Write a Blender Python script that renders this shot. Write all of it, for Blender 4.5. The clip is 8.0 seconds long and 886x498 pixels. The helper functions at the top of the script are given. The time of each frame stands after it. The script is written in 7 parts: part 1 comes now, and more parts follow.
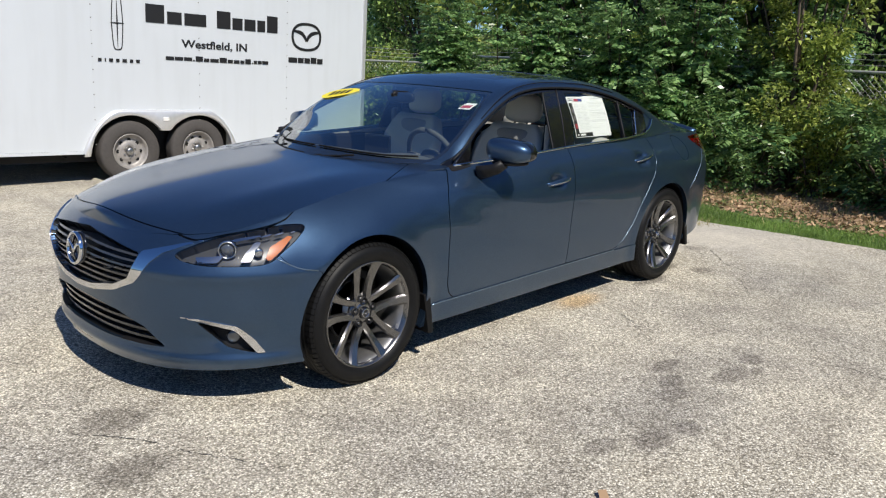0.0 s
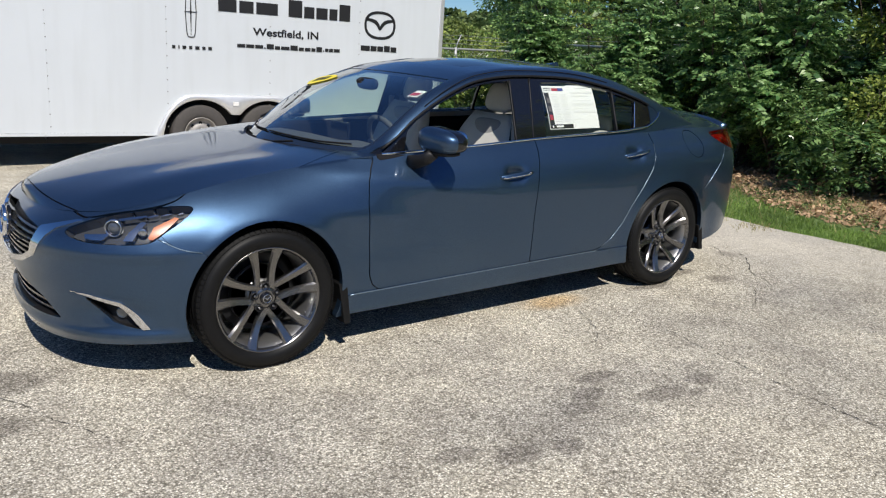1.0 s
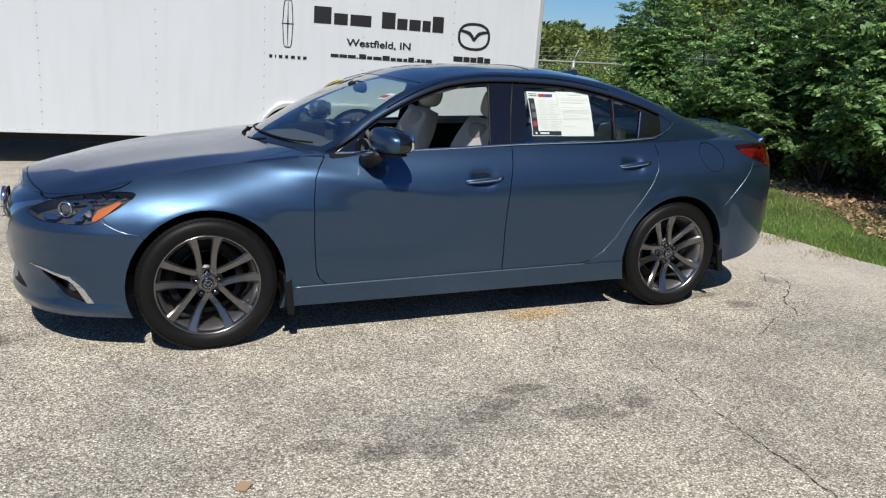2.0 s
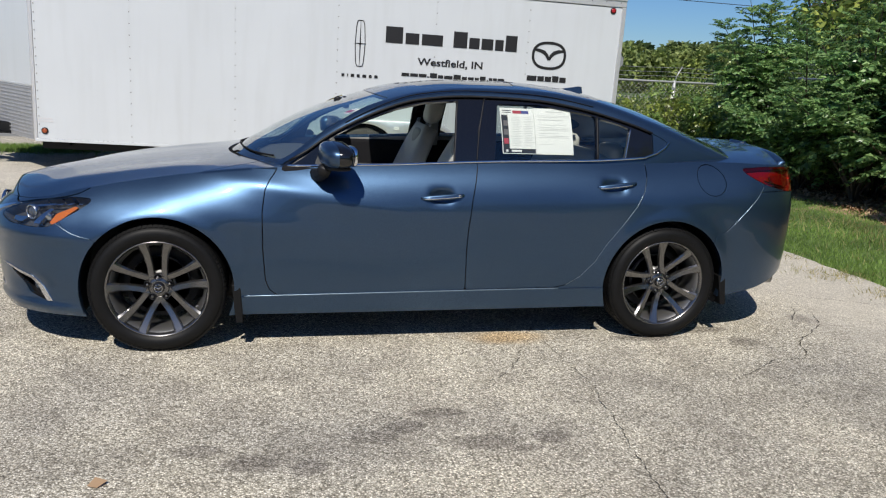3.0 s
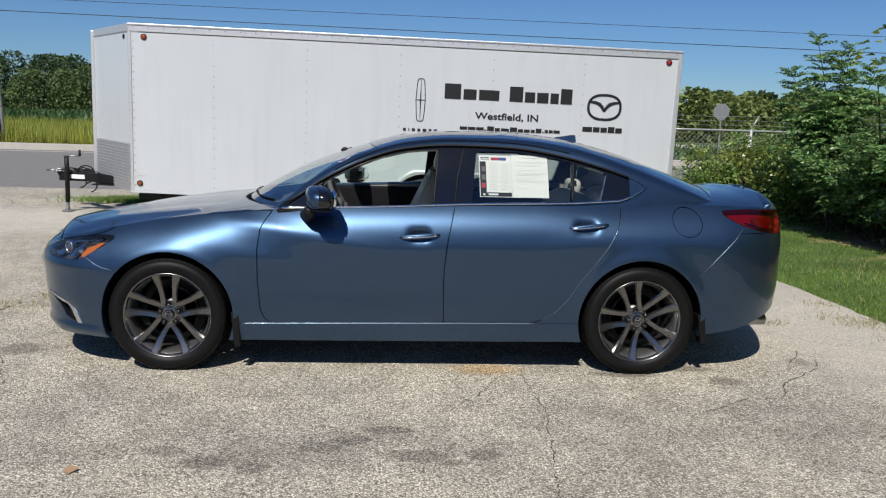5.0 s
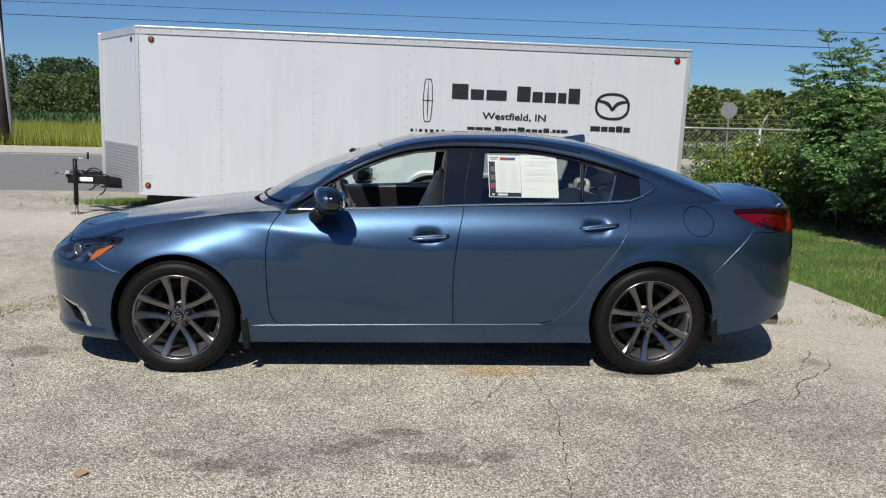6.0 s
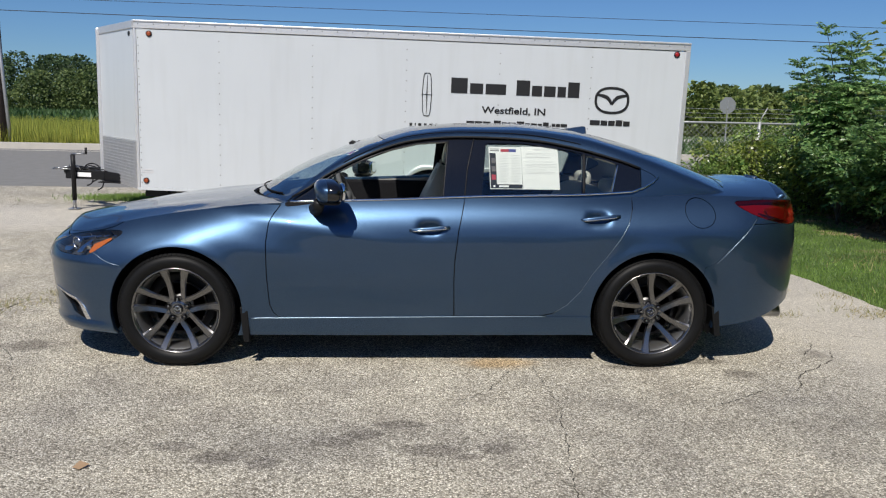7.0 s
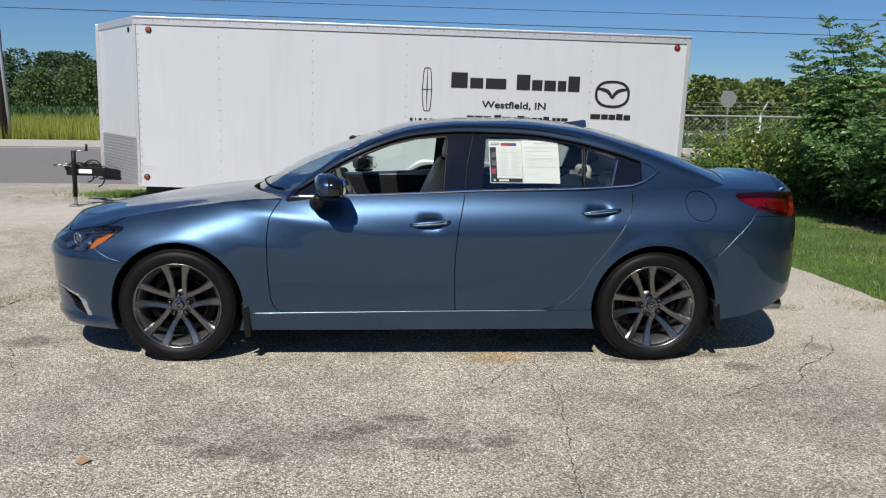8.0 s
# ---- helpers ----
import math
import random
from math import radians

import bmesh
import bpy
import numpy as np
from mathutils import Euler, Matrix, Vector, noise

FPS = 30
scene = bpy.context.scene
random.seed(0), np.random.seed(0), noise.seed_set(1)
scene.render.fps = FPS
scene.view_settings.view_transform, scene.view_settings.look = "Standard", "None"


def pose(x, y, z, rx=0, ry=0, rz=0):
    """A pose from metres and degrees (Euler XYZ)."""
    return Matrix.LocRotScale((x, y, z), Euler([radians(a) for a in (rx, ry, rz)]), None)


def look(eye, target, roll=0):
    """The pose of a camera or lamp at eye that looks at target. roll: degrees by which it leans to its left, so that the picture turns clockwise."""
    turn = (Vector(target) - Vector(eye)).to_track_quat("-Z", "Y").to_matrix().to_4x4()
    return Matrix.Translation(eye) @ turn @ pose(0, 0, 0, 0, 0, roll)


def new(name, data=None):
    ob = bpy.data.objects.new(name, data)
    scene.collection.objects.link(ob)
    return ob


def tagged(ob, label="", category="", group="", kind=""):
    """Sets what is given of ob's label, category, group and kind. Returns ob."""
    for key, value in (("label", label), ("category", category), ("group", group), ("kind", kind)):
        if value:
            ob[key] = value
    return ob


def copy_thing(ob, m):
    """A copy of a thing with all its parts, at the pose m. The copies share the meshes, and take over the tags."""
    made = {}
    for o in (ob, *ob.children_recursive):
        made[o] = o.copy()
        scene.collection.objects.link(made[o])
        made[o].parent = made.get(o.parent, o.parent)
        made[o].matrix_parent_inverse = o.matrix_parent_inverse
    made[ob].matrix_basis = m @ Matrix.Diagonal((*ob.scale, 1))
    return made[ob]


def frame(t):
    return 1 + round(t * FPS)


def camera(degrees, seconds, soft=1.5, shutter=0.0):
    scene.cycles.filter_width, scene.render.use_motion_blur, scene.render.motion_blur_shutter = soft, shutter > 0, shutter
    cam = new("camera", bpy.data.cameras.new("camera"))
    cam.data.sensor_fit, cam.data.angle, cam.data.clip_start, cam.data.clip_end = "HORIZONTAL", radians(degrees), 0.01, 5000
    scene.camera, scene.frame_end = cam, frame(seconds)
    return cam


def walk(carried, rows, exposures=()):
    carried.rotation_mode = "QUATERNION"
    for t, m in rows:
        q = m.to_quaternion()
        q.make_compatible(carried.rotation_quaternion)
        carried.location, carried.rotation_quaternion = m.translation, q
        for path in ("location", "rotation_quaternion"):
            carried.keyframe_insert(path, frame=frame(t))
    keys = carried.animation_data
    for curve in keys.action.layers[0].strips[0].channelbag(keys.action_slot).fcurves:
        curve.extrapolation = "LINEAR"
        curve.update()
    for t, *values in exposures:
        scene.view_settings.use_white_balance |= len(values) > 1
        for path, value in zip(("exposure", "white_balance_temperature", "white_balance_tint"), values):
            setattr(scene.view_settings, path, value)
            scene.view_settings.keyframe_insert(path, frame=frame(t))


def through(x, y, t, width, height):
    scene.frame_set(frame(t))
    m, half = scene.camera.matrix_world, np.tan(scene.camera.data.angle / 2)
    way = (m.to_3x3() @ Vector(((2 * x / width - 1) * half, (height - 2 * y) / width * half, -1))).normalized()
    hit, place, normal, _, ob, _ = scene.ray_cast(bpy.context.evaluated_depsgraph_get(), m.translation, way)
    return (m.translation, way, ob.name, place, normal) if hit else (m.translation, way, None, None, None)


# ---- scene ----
cam = camera(60.0, 8.0, 1.2)
PATH = [
    (0, (-2.281, -3.433, 1.508), (-0.85, -2.121, 1.028), 2.6),
    (0.5, (-1.83, -3.71, 1.508), (-0.529, -2.279, 1.0), 2.7),
    (1, (-1.355, -4.09, 1.536), (-0.214, -2.533, 1.016), 2.8),
    (1.5, (-0.865, -4.368, 1.54), (0.097, -2.693, 1.022), 2.8),
    (1.7, (-0.679, -4.505, 1.516), (0.21, -2.787, 1.006), 2.9),
    (2.8, (0.409, -4.833, 1.55), (0.89, -2.953, 1.066), 3.0),
    (3, (0.593, -4.888, 1.538), (1.019, -2.991, 1.069), 2.9),
    (3.5, (0.931, -5.092, 1.545), (1.235, -3.166, 1.103), 2.6),
    (4, (1.124, -5.265, 1.567), (1.34, -3.319, 1.16), 2.2),
    (4.5, (1.317, -5.333, 1.556), (1.475, -3.374, 1.185), 2.0),
    (5, (1.327, -5.363, 1.55), (1.453, -3.397, 1.205), 1.7),
    (6.5, (1.306, -5.325, 1.541), (1.413, -3.358, 1.197), 1.3),
    (7, (1.302, -5.321, 1.517), (1.414, -3.355, 1.164), 1.2),
    (7.5, (1.304, -5.317, 1.511), (1.414, -3.353, 1.15), 1.1),
    (8, (1.305, -5.325, 1.512), (1.414, -3.362, 1.147), 0.9),
]
walk(cam, [(t, look(eye, target, roll)) for t, eye, target, roll in PATH],
     exposures=[(0, 0.30), (1.5, 0.23), (3.5, 0.08), (4.5, 0.03), (8, 0.04)])

# ---------------------------------------------------------------- light
SUN_FROM = Vector((-0.26, -0.78, 1.0)).normalized()
world = bpy.data.worlds.new("sky")
scene.world = world
world.use_nodes = True
wn = world.node_tree.nodes
wl = world.node_tree.links
sky = wn.new("ShaderNodeTexSky")
sky.sky_type = "NISHITA"
sky.sun_disc = False
sky.sun_elevation = math.asin(SUN_FROM.z)
sky.sun_rotation = math.atan2(SUN_FROM.x, SUN_FROM.y)
sky.air_density, sky.dust_density, sky.ozone_density = 1.0, 0.0, 4.0
wn["Background"].inputs[1].default_value = 0.060
tint = wn.new("ShaderNodeMix")
tint.data_type, tint.blend_type = "RGBA", "MULTIPLY"
tint.inputs["Factor"].default_value = 1.0
tint.inputs["B"].default_value = (0.62, 0.88, 1.25, 1)
wl.new(sky.outputs[0], tint.inputs["A"])
wl.new(tint.outputs["Result"], wn["Background"].inputs[0])
sun = new("sun", bpy.data.lights.new("sun", "SUN"))
sun.data.energy, sun.data.angle, sun.data.color = 4.6, radians(0.6), (1.0, 0.95, 0.87)
sun.matrix_world = look(SUN_FROM * 60, (0, 0, 0))


# ---------------------------------------------------------------- materials
def material(name, colour, rough=0.6, metal=0.0, coat=0.0, vary=0.12, scale=8.0, bump=0.0, bscale=60.0, spec=0.5):
    """Principled surface with colour variation at two scales and a fine relief."""
    m = bpy.data.materials.new(name)
    m.use_nodes = True
    n, l = m.node_tree.nodes, m.node_tree.links
    b = n["Principled BSDF"]
    b.inputs["Roughness"].default_value = rough
    b.inputs["Metallic"].default_value = metal
    b.inputs["Coat Weight"].default_value = coat
    b.inputs["Coat Roughness"].default_value = 0.03
    b.inputs["Specular IOR Level"].default_value = spec
    b.inputs["Base Color"].default_value = (*colour, 1)
    if vary:
        tc = n.new("ShaderNodeTexCoord")
        t1 = n.new("ShaderNodeTexNoise")
        t1.inputs["Scale"].default_value, t1.inputs["Detail"].default_value = scale, 6
        l.new(tc.outputs["Object"], t1.inputs["Vector"])
        mx = n.new("ShaderNodeMix")
        mx.data_type = "RGBA"
        mx.inputs["A"].default_value = (*[c * (1 - vary) for c in colour], 1)
        mx.inputs["B"].default_value = (*[min(1, c * (1 + vary)) for c in colour], 1)
        l.new(t1.outputs["Fac"], mx.inputs["Factor"])
        l.new(mx.outputs["Result"], b.inputs["Base Color"])
        if bump:
            t2 = n.new("ShaderNodeTexNoise")
            t2.inputs["Scale"].default_value, t2.inputs["Detail"].default_value = bscale, 4
            l.new(tc.outputs["Object"], t2.inputs["Vector"])
            bp = n.new("ShaderNodeBump")
            bp.inputs["Strength"].default_value, bp.inputs["Distance"].default_value = bump, 0.01
            l.new(t2.outputs["Fac"], bp.inputs["Height"])
            l.new(bp.outputs["Normal"], b.inputs["Normal"])
    return m




def car_paint():
    """Metallic blue-grey under clear coat, with fine flake and a little road dust."""
    m = bpy.data.materials.new("blue_paint")
    m.use_nodes = True
    n, l = m.node_tree.nodes, m.node_tree.links
    b = n["Principled BSDF"]
    b.inputs["Metallic"].default_value = 0.90
    b.inputs["Coat Weight"].default_value = 1.0
    b.inputs["Coat Roughness"].default_value = 0.035
    b.inputs["Coat IOR"].default_value = 1.38
    co = n.new("ShaderNodeTexCoord").outputs["Object"]
    fl = n.new("ShaderNodeTexVoronoi")
    fl.inputs["Scale"].default_value = 900
    l.new(co, fl.inputs["Vector"])
    mx = n.new("ShaderNodeMix")
    mx.data_type = "RGBA"
    mx.inputs["A"].default_value, mx.inputs["B"].default_value = (0.028, 0.057, 0.108, 1), (0.065, 0.118, 0.200, 1)
    sp = n.new("ShaderNodeSeparateColor")
    l.new(fl.outputs["Color"], sp.inputs[0])
    l.new(sp.outputs[0], mx.inputs["Factor"])
    l.new(mx.outputs["Result"], b.inputs["Base Color"])
    du = n.new("ShaderNodeTexNoise")
    du.inputs["Scale"].default_value, du.inputs["Detail"].default_value = 3.0, 6
    l.new(co, du.inputs["Vector"])
    mr = n.new("ShaderNodeMapRange")
    mr.inputs["To Min"].default_value, mr.inputs["To Max"].default_value = 0.36, 0.42
    l.new(du.outputs["Fac"], mr.inputs["Value"])
    l.new(mr.outputs[0], b.inputs["Roughness"])
    return m


def white_skin():
    """White enamelled sheet with faint grime that runs down in streaks."""
    m = material("white_skin", (0.57, 0.60, 0.625), 0.28, 0, 0, 0.05, 1.2)
    n, l = m.node_tree.nodes, m.node_tree.links
    b = n["Principled BSDF"]
    src = b.inputs["Base Color"].links[0].from_socket
    mp, st, gr = n.new("ShaderNodeMapping"), n.new("ShaderNodeTexNoise"), n.new("ShaderNodeValToRGB")
    mp.inputs["Scale"].default_value = (7.0, 7.0, 0.7)
    st.inputs["Scale"].default_value, st.inputs["Detail"].default_value = 1.0, 7
    gr.color_ramp.elements[0].position, gr.color_ramp.elements[1].position = 0.30, 0.52
    gr.color_ramp.elements[0].color = (0.88, 0.875, 0.86, 1)
    l.new(n["Texture Coordinate"].outputs["Object"], mp.inputs["Vector"])
    l.new(mp.outputs[0], st.inputs["Vector"])
    l.new(st.outputs["Fac"], gr.inputs[0])
    mx = n.new("ShaderNodeMix")
    mx.data_type, mx.blend_type = "RGBA", "MULTIPLY"
    mx.inputs["Factor"].default_value = 0.35
    l.new(src, mx.inputs["A"])
    l.new(gr.outputs[0], mx.inputs["B"])
    l.new(mx.outputs["Result"], b.inputs["Base Color"])
    return m


M_PAINT = car_paint()
M_WHITE = white_skin()
M_ALU = material("aluminium", (0.74, 0.74, 0.74), 0.42, 0.65, 0, 0.1, 20)
M_RUBBER = material("rubber", (0.0060, 0.0060, 0.0062), 0.52, 0, 0, 0.3, 40, 0.0, 60, 0.20)
M_BLACK = material("black_plastic", (0.009, 0.009, 0.010), 0.5, 0, 0, 0.1, 30, 0, 60, 0.28)


def pane(name, tint, gloss_rough=0.0, boost=1.0, least=0.06):
    """Thin window glass: tinted see-through with mirror reflections by angle."""
    m = bpy.data.materials.new(name)
    m.use_nodes = True
    n, l = m.node_tree.nodes, m.node_tree.links
    n.remove(n["Principled BSDF"])
    tr, gl, mx, fr = (n.new(k) for k in ("ShaderNodeBsdfTransparent", "ShaderNodeBsdfGlossy", "ShaderNodeMixShader", "ShaderNodeLayerWeight"))
    tr.inputs["Color"].default_value = (*tint, 1)
    gl.inputs["Roughness"].default_value = gloss_rough
    gl.inputs["Color"].default_value = (boost, boost, boost, 1)
    fr.inputs["Blend"].default_value = 0.5
    pw, ma = n.new("ShaderNodeMath"), n.new("ShaderNodeMath")
    pw.operation, ma.operation = "POWER", "MULTIPLY_ADD"
    pw.inputs[1].default_value = 4.5
    ma.inputs[1].default_value, ma.inputs[2].default_value = 0.98 - least, least
    l.new(fr.outputs["Facing"], pw.inputs[0])
    l.new(pw.outputs[0], ma.inputs[0])
    l.new(ma.outputs[0], mx.inputs[0])
    l.new(tr.outputs[0], mx.inputs[1])
    l.new(gl.outputs[0], mx.inputs[2])
    l.new(mx.outputs[0], n["Material Output"].inputs["Surface"])
    return m


M_GLASS = pane("clear_glass", (0.76, 0.88, 0.81))
M_GLASS_FRONT = pane("windshield_glass", (0.78, 0.89, 0.84), 0.0, 1.0, 0.26)
M_GLASS_SIDE = pane("side_glass", (0.64, 0.69, 0.66), 0.0, 1.0, 0.07)
M_GLASS_DARK = pane("rear_glass", (0.14, 0.17, 0.15))
M_LENS = pane("lamp_lens", (0.93, 0.94, 0.95), 0.0, 1.0, 0.05)
M_GLASS_BLACK = material("sunroof_glass", (0.008, 0.009, 0.010), 0.04, 0, 0, 0.0)
M_GLOSS_BLACK = material("gloss_black", (0.006, 0.006, 0.007), 0.12, 0, 0.5, 0.0)
M_CHROME = material("chrome", (0.75, 0.76, 0.78), 0.08, 1.0, 0, 0.04, 12)
M_TRIM_GREY = material("grey_cloth", (0.40, 0.39, 0.37), 0.9, 0, 0, 0.08, 30)
M_LAMP_CHROME = material("lamp_chrome", (0.55, 0.56, 0.57), 0.20, 1.0, 0, 0.05, 40)
M_AMBER = material("amber_plastic", (0.42, 0.105, 0.012), 0.3, 0, 0.2, 0.2, 160)
M_PROJECTOR = material("projector_glass", (0.14, 0.15, 0.16), 0.05, 0.6, 0.6, 0.0)
M_RED = pane("red_lens", (0.55, 0.03, 0.03))
M_TAIL_IN = material("taillight_housing", (0.25, 0.04, 0.04), 0.35, 0.2, 0, 0.2, 60)
M_TAIL_LIT = material("taillight_reflector", (0.22, 0.035, 0.035), 0.25, 0.4, 0, 0.2, 90)
M_SLAT = material("slat_plastic", (0.035, 0.036, 0.038), 0.22, 0, 0.4, 0.0)
M_MIRROR = material("mirror_glass", (0.85, 0.86, 0.88), 0.02, 1.0, 0, 0.0)
M_STEEL = material("brushed_steel", (0.42, 0.42, 0.42), 0.35, 1.0, 0, 0.2, 40)
M_CARPET = material("carpet", (0.015, 0.015, 0.017), 0.95, 0, 0, 0.2, 90, 0.4, 300, 0.08)
M_DASH = material("dash_plastic", (0.095, 0.098, 0.100), 0.7, 0, 0, 0.12, 40, 0.15, 500, 0.2)
M_TRIM_LIGHT = material("light_trim", (0.24, 0.235, 0.23), 0.45, 0, 0, 0.08, 12)
M_LEATHER = material("grey_leather", (0.60, 0.59, 0.55), 0.55, 0, 0, 0.06, 14, 0.12, 220)
M_LEATHER_DARK = material("dark_leather", (0.30, 0.30, 0.30), 0.55, 0, 0, 0.1, 20, 0.12, 220)
M_PAPER = material("paper", (0.93, 0.92, 0.91), 0.8, 0, 0, 0.02, 30)
M_INK = material("black_print", (0.02, 0.02, 0.022), 0.7, 0, 0, 0.2, 60)
M_FAINT = material("grey_print", (0.60, 0.60, 0.61), 0.8, 0, 0, 0.15, 200)
M_REDPRINT = material("red_print", (0.45, 0.05, 0.07), 0.7, 0, 0, 0.35, 120)
M_BLUEPRINT = material("blue_print", (0.08, 0.09, 0.30), 0.7, 0, 0, 0.35, 120)
M_GREYPRINT = material("grey_picture", (0.16, 0.14, 0.14), 0.7, 0, 0, 0.5, 120)
M_YELLOW = material("yellow_vinyl", (0.85, 0.70, 0.03), 0.45, 0, 0, 0.04, 30)
M_RIM = material("gunmetal", (0.19, 0.187, 0.186), 0.25, 0.95, 0.5, 0.08, 60)
M_BARREL = material("rim_barrel", (0.34, 0.335, 0.33), 0.38, 0.9, 0.0, 0.1, 40)
M_LAMP_DARK = material("lamp_housing", (0.045, 0.046, 0.048), 0.35, 0, 0.3, 0.0)
# paler than the body paint: sun glint on panel edges, put into the colour
M_GLINT = material("edge_glint", (0.20, 0.27, 0.34), 0.34, 0.8, 0.2, 0.1, 30)
M_MATT = material("matt_black_rubber", (0.009, 0.009, 0.010), 0.85, 0, 0, 0.1, 30, 0, 60, 0.12)
M_RIVET = material("rivet", (0.24, 0.24, 0.24), 0.5, 0.4, 0, 0.2, 30)
M_ALU_DULL = material("dull_aluminium", (0.50, 0.50, 0.50), 0.55, 0.7, 0, 0.2, 14)
M_MARKER = material("amber_marker", (0.30, 0.06, 0.015), 0.25, 0, 0.5, 0.2, 160)
M_MARKER_RED = material("red_marker", (0.35, 0.015, 0.02), 0.25, 0, 0.5, 0.2, 160)
M_LETTER = material("black_vinyl", (0.012, 0.012, 0.013), 0.5, 0, 0, 0.15, 60)
M_LIGHT_LENS = material("pale_lens", (0.75, 0.73, 0.70), 0.3, 0, 0, 0.05, 60)
M_TYRE_GREY = material("weathered_rubber", (0.060, 0.054, 0.050), 0.85, 0, 0, 0.2, 30)
M_RIM_SILVER = material("silver_paint", (0.34, 0.32, 0.30), 0.5, 0.4, 0, 0.35, 30)


def leaf_material(name, dark, light, shine=0.30, through=0.36):
    """Leaves: colour differs leaf by leaf, a little light comes through."""
    m = bpy.data.materials.new(name)
    m.use_nodes = True
    n, l = m.node_tree.nodes, m.node_tree.links
    b = n["Principled BSDF"]
    b.inputs["Roughness"].default_value = shine
    g, rp = n.new("ShaderNodeNewGeometry"), n.new("ShaderNodeValToRGB")
    rp.color_ramp.elements[0].color, rp.color_ramp.elements[1].color = (*dark, 1), (*light, 1)
    rp.color_ramp.elements[1].position = 0.95
    l.new(g.outputs["Random Per Island"], rp.inputs[0])
    tc, t1 = n.new("ShaderNodeTexCoord"), n.new("ShaderNodeTexNoise")
    t1.inputs["Scale"].default_value = 1.1
    l.new(tc.outputs["Object"], t1.inputs["Vector"])
    hs = n.new("ShaderNodeHueSaturation")
    mr = n.new("ShaderNodeMapRange")
    mr.inputs["From Min"].default_value, mr.inputs["From Max"].default_value = 0.3, 0.7
    mr.inputs["To Min"].default_value, mr.inputs["To Max"].default_value = 0.7, 1.3
    l.new(t1.outputs["Fac"], mr.inputs["Value"])
    l.new(mr.outputs[0], hs.inputs["Value"])
    l.new(rp.outputs[0], hs.inputs["Color"])
    l.new(hs.outputs[0], b.inputs["Base Color"])
    tr, mx = n.new("ShaderNodeBsdfTranslucent"), n.new("ShaderNodeMixShader")
    l.new(hs.outputs[0], tr.inputs["Color"])
    mx.inputs[0].default_value = through
    l.new(b.outputs[0], mx.inputs[1])
    l.new(tr.outputs[0], mx.inputs[2])
    l.new(mx.outputs[0], n["Material Output"].inputs["Surface"])
    return m


M_LEAF = leaf_material("leaf_green", (0.040, 0.110, 0.024), (0.36, 0.50, 0.14))
M_LEAF_BLUE = leaf_material("leaf_sumac", (0.036, 0.108, 0.033), (0.28, 0.43, 0.15))
M_LEAF_SUMAC = leaf_material("leaf_feather", (0.045, 0.130, 0.042), (0.32, 0.48, 0.18), 0.32, 0.36)
M_LEAF_YELLOW = leaf_material("leaf_yellow_green", (0.09, 0.155, 0.028), (0.46, 0.53, 0.13))
M_LEAF_FAR = leaf_material("far_leaf", (0.050, 0.095, 0.030), (0.22, 0.28, 0.10), 0.6)
M_LEAF_FAR_DARK = leaf_material("far_leaf_dark", (0.030, 0.065, 0.028), (0.12, 0.18, 0.075), 0.6)
M_LEAF_FAR_LIGHT = leaf_material("far_leaf_light", (0.09, 0.14, 0.035), (0.30, 0.36, 0.11), 0.6)
M_BLADE = leaf_material("grass_blade", (0.09, 0.17, 0.03), (0.26, 0.38, 0.09), 0.5, 0.35)
M_BLADE_DRY = leaf_material("dry_blade", (0.12, 0.15, 0.04), (0.46, 0.38, 0.18), 0.7, 0.3)
M_LITTER = leaf_material("dry_leaf", (0.16, 0.095, 0.05), (0.52, 0.35, 0.21), 0.8, 0.1)
M_GOLDENROD = leaf_material("goldenrod", (0.17, 0.23, 0.035), (0.50, 0.49, 0.09), 0.7, 0.3)
M_CROP = leaf_material("crop", (0.04, 0.09, 0.025), (0.09, 0.16, 0.05), 0.6, 0.3)
M_BARK = material("bark", (0.10, 0.075, 0.055), 0.9, 0, 0, 0.4, 14, 0.6, 60)
M_BARK_DARK = material("dark_bark", (0.055, 0.045, 0.038), 0.9, 0, 0, 0.4, 8, 0.6, 40)
M_GALV = material("galvanised_steel", (0.42, 0.43, 0.44), 0.5, 0.6, 0, 0.2, 20)
M_SIGN = material("bare_sign_metal", (0.36, 0.37, 0.38), 0.45, 0.5, 0, 0.1, 6)
M_POLE = material("weathered_wood", (0.045, 0.033, 0.027), 0.9, 0, 0, 0.4, 6, 0.5, 30)
M_WIRE = material("cable", (0.02, 0.02, 0.022), 0.6, 0, 0, 0.1, 5)
M_CONCRETE = material("concrete", (0.50, 0.47, 0.42), 0.9, 0, 0, 0.15, 3, 0.3, 60)
M_LINE = material("faded_line", (0.55, 0.52, 0.45), 0.9, 0, 0, 0.3, 5)
M_ROAD = material("road_asphalt", (0.20, 0.195, 0.185), 0.95, 0, 0, 0.2, 4, 0.3, 120)
M_CRACK = material("crack_dirt", (0.05, 0.043, 0.035), 0.95, 0, 0, 0.5, 60)


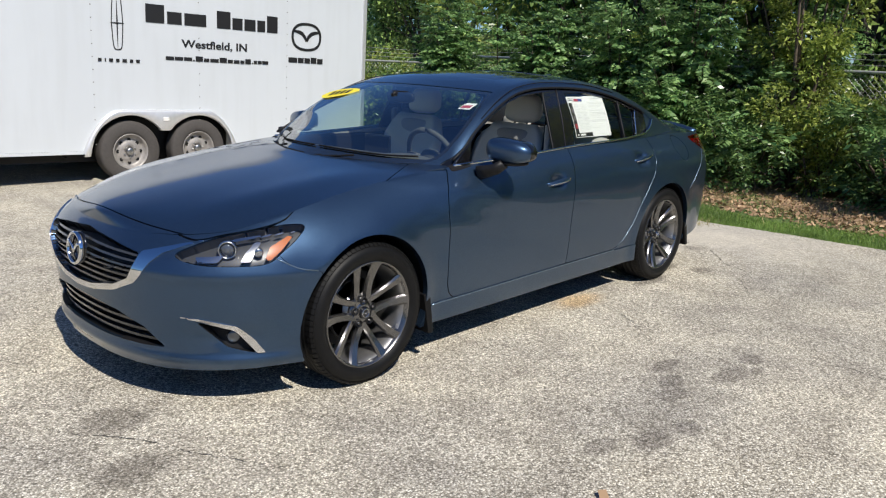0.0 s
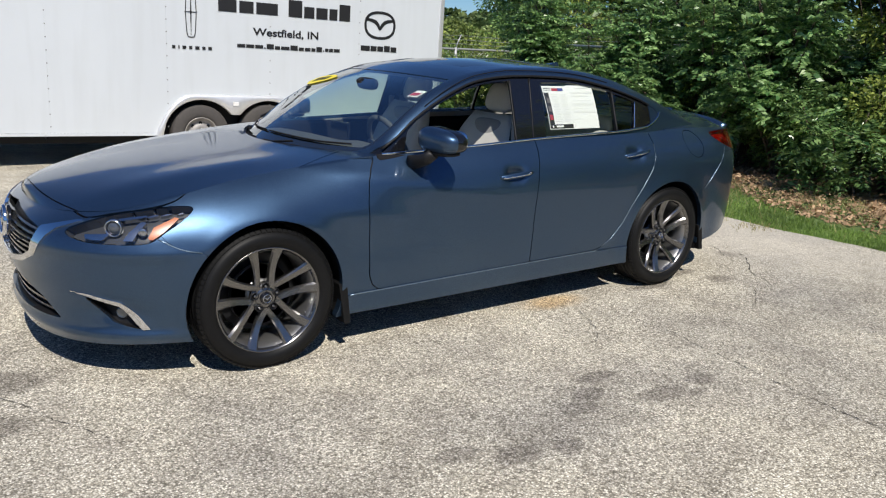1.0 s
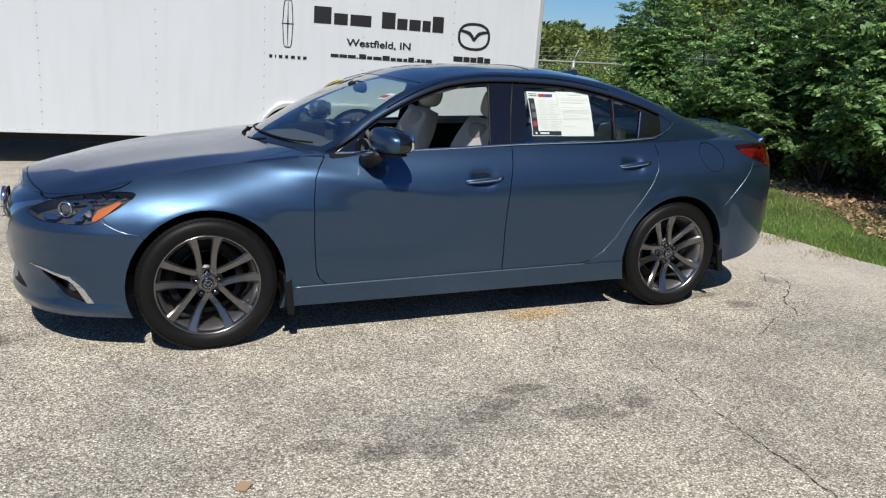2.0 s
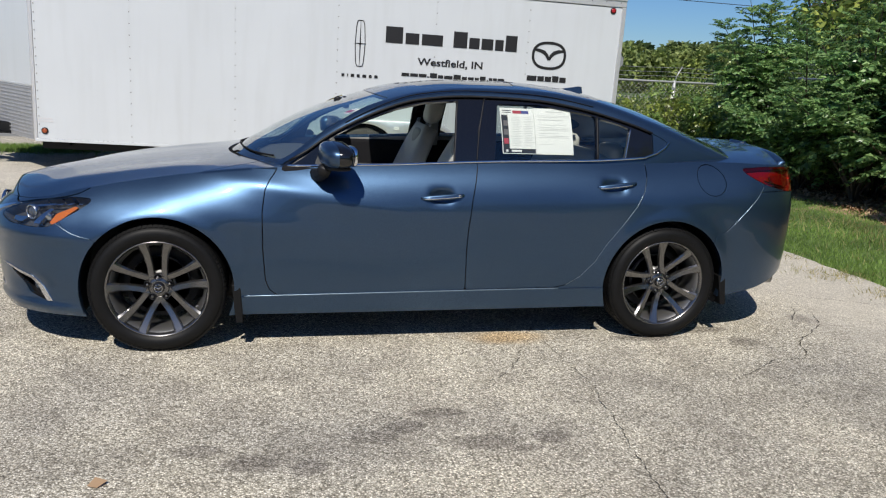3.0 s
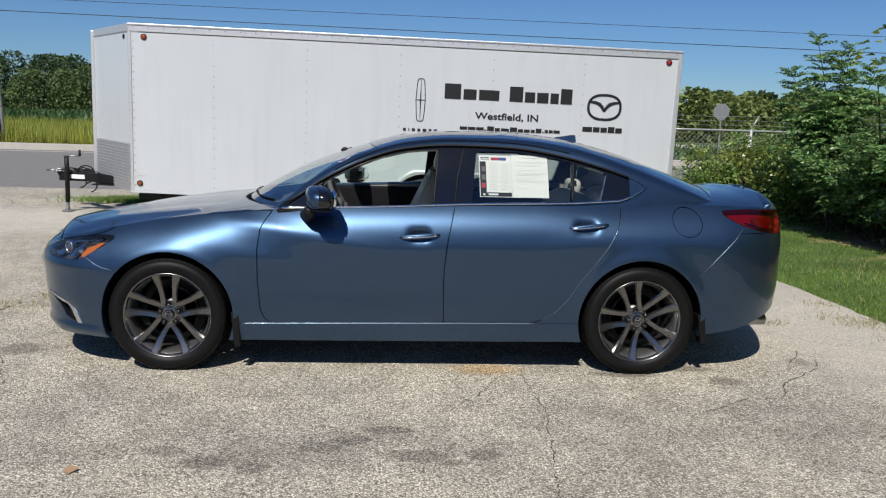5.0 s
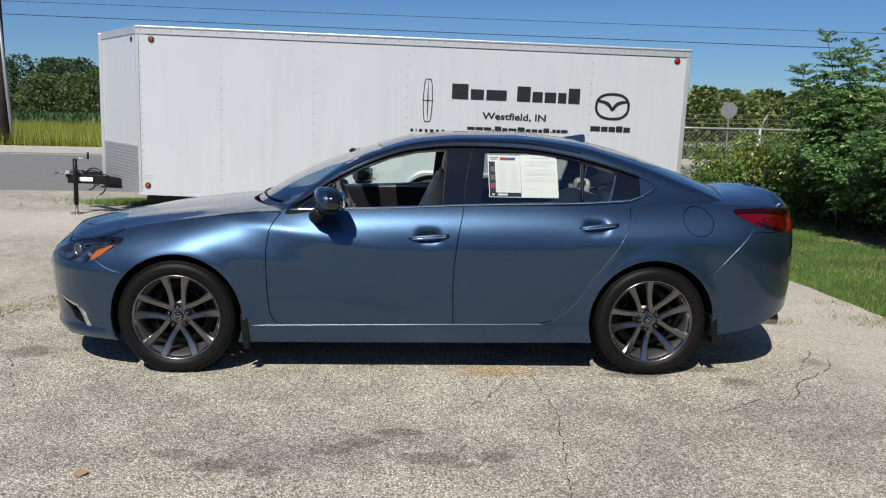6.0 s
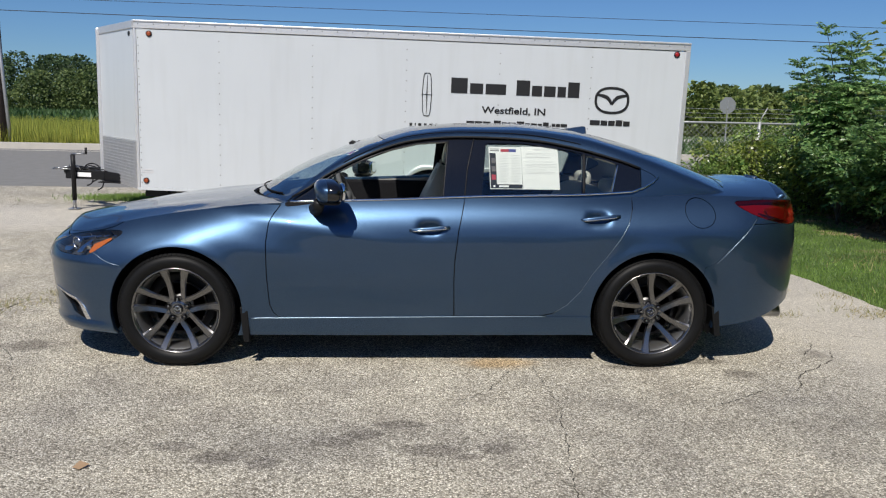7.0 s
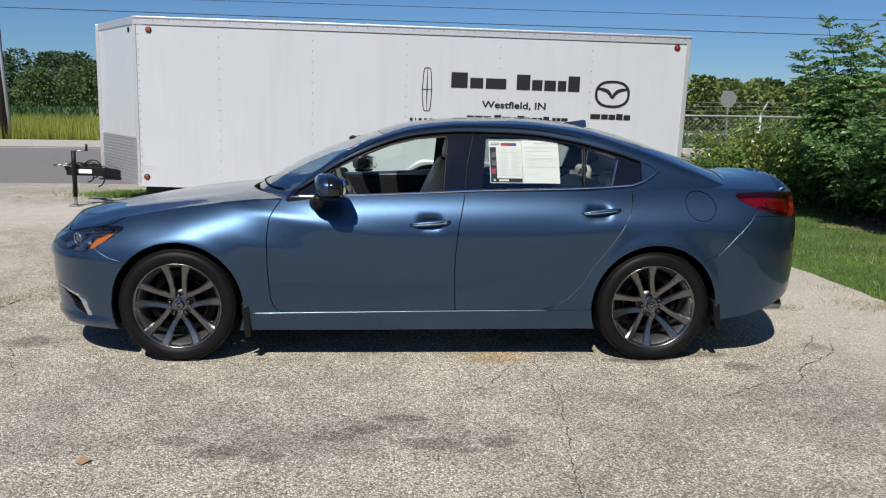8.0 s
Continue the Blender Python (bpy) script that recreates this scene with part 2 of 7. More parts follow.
def mask_at(n, l, coord, cx, cy, rx, ry, soft, warp):
    """A soft stain of its own shape: 1 inside an ellipse with a ragged rim."""
    mp = n.new("ShaderNodeMapping")
    mp.inputs["Location"].default_value = (-cx / rx, -cy / ry, 0)
    mp.inputs["Scale"].default_value = (1 / rx, 1 / ry, 0)
    l.new(coord, mp.inputs["Vector"])
    ln = n.new("ShaderNodeVectorMath")
    ln.operation = "LENGTH"
    l.new(mp.outputs[0], ln.inputs[0])
    ad = n.new("ShaderNodeMath")
    ad.operation = "ADD"
    l.new(ln.outputs["Value"], ad.inputs[0])
    l.new(warp, ad.inputs[1])
    mr = n.new("ShaderNodeMapRange")
    mr.interpolation_type = "SMOOTHSTEP"
    mr.inputs["From Min"].default_value, mr.inputs["From Max"].default_value = 1 + soft, 1 - soft
    l.new(ad.outputs[0], mr.inputs["Value"])
    return mr.outputs[0]


def asphalt():
    m = bpy.data.materials.new("worn_asphalt")
    m.use_nodes = True
    n, l = m.node_tree.nodes, m.node_tree.links
    b = n["Principled BSDF"]
    b.inputs["Roughness"].default_value = 0.93
    b.inputs["Specular IOR Level"].default_value = 0.25
    co = n.new("ShaderNodeTexCoord").outputs["Object"]

    def tex(scale, detail=4.0, kind="ShaderNodeTexNoise"):
        t = n.new(kind)
        t.inputs["Scale"].default_value = scale
        if kind == "ShaderNodeTexNoise":
            t.inputs["Detail"].default_value = detail
        l.new(co, t.inputs["Vector"])
        return t

    def ramp(src, stops):
        r = n.new("ShaderNodeValToRGB")
        while len(r.color_ramp.elements) < len(stops):
            r.color_ramp.elements.new(0.5)
        for e, (p, c) in zip(r.color_ramp.elements, stops):
            e.position, e.color = p, (*c, 1)
        l.new(src, r.inputs[0])
        return r.outputs[0]

    def mix(kind, a, bb, fac=1.0):
        x = n.new("ShaderNodeMix")
        x.data_type, x.blend_type = "RGBA", kind
        if isinstance(fac, float):
            x.inputs["Factor"].default_value = fac
        else:
            l.new(fac, x.inputs["Factor"])
        for s, k in ((a, "A"), (bb, "B")):
            if isinstance(s, tuple):
                x.inputs[k].default_value = (*s, 1)
            else:
                l.new(s, x.inputs[k])
        return x.outputs["Result"]

    def random_grey(t):
        s = n.new("ShaderNodeSeparateColor")
        l.new(t.outputs["Color"], s.inputs[0])
        return s.outputs[0]

    # stones of the surface, each its own shade, with dark binder between
    stones = tex(128, kind="ShaderNodeTexVoronoi")
    shade = ramp(random_grey(stones), [(0.0, (0.24, 0.222, 0.187)), (0.32, (0.48, 0.448, 0.381)), (0.70, (0.68, 0.639, 0.552)), (0.92, (0.92, 0.872, 0.765)), (1.0, (0.98, 0.94, 0.85))])
    binder = ramp(stones.outputs["Distance"], [(0.22, (1.10, 1.10, 1.10)), (0.70, (0.56, 0.545, 0.515))])
    col = mix("MULTIPLY", shade, binder)
    fine = ramp(tex(420, 2).outputs["Fac"], [(0.3, (0.75, 0.75, 0.75)), (0.7, (1.22, 1.22, 1.22))])
    col = mix("MULTIPLY", col, fine)
    mid = ramp(tex(34, 3).outputs["Fac"], [(0.32, (0.87, 0.87, 0.87)), (0.68, (1.13, 1.13, 1.12))])
    col = mix("MULTIPLY", col, mid)
    broad = ramp(tex(0.9, 5).outputs["Fac"], [(0.30, (0.80, 0.80, 0.82)), (0.55, (1.0, 0.99, 0.97)), (0.75, (1.13, 1.11, 1.06))])
    col = mix("MULTIPLY", col, broad)
    patchy = ramp(tex(3.7, 5).outputs["Fac"], [(0.33, (0.84, 0.83, 0.82)), (0.6, (1.04, 1.04, 1.03))])
    col = mix("MULTIPLY", col, patchy)
    w = tex(6.5, 4).outputs["Fac"]
    sc = n.new("ShaderNodeMath")
    sc.operation = "MULTIPLY_ADD"
    l.new(w, sc.inputs[0])
    sc.inputs[1].default_value, sc.inputs[2].default_value = 1.0, -0.5
    warp = sc.outputs[0]
    dark = (0.66, 0.65, 0.66)
    for cx, cy, rx, ry in ((0.51, -2.12, 0.10, 0.065), (0.72, -2.18, 0.075, 0.06), (1.00, -1.95, 0.11, 0.07), (1.14, -1.88, 0.09, 0.06), (1.45, -2.05, 0.14, 0.06), (1.75, -2.04, 0.09, 0.06), (1.30, -1.76, 0.12, 0.045), (0.30, -2.00, 0.10, 0.05), (1.62, -2.12, 0.07, 0.04)):
        col = mix("MIX", col, mix("MULTIPLY", col, dark), mask_at(n, l, co, cx, cy, rx, ry, 0.28, warp))
    for cx, cy, rx, ry in ((-1.05, -0.50, 0.13, 0.12), (-1.19, -0.93, 0.15, 0.10), (3.35, -1.02, 0.10, 0.07), (4.02, -0.62, 0.08, 0.10), (3.15, -0.78, 0.22, 0.05), (2.75, -0.90, 0.20, 0.05)):
        col = mix("MIX", col, mix("MULTIPLY", col, (0.60, 0.59, 0.59)), mask_at(n, l, co, cx, cy, rx, ry, 0.35, warp))
    for cx, cy, rx, ry in ((0.95, -2.0, 1.05, 0.22), (2.9, -1.75, 0.75, 0.45), (2.5, -2.7, 0.5, 0.6), (4.0, -1.9, 0.8, 0.5), (-0.3, -2.9, 0.9, 0.3)):
        col = mix("MIX", col, mix("MULTIPLY", col, (0.87, 0.875, 0.89)), mask_at(n, l, co, cx, cy, rx, ry, 0.5, warp))
    col = mix("MIX", col, mix("MULTIPLY", col, (1.10, 0.90, 0.66)), mask_at(n, l, co, 1.91, -0.82, 0.20, 0.10, 0.6, warp))
    # bare, paler and smoother skin near the verge
    pale = mask_at(n, l, co, 4.7, 0.6, 0.9, 1.9, 0.5, warp)
    col = mix("MIX", col, mix("MIX", col, (0.60, 0.555, 0.485), 0.5), pale)
    pale = mask_at(n, l, co, -5.0, 5.2, 3.2, 1.3, 0.4, warp)
    col = mix("MIX", col, mix("MIX", col, (0.62, 0.58, 0.52), 0.5), pale)
    l.new(col, b.inputs["Base Color"])
    bp = n.new("ShaderNodeBump")
    bp.inputs["Strength"].default_value, bp.inputs["Distance"].default_value = 0.75, 0.006
    l.new(stones.outputs["Distance"], bp.inputs["Height"])
    bp.invert = True
    l.new(bp.outputs["Normal"], b.inputs["Normal"])
    return m


M_ASPHALT = asphalt()


def ground_cover():
    """Soil under grass, brown litter towards the bushes."""
    m = bpy.data.materials.new("ground_cover")
    m.use_nodes = True
    n, l = m.node_tree.nodes, m.node_tree.links
    b = n["Principled BSDF"]
    b.inputs["Roughness"].default_value = 0.95
    co = n.new("ShaderNodeTexCoord").outputs["Object"]
    out = []
    for scale, stops in ((2.2, [(0.3, (0.045, 0.085, 0.018)), (0.7, (0.10, 0.155, 0.035))]), (9, [(0.3, (0.20, 0.125, 0.075)), (0.7, (0.46, 0.31, 0.195))])):
        t = n.new("ShaderNodeTexNoise")
        t.inputs["Scale"].default_value, t.inputs["Detail"].default_value = scale, 8
        l.new(co, t.inputs["Vector"])
        r = n.new("ShaderNodeValToRGB")
        for e, (p, c) in zip(r.color_ramp.elements, stops):
            e.position, e.color = p, (*c, 1)
        l.new(t.outputs["Fac"], r.inputs[0])
        out.append(r.outputs[0])
    t = n.new("ShaderNodeTexNoise")
    t.inputs["Scale"].default_value = 1.6
    l.new(co, t.inputs["Vector"])
    sc = n.new("ShaderNodeMath")
    sc.operation = "MULTIPLY_ADD"
    l.new(t.outputs["Fac"], sc.inputs[0])
    sc.inputs[1].default_value, sc.inputs[2].default_value = 1.2, -0.6
    a = mask_at(n, l, co, 9.4, -3.2, 3.3, 4.2, 0.12, sc.outputs[0])
    c = mask_at(n, l, co, 10.4, 4.0, 2.9, 5.0, 0.12, sc.outputs[0])
    mxm = n.new("ShaderNodeMath")
    mxm.operation = "MAXIMUM"
    l.new(a, mxm.inputs[0])
    l.new(c, mxm.inputs[1])
    x = n.new("ShaderNodeMix")
    x.data_type = "RGBA"
    l.new(mxm.outputs[0], x.inputs["Factor"])
    l.new(out[0], x.inputs["A"])
    l.new(out[1], x.inputs["B"])
    l.new(x.outputs["Result"], b.inputs["Base Color"])
    return m


M_GROUND = ground_cover()
# ---------------------------------------------------------------- mesh helpers
def mesh_object(name, verts, faces, mat, parent=None, label="", smooth=False):
    me = bpy.data.meshes.new(name)
    me.from_pydata([tuple(v) for v in verts], [], [tuple(f) for f in faces])
    me.update()
    if smooth:
        me.shade_smooth()
    me.materials.append(mat)
    ob = new(name, me)
    if parent:
        ob.parent = parent
    if label:
        ob["label"] = label
    return ob


def box(lo, hi):
    (a, b, c), (d, e, f) = lo, hi
    v = [(a, b, c), (d, b, c), (d, e, c), (a, e, c), (a, b, f), (d, b, f), (d, e, f), (a, e, f)]
    return v, [(0, 3, 2, 1), (4, 5, 6, 7), (0, 1, 5, 4), (1, 2, 6, 5), (2, 3, 7, 6), (3, 0, 4, 7)]


def keyed(x, pts):
    """Smooth curve through a few keys (monotone cubic)."""
    xs = np.array([p[0] for p in pts], float)
    ys = np.array([p[1] for p in pts], float)
    h = np.diff(xs)
    d = np.diff(ys) / h
    m = np.zeros(len(xs))
    m[0], m[-1] = d[0], d[-1]
    for i in range(1, len(xs) - 1):
        if d[i - 1] * d[i] > 0:
            w1, w2 = 2 * h[i] + h[i - 1], h[i] + 2 * h[i - 1]
            m[i] = (w1 + w2) / (w1 / d[i - 1] + w2 / d[i])
    x = np.asarray(x, float)
    xc = np.clip(x, xs[0], xs[-1])
    i = np.clip(np.searchsorted(xs, xc, side="right") - 1, 0, len(xs) - 2)
    t = (xc - xs[i]) / h[i]
    return ((2 * t**3 - 3 * t**2 + 1) * ys[i] + (t**3 - 2 * t**2 + t) * h[i] * m[i]
            + (3 * t**2 - 2 * t**3) * ys[i + 1] + (t**3 - t**2) * h[i] * m[i + 1])


def part(name, bm, mat, parent, label=""):
    """Links a bmesh as one mesh object under a thing or part."""
    me = bpy.data.meshes.new(name)
    bm.to_mesh(me)
    bm.free()
    me.materials.append(mat)
    ob = new(name, me)
    ob.parent = parent
    if label:
        ob["label"] = label
    return ob


def solid(name, verts, faces, mat, parent, label="", bevel=0.0, smooth=False, segments=2):
    """A closed body from corners and faces, its edges rounded."""
    bm = bmesh.new()
    vs = [bm.verts.new(v) for v in verts]
    for f in faces:
        bm.faces.new([vs[i] for i in f])
    bmesh.ops.recalc_face_normals(bm, faces=bm.faces)
    if bevel:
        bmesh.ops.bevel(bm, geom=list(bm.edges), offset=bevel, segments=segments, affect="EDGES", profile=0.5)
    if smooth:
        for f in bm.faces:
            f.smooth = True
    return part(name, bm, mat, parent, label)


# ---------------------------------------------------------------- the setting
def edge_x(y):
    """Where the lot's asphalt ends and the verge begins."""
    return float(keyed(y, [(-30, 7.5), (-6, 5.75), (-1.8, 5.45), (0, 5.28), (1.5, 5.22), (3, 5.12), (6, 5.0), (9.3, 4.9)])) + 0.05 * noise.noise(Vector((0, y * 1.7, 3))) + 0.02 * noise.noise(Vector((0, y * 9, 5)))


def plate(name, outline, z, mat, depth, label, category):
    """A flat slab of the setting from its outline."""
    bm = bmesh.new()
    top = [bm.verts.new((x, y, z)) for x, y in outline]
    low = [bm.verts.new((x, y, z - depth)) for x, y in outline]
    bm.faces.new(top)
    n = len(top)
    for i in range(n):
        bm.faces.new((top[i], low[i], low[(i + 1) % n], top[(i + 1) % n]))
    bmesh.ops.recalc_face_normals(bm, faces=bm.faces)
    me = bpy.data.meshes.new(name)
    bm.to_mesh(me)
    bm.free()
    me.materials.append(mat)
    return tagged(new(name, me), label, category, kind="structure")


v, f = box((-900, -900, -0.6), (900, 900, -0.03))
ground = tagged(mesh_object("ground", v, f, M_GROUND), "grassy ground with brown leaf litter under bushes", "ground", kind="structure")
lot = [(-60, -60), (edge_x(-30), -60)] + [(edge_x(y), y) for y in np.arange(-30, 9.31, 0.12)] + [(-60, 9.3)]
pavement = plate("pavement", lot, 0.0, M_ASPHALT, 0.2, "worn pale asphalt lot with stains and cracks", "pavement")
road = plate("road", [(-220, 9.35), (4.8, 9.35), (30, 10.0), (220, 10.0), (220, 21.4), (-220, 21.4)], -0.012, M_ROAD, 0.2, "grey asphalt road beyond the lot", "road")
curb = tagged(mesh_object("curb", *box((-220, 21.40, -0.2), (220, 21.72, 0.17)), M_CONCRETE), "pale concrete kerb along the road", "kerb", kind="structure")
walk_strip = plate("sidewalk", [(-220, 21.73), (220, 21.73), (220, 22.5), (-220, 22.5)], 0.155, M_CONCRETE, 0.3, "pale concrete strip behind the kerb", "pavement")
far_lane = plate("far_lane", [(10, 40), (120, 44), (120, 49), (10, 45)], 0.02, M_CONCRETE, 0.2, "pale concrete lane in the distance", "road")
line = plate("edge_line", [(-220, 20.55), (220, 20.55), (220, 20.68), (-220, 20.68)], -0.007, M_LINE, 0.004, "faded painted edge line on the road", "road marking")


def crack(pts, wide, seed):
    """A ragged open crack with dark dirt in it, following a rough line."""
    r = random.Random(seed)
    P = [Vector((x, y, 0)) for x, y in pts]
    fine = []
    for a, b in zip(P, P[1:]):
        k = max(2, int((b - a).length / 0.018))
        s = Vector((-(b - a).y, (b - a).x, 0)).normalized()
        for i in range(k):
            fine.append(a.lerp(b, i / k) + s * (r.gauss(0, 0.0045) + 0.006 * math.sin(9.0 * i / k + seed)))
    fine.append(P[-1])
    bm = bmesh.new()
    rows = []
    for i, p in enumerate(fine):
        t = (fine[min(i + 1, len(fine) - 1)] - fine[max(i - 1, 0)]).normalized()
        s = Vector((-t.y, t.x, 0)) * 0.6 * wide * (0.10 + 0.90 * r.random() ** 1.4) * (0.35 + 0.65 * math.sin(math.pi * min(1, max(0.02, i / len(fine)))))
        rows.append((bm.verts.new(p + s + Vector((0, 0, 0.004))), bm.verts.new(p - s + Vector((0, 0, 0.004)))))
    for a, b in zip(rows, rows[1:]):
        bm.faces.new((a[0], b[0], b[1], a[1]))
    bmesh.ops.recalc_face_normals(bm, faces=bm.faces)
    if bm.faces and bm.faces[:][0].normal.z < 0:
        bmesh.ops.reverse_faces(bm, faces=bm.faces)
    me = bpy.data.meshes.new("pavement_crack")
    bm.to_mesh(me)
    bm.free()
    me.materials.append(M_CRACK)
    tagged(new("pavement_crack", me), "dark ragged crack in the asphalt", "crack", kind="structure")


for i, (pts, wide) in enumerate((
        ([(2.11, -0.91), (2.13, -1.16), (2.15, -1.5), (2.10, -1.93), (2.03, -2.42), (2.02, -2.69), (1.99, -2.95), (1.95, -3.6), (1.98, -4.6)], 0.007),
        ([(1.51, -1.55), (1.64, -1.46), (1.81, -1.29), (1.96, -0.99)], 0.005),
        ([(2.15, -1.40), (2.28, -1.47), (2.51, -1.43), (2.77, -1.39), (3.13, -1.12)], 0.003),
        ([(3.96, -0.32), (4.03, -0.45), (4.19, -0.51), (4.08, -0.75), (3.73, -1.02), (3.56, -1.31), (3.38, -1.30), (2.95, -1.55)], 0.008),
        ([(4.17, -0.03), (4.42, -0.18), (4.71, -0.32), (5.2, -0.5)], 0.007),
        ([(4.16, -0.36), (3.86, -0.77)], 0.006),
        ([(-2.6, 0.0), (-1.65, 0.32), (-1.61, 0.58), (-1.47, 0.85), (-1.2, 1.5)], 0.012),
        ([(-1.30, -0.39), (-1.08, -0.68), (-0.77, -1.27)], 0.005),
        ([(-6.5, 6.3), (-5.2, 6.6), (-4.4, 6.5), (-3.3, 6.9)], 0.02),
        ([(-7.0, 5.4), (-5.5, 5.6), (-4.2, 5.2)], 0.014),
        ([(-4.8, 7.3), (-4.5, 6.6), (-4.4, 5.9)], 0.012),
        ([(4.3, -1.5), (4.8, -1.75), (5.4, -1.8)], 0.005),
        ([(2.9, -2.4), (3.4, -2.2), (3.9, -2.3), (4.6, -2.1)], 0.004))):
    crack(pts, wide, 100 + i)
# ---------------------------------------------------------------- car surfaces
AX_R, WHEEL_Z, TYRE_R, ARCH_R = 2.83, 0.340, 0.342, 0.381
FRONT_C, FRONT_A, FRONT_N = -0.155, 0.80, 2.4
REAR_C, REAR_A, REAR_N = 3.215, 0.70, 2.8


def half_width(x):
    return keyed(x, [(-0.6, 0.905), (0.0, 0.915), (0.6, 0.905), (1.5, 0.905), (2.2, 0.91), (2.83, 0.92), (3.3, 0.905), (3.9, 0.90)])


def z_top(x):
    """Height of the upper edge of the body side: nose, wing crest, waistline, tail."""
    return keyed(x, [(-0.96, 0.735), (-0.7, 0.765), (-0.4, 0.83), (0.0, 0.90), (0.35, 0.945), (0.6, 0.968), (1.0, 0.99), (1.68, 1.012), (2.69, 1.03), (3.2, 1.045), (3.6, 1.035), (3.92, 1.00)])


def z_low(x):
    return keyed(x, [(-0.96, 0.17), (-0.5, 0.19), (0.45, 0.19), (2.3, 0.20), (3.2, 0.25), (3.45, 0.29), (3.7, 0.37), (3.92, 0.45)])


def inward(x, z):
    """How far the side tucks in from its widest line, by height."""
    zt = z_top(x)
    low = keyed(z, [(0.10, 0.075), (0.17, 0.045), (0.22, 0.034), (0.27, 0.027), (0.33, 0.020), (0.42, 0.011), (0.52, 0.004), (0.66, 0.0)])
    start = zt - keyed(x, [(-0.96, 0.16), (-0.6, 0.20), (-0.35, 0.27), (0.0, 0.26), (0.35, 0.30), (0.6, 0.32), (2.0, 0.34), (3.0, 0.34), (3.92, 0.35)])
    amount = keyed(x, [(-0.96, 0.10), (-0.4, 0.15), (0.0, 0.165), (0.35, 0.15), (0.6, 0.122), (1.0, 0.115), (2.2, 0.12), (2.9, 0.17), (3.4, 0.16), (3.92, 0.02)])
    u = np.clip((z - start) / (zt - start), 0, 1.2)
    out = low + amount * u ** keyed(x, [(-0.9, 2.6), (-0.4, 2.3), (0.3, 2.45), (0.8, 2.8), (1.3, 2.9), (2.4, 2.9), (3.0, 2.6), (3.9, 2.6)])
    # crease that falls from the wing crest across the front door
    zl = 0.915 - 0.17 * (x - 0.35)
    fade = np.clip((x - 0.05) / 0.35, 0, 1) * np.clip((1.35 - x) / 0.7, 0, 1)
    out = out - 0.008 * np.exp(-((z - zl) / 0.042) ** 2) * fade + 0.005 * np.exp(-((z - zl + 0.12) / 0.06) ** 2) * fade
    # muscle line over the rear arch
    zr = 0.80 + 0.05 * np.sin((x - 2.0) * 1.6)
    fade = np.clip((x - 2.2) / 0.5, 0, 1) * np.clip((3.6 - x) / 0.4, 0, 1)
    out = out - 0.006 * np.exp(-((z - zr) / 0.06) ** 2) * fade
    # rounded lips round the wheels
    for xc in (0.0, AX_R):
        r = np.hypot(x - xc, z - WHEEL_Z)
        out = out - 0.009 * np.exp(-((r - ARCH_R) / 0.045) ** 2) + 0.002 * np.exp(-((r - ARCH_R - 0.12) / 0.06) ** 2)
    # front bumper: scoop at the fog lamps and a lower lip that stands out
    nosew = np.clip((-0.30 - x) / 0.15, 0, 1)
    out = out + nosew * (0.022 * np.exp(-(((x + 0.66) / 0.12) ** 2 + ((z - 0.335) / 0.050) ** 2)) - 0.014 * np.exp(-((z - 0.225) / 0.028) ** 2))
    out = out - nosew * 0.006 * np.exp(-((z - 0.60) / 0.03) ** 2)
    # hollows behind the door handles
    for hx, hz in ((1.475, 0.836), (2.475, 0.905)):
        out = out + 0.028 * np.exp(-(((x - hx) / 0.062) ** 4 + ((z - hz - 0.004) / 0.032) ** 2))
    return out


def plan(q):
    """The outline seen from above: q 0..1 nose, 1..2 side, 2..3 tail."""
    q = np.asarray(q, float)
    a = np.radians(np.clip(q, 0, 1) * 90)
    b = np.radians(np.clip(3 - q, 0, 1) * 90)
    xs = FRONT_C + np.clip(q - 1, 0, 1) * (REAR_C - FRONT_C)
    x = np.where(q < 1, FRONT_C - FRONT_A * np.cos(a) ** (2 / FRONT_N), np.where(q > 2, REAR_C + REAR_A * np.cos(b) ** (2 / REAR_N), xs))
    w = half_width(x)
    y = np.where(q < 1, w * np.sin(a) ** (2 / FRONT_N), np.where(q > 2, w * np.sin(b) ** (2 / REAR_N), w))
    return x, y


QS = np.concatenate([np.linspace(0, 1, 110)[:-1], np.linspace(1, 2, 240)[:-1], np.linspace(2, 3, 80)])
_px, _py = plan(np.linspace(0, 3, 6001))
_arc = np.concatenate([[0], np.cumsum(np.hypot(np.diff(_px), np.diff(_py)))])
ARC = np.interp(QS, np.linspace(0, 3, 6001), _arc)


def side_surface(rows=76, offset=0.0):
    """The wrap from nose to tail (left half, y negative): points [q, row]; offset moves it outwards."""
    x, y = plan(QS)
    tx, ty = np.gradient(x), np.gradient(y)
    ln = np.hypot(tx, ty)
    nx, ny = -ty / ln, tx / ln
    nx[0], ny[0], nx[-1], ny[-1] = -1, 0, 1, 0
    pts = np.zeros((len(QS), rows, 3))
    for j in range(rows):
        w = j / (rows - 1)
        z = z_low(x) + (z_top(x) - z_low(x)) * w
        d = inward(x, z) - offset
        pts[:, j, 0] = x - nx * d
        pts[:, j, 1] = -np.maximum(y - ny * d, 0)
        pts[:, j, 2] = z
    return pts


def grid_faces(n, m):
    i, j = np.meshgrid(np.arange(n - 1), np.arange(m - 1), indexing="ij")
    a = (i * m + j).ravel()
    return np.stack([a, a + m, a + m + 1, a + 1], 1)


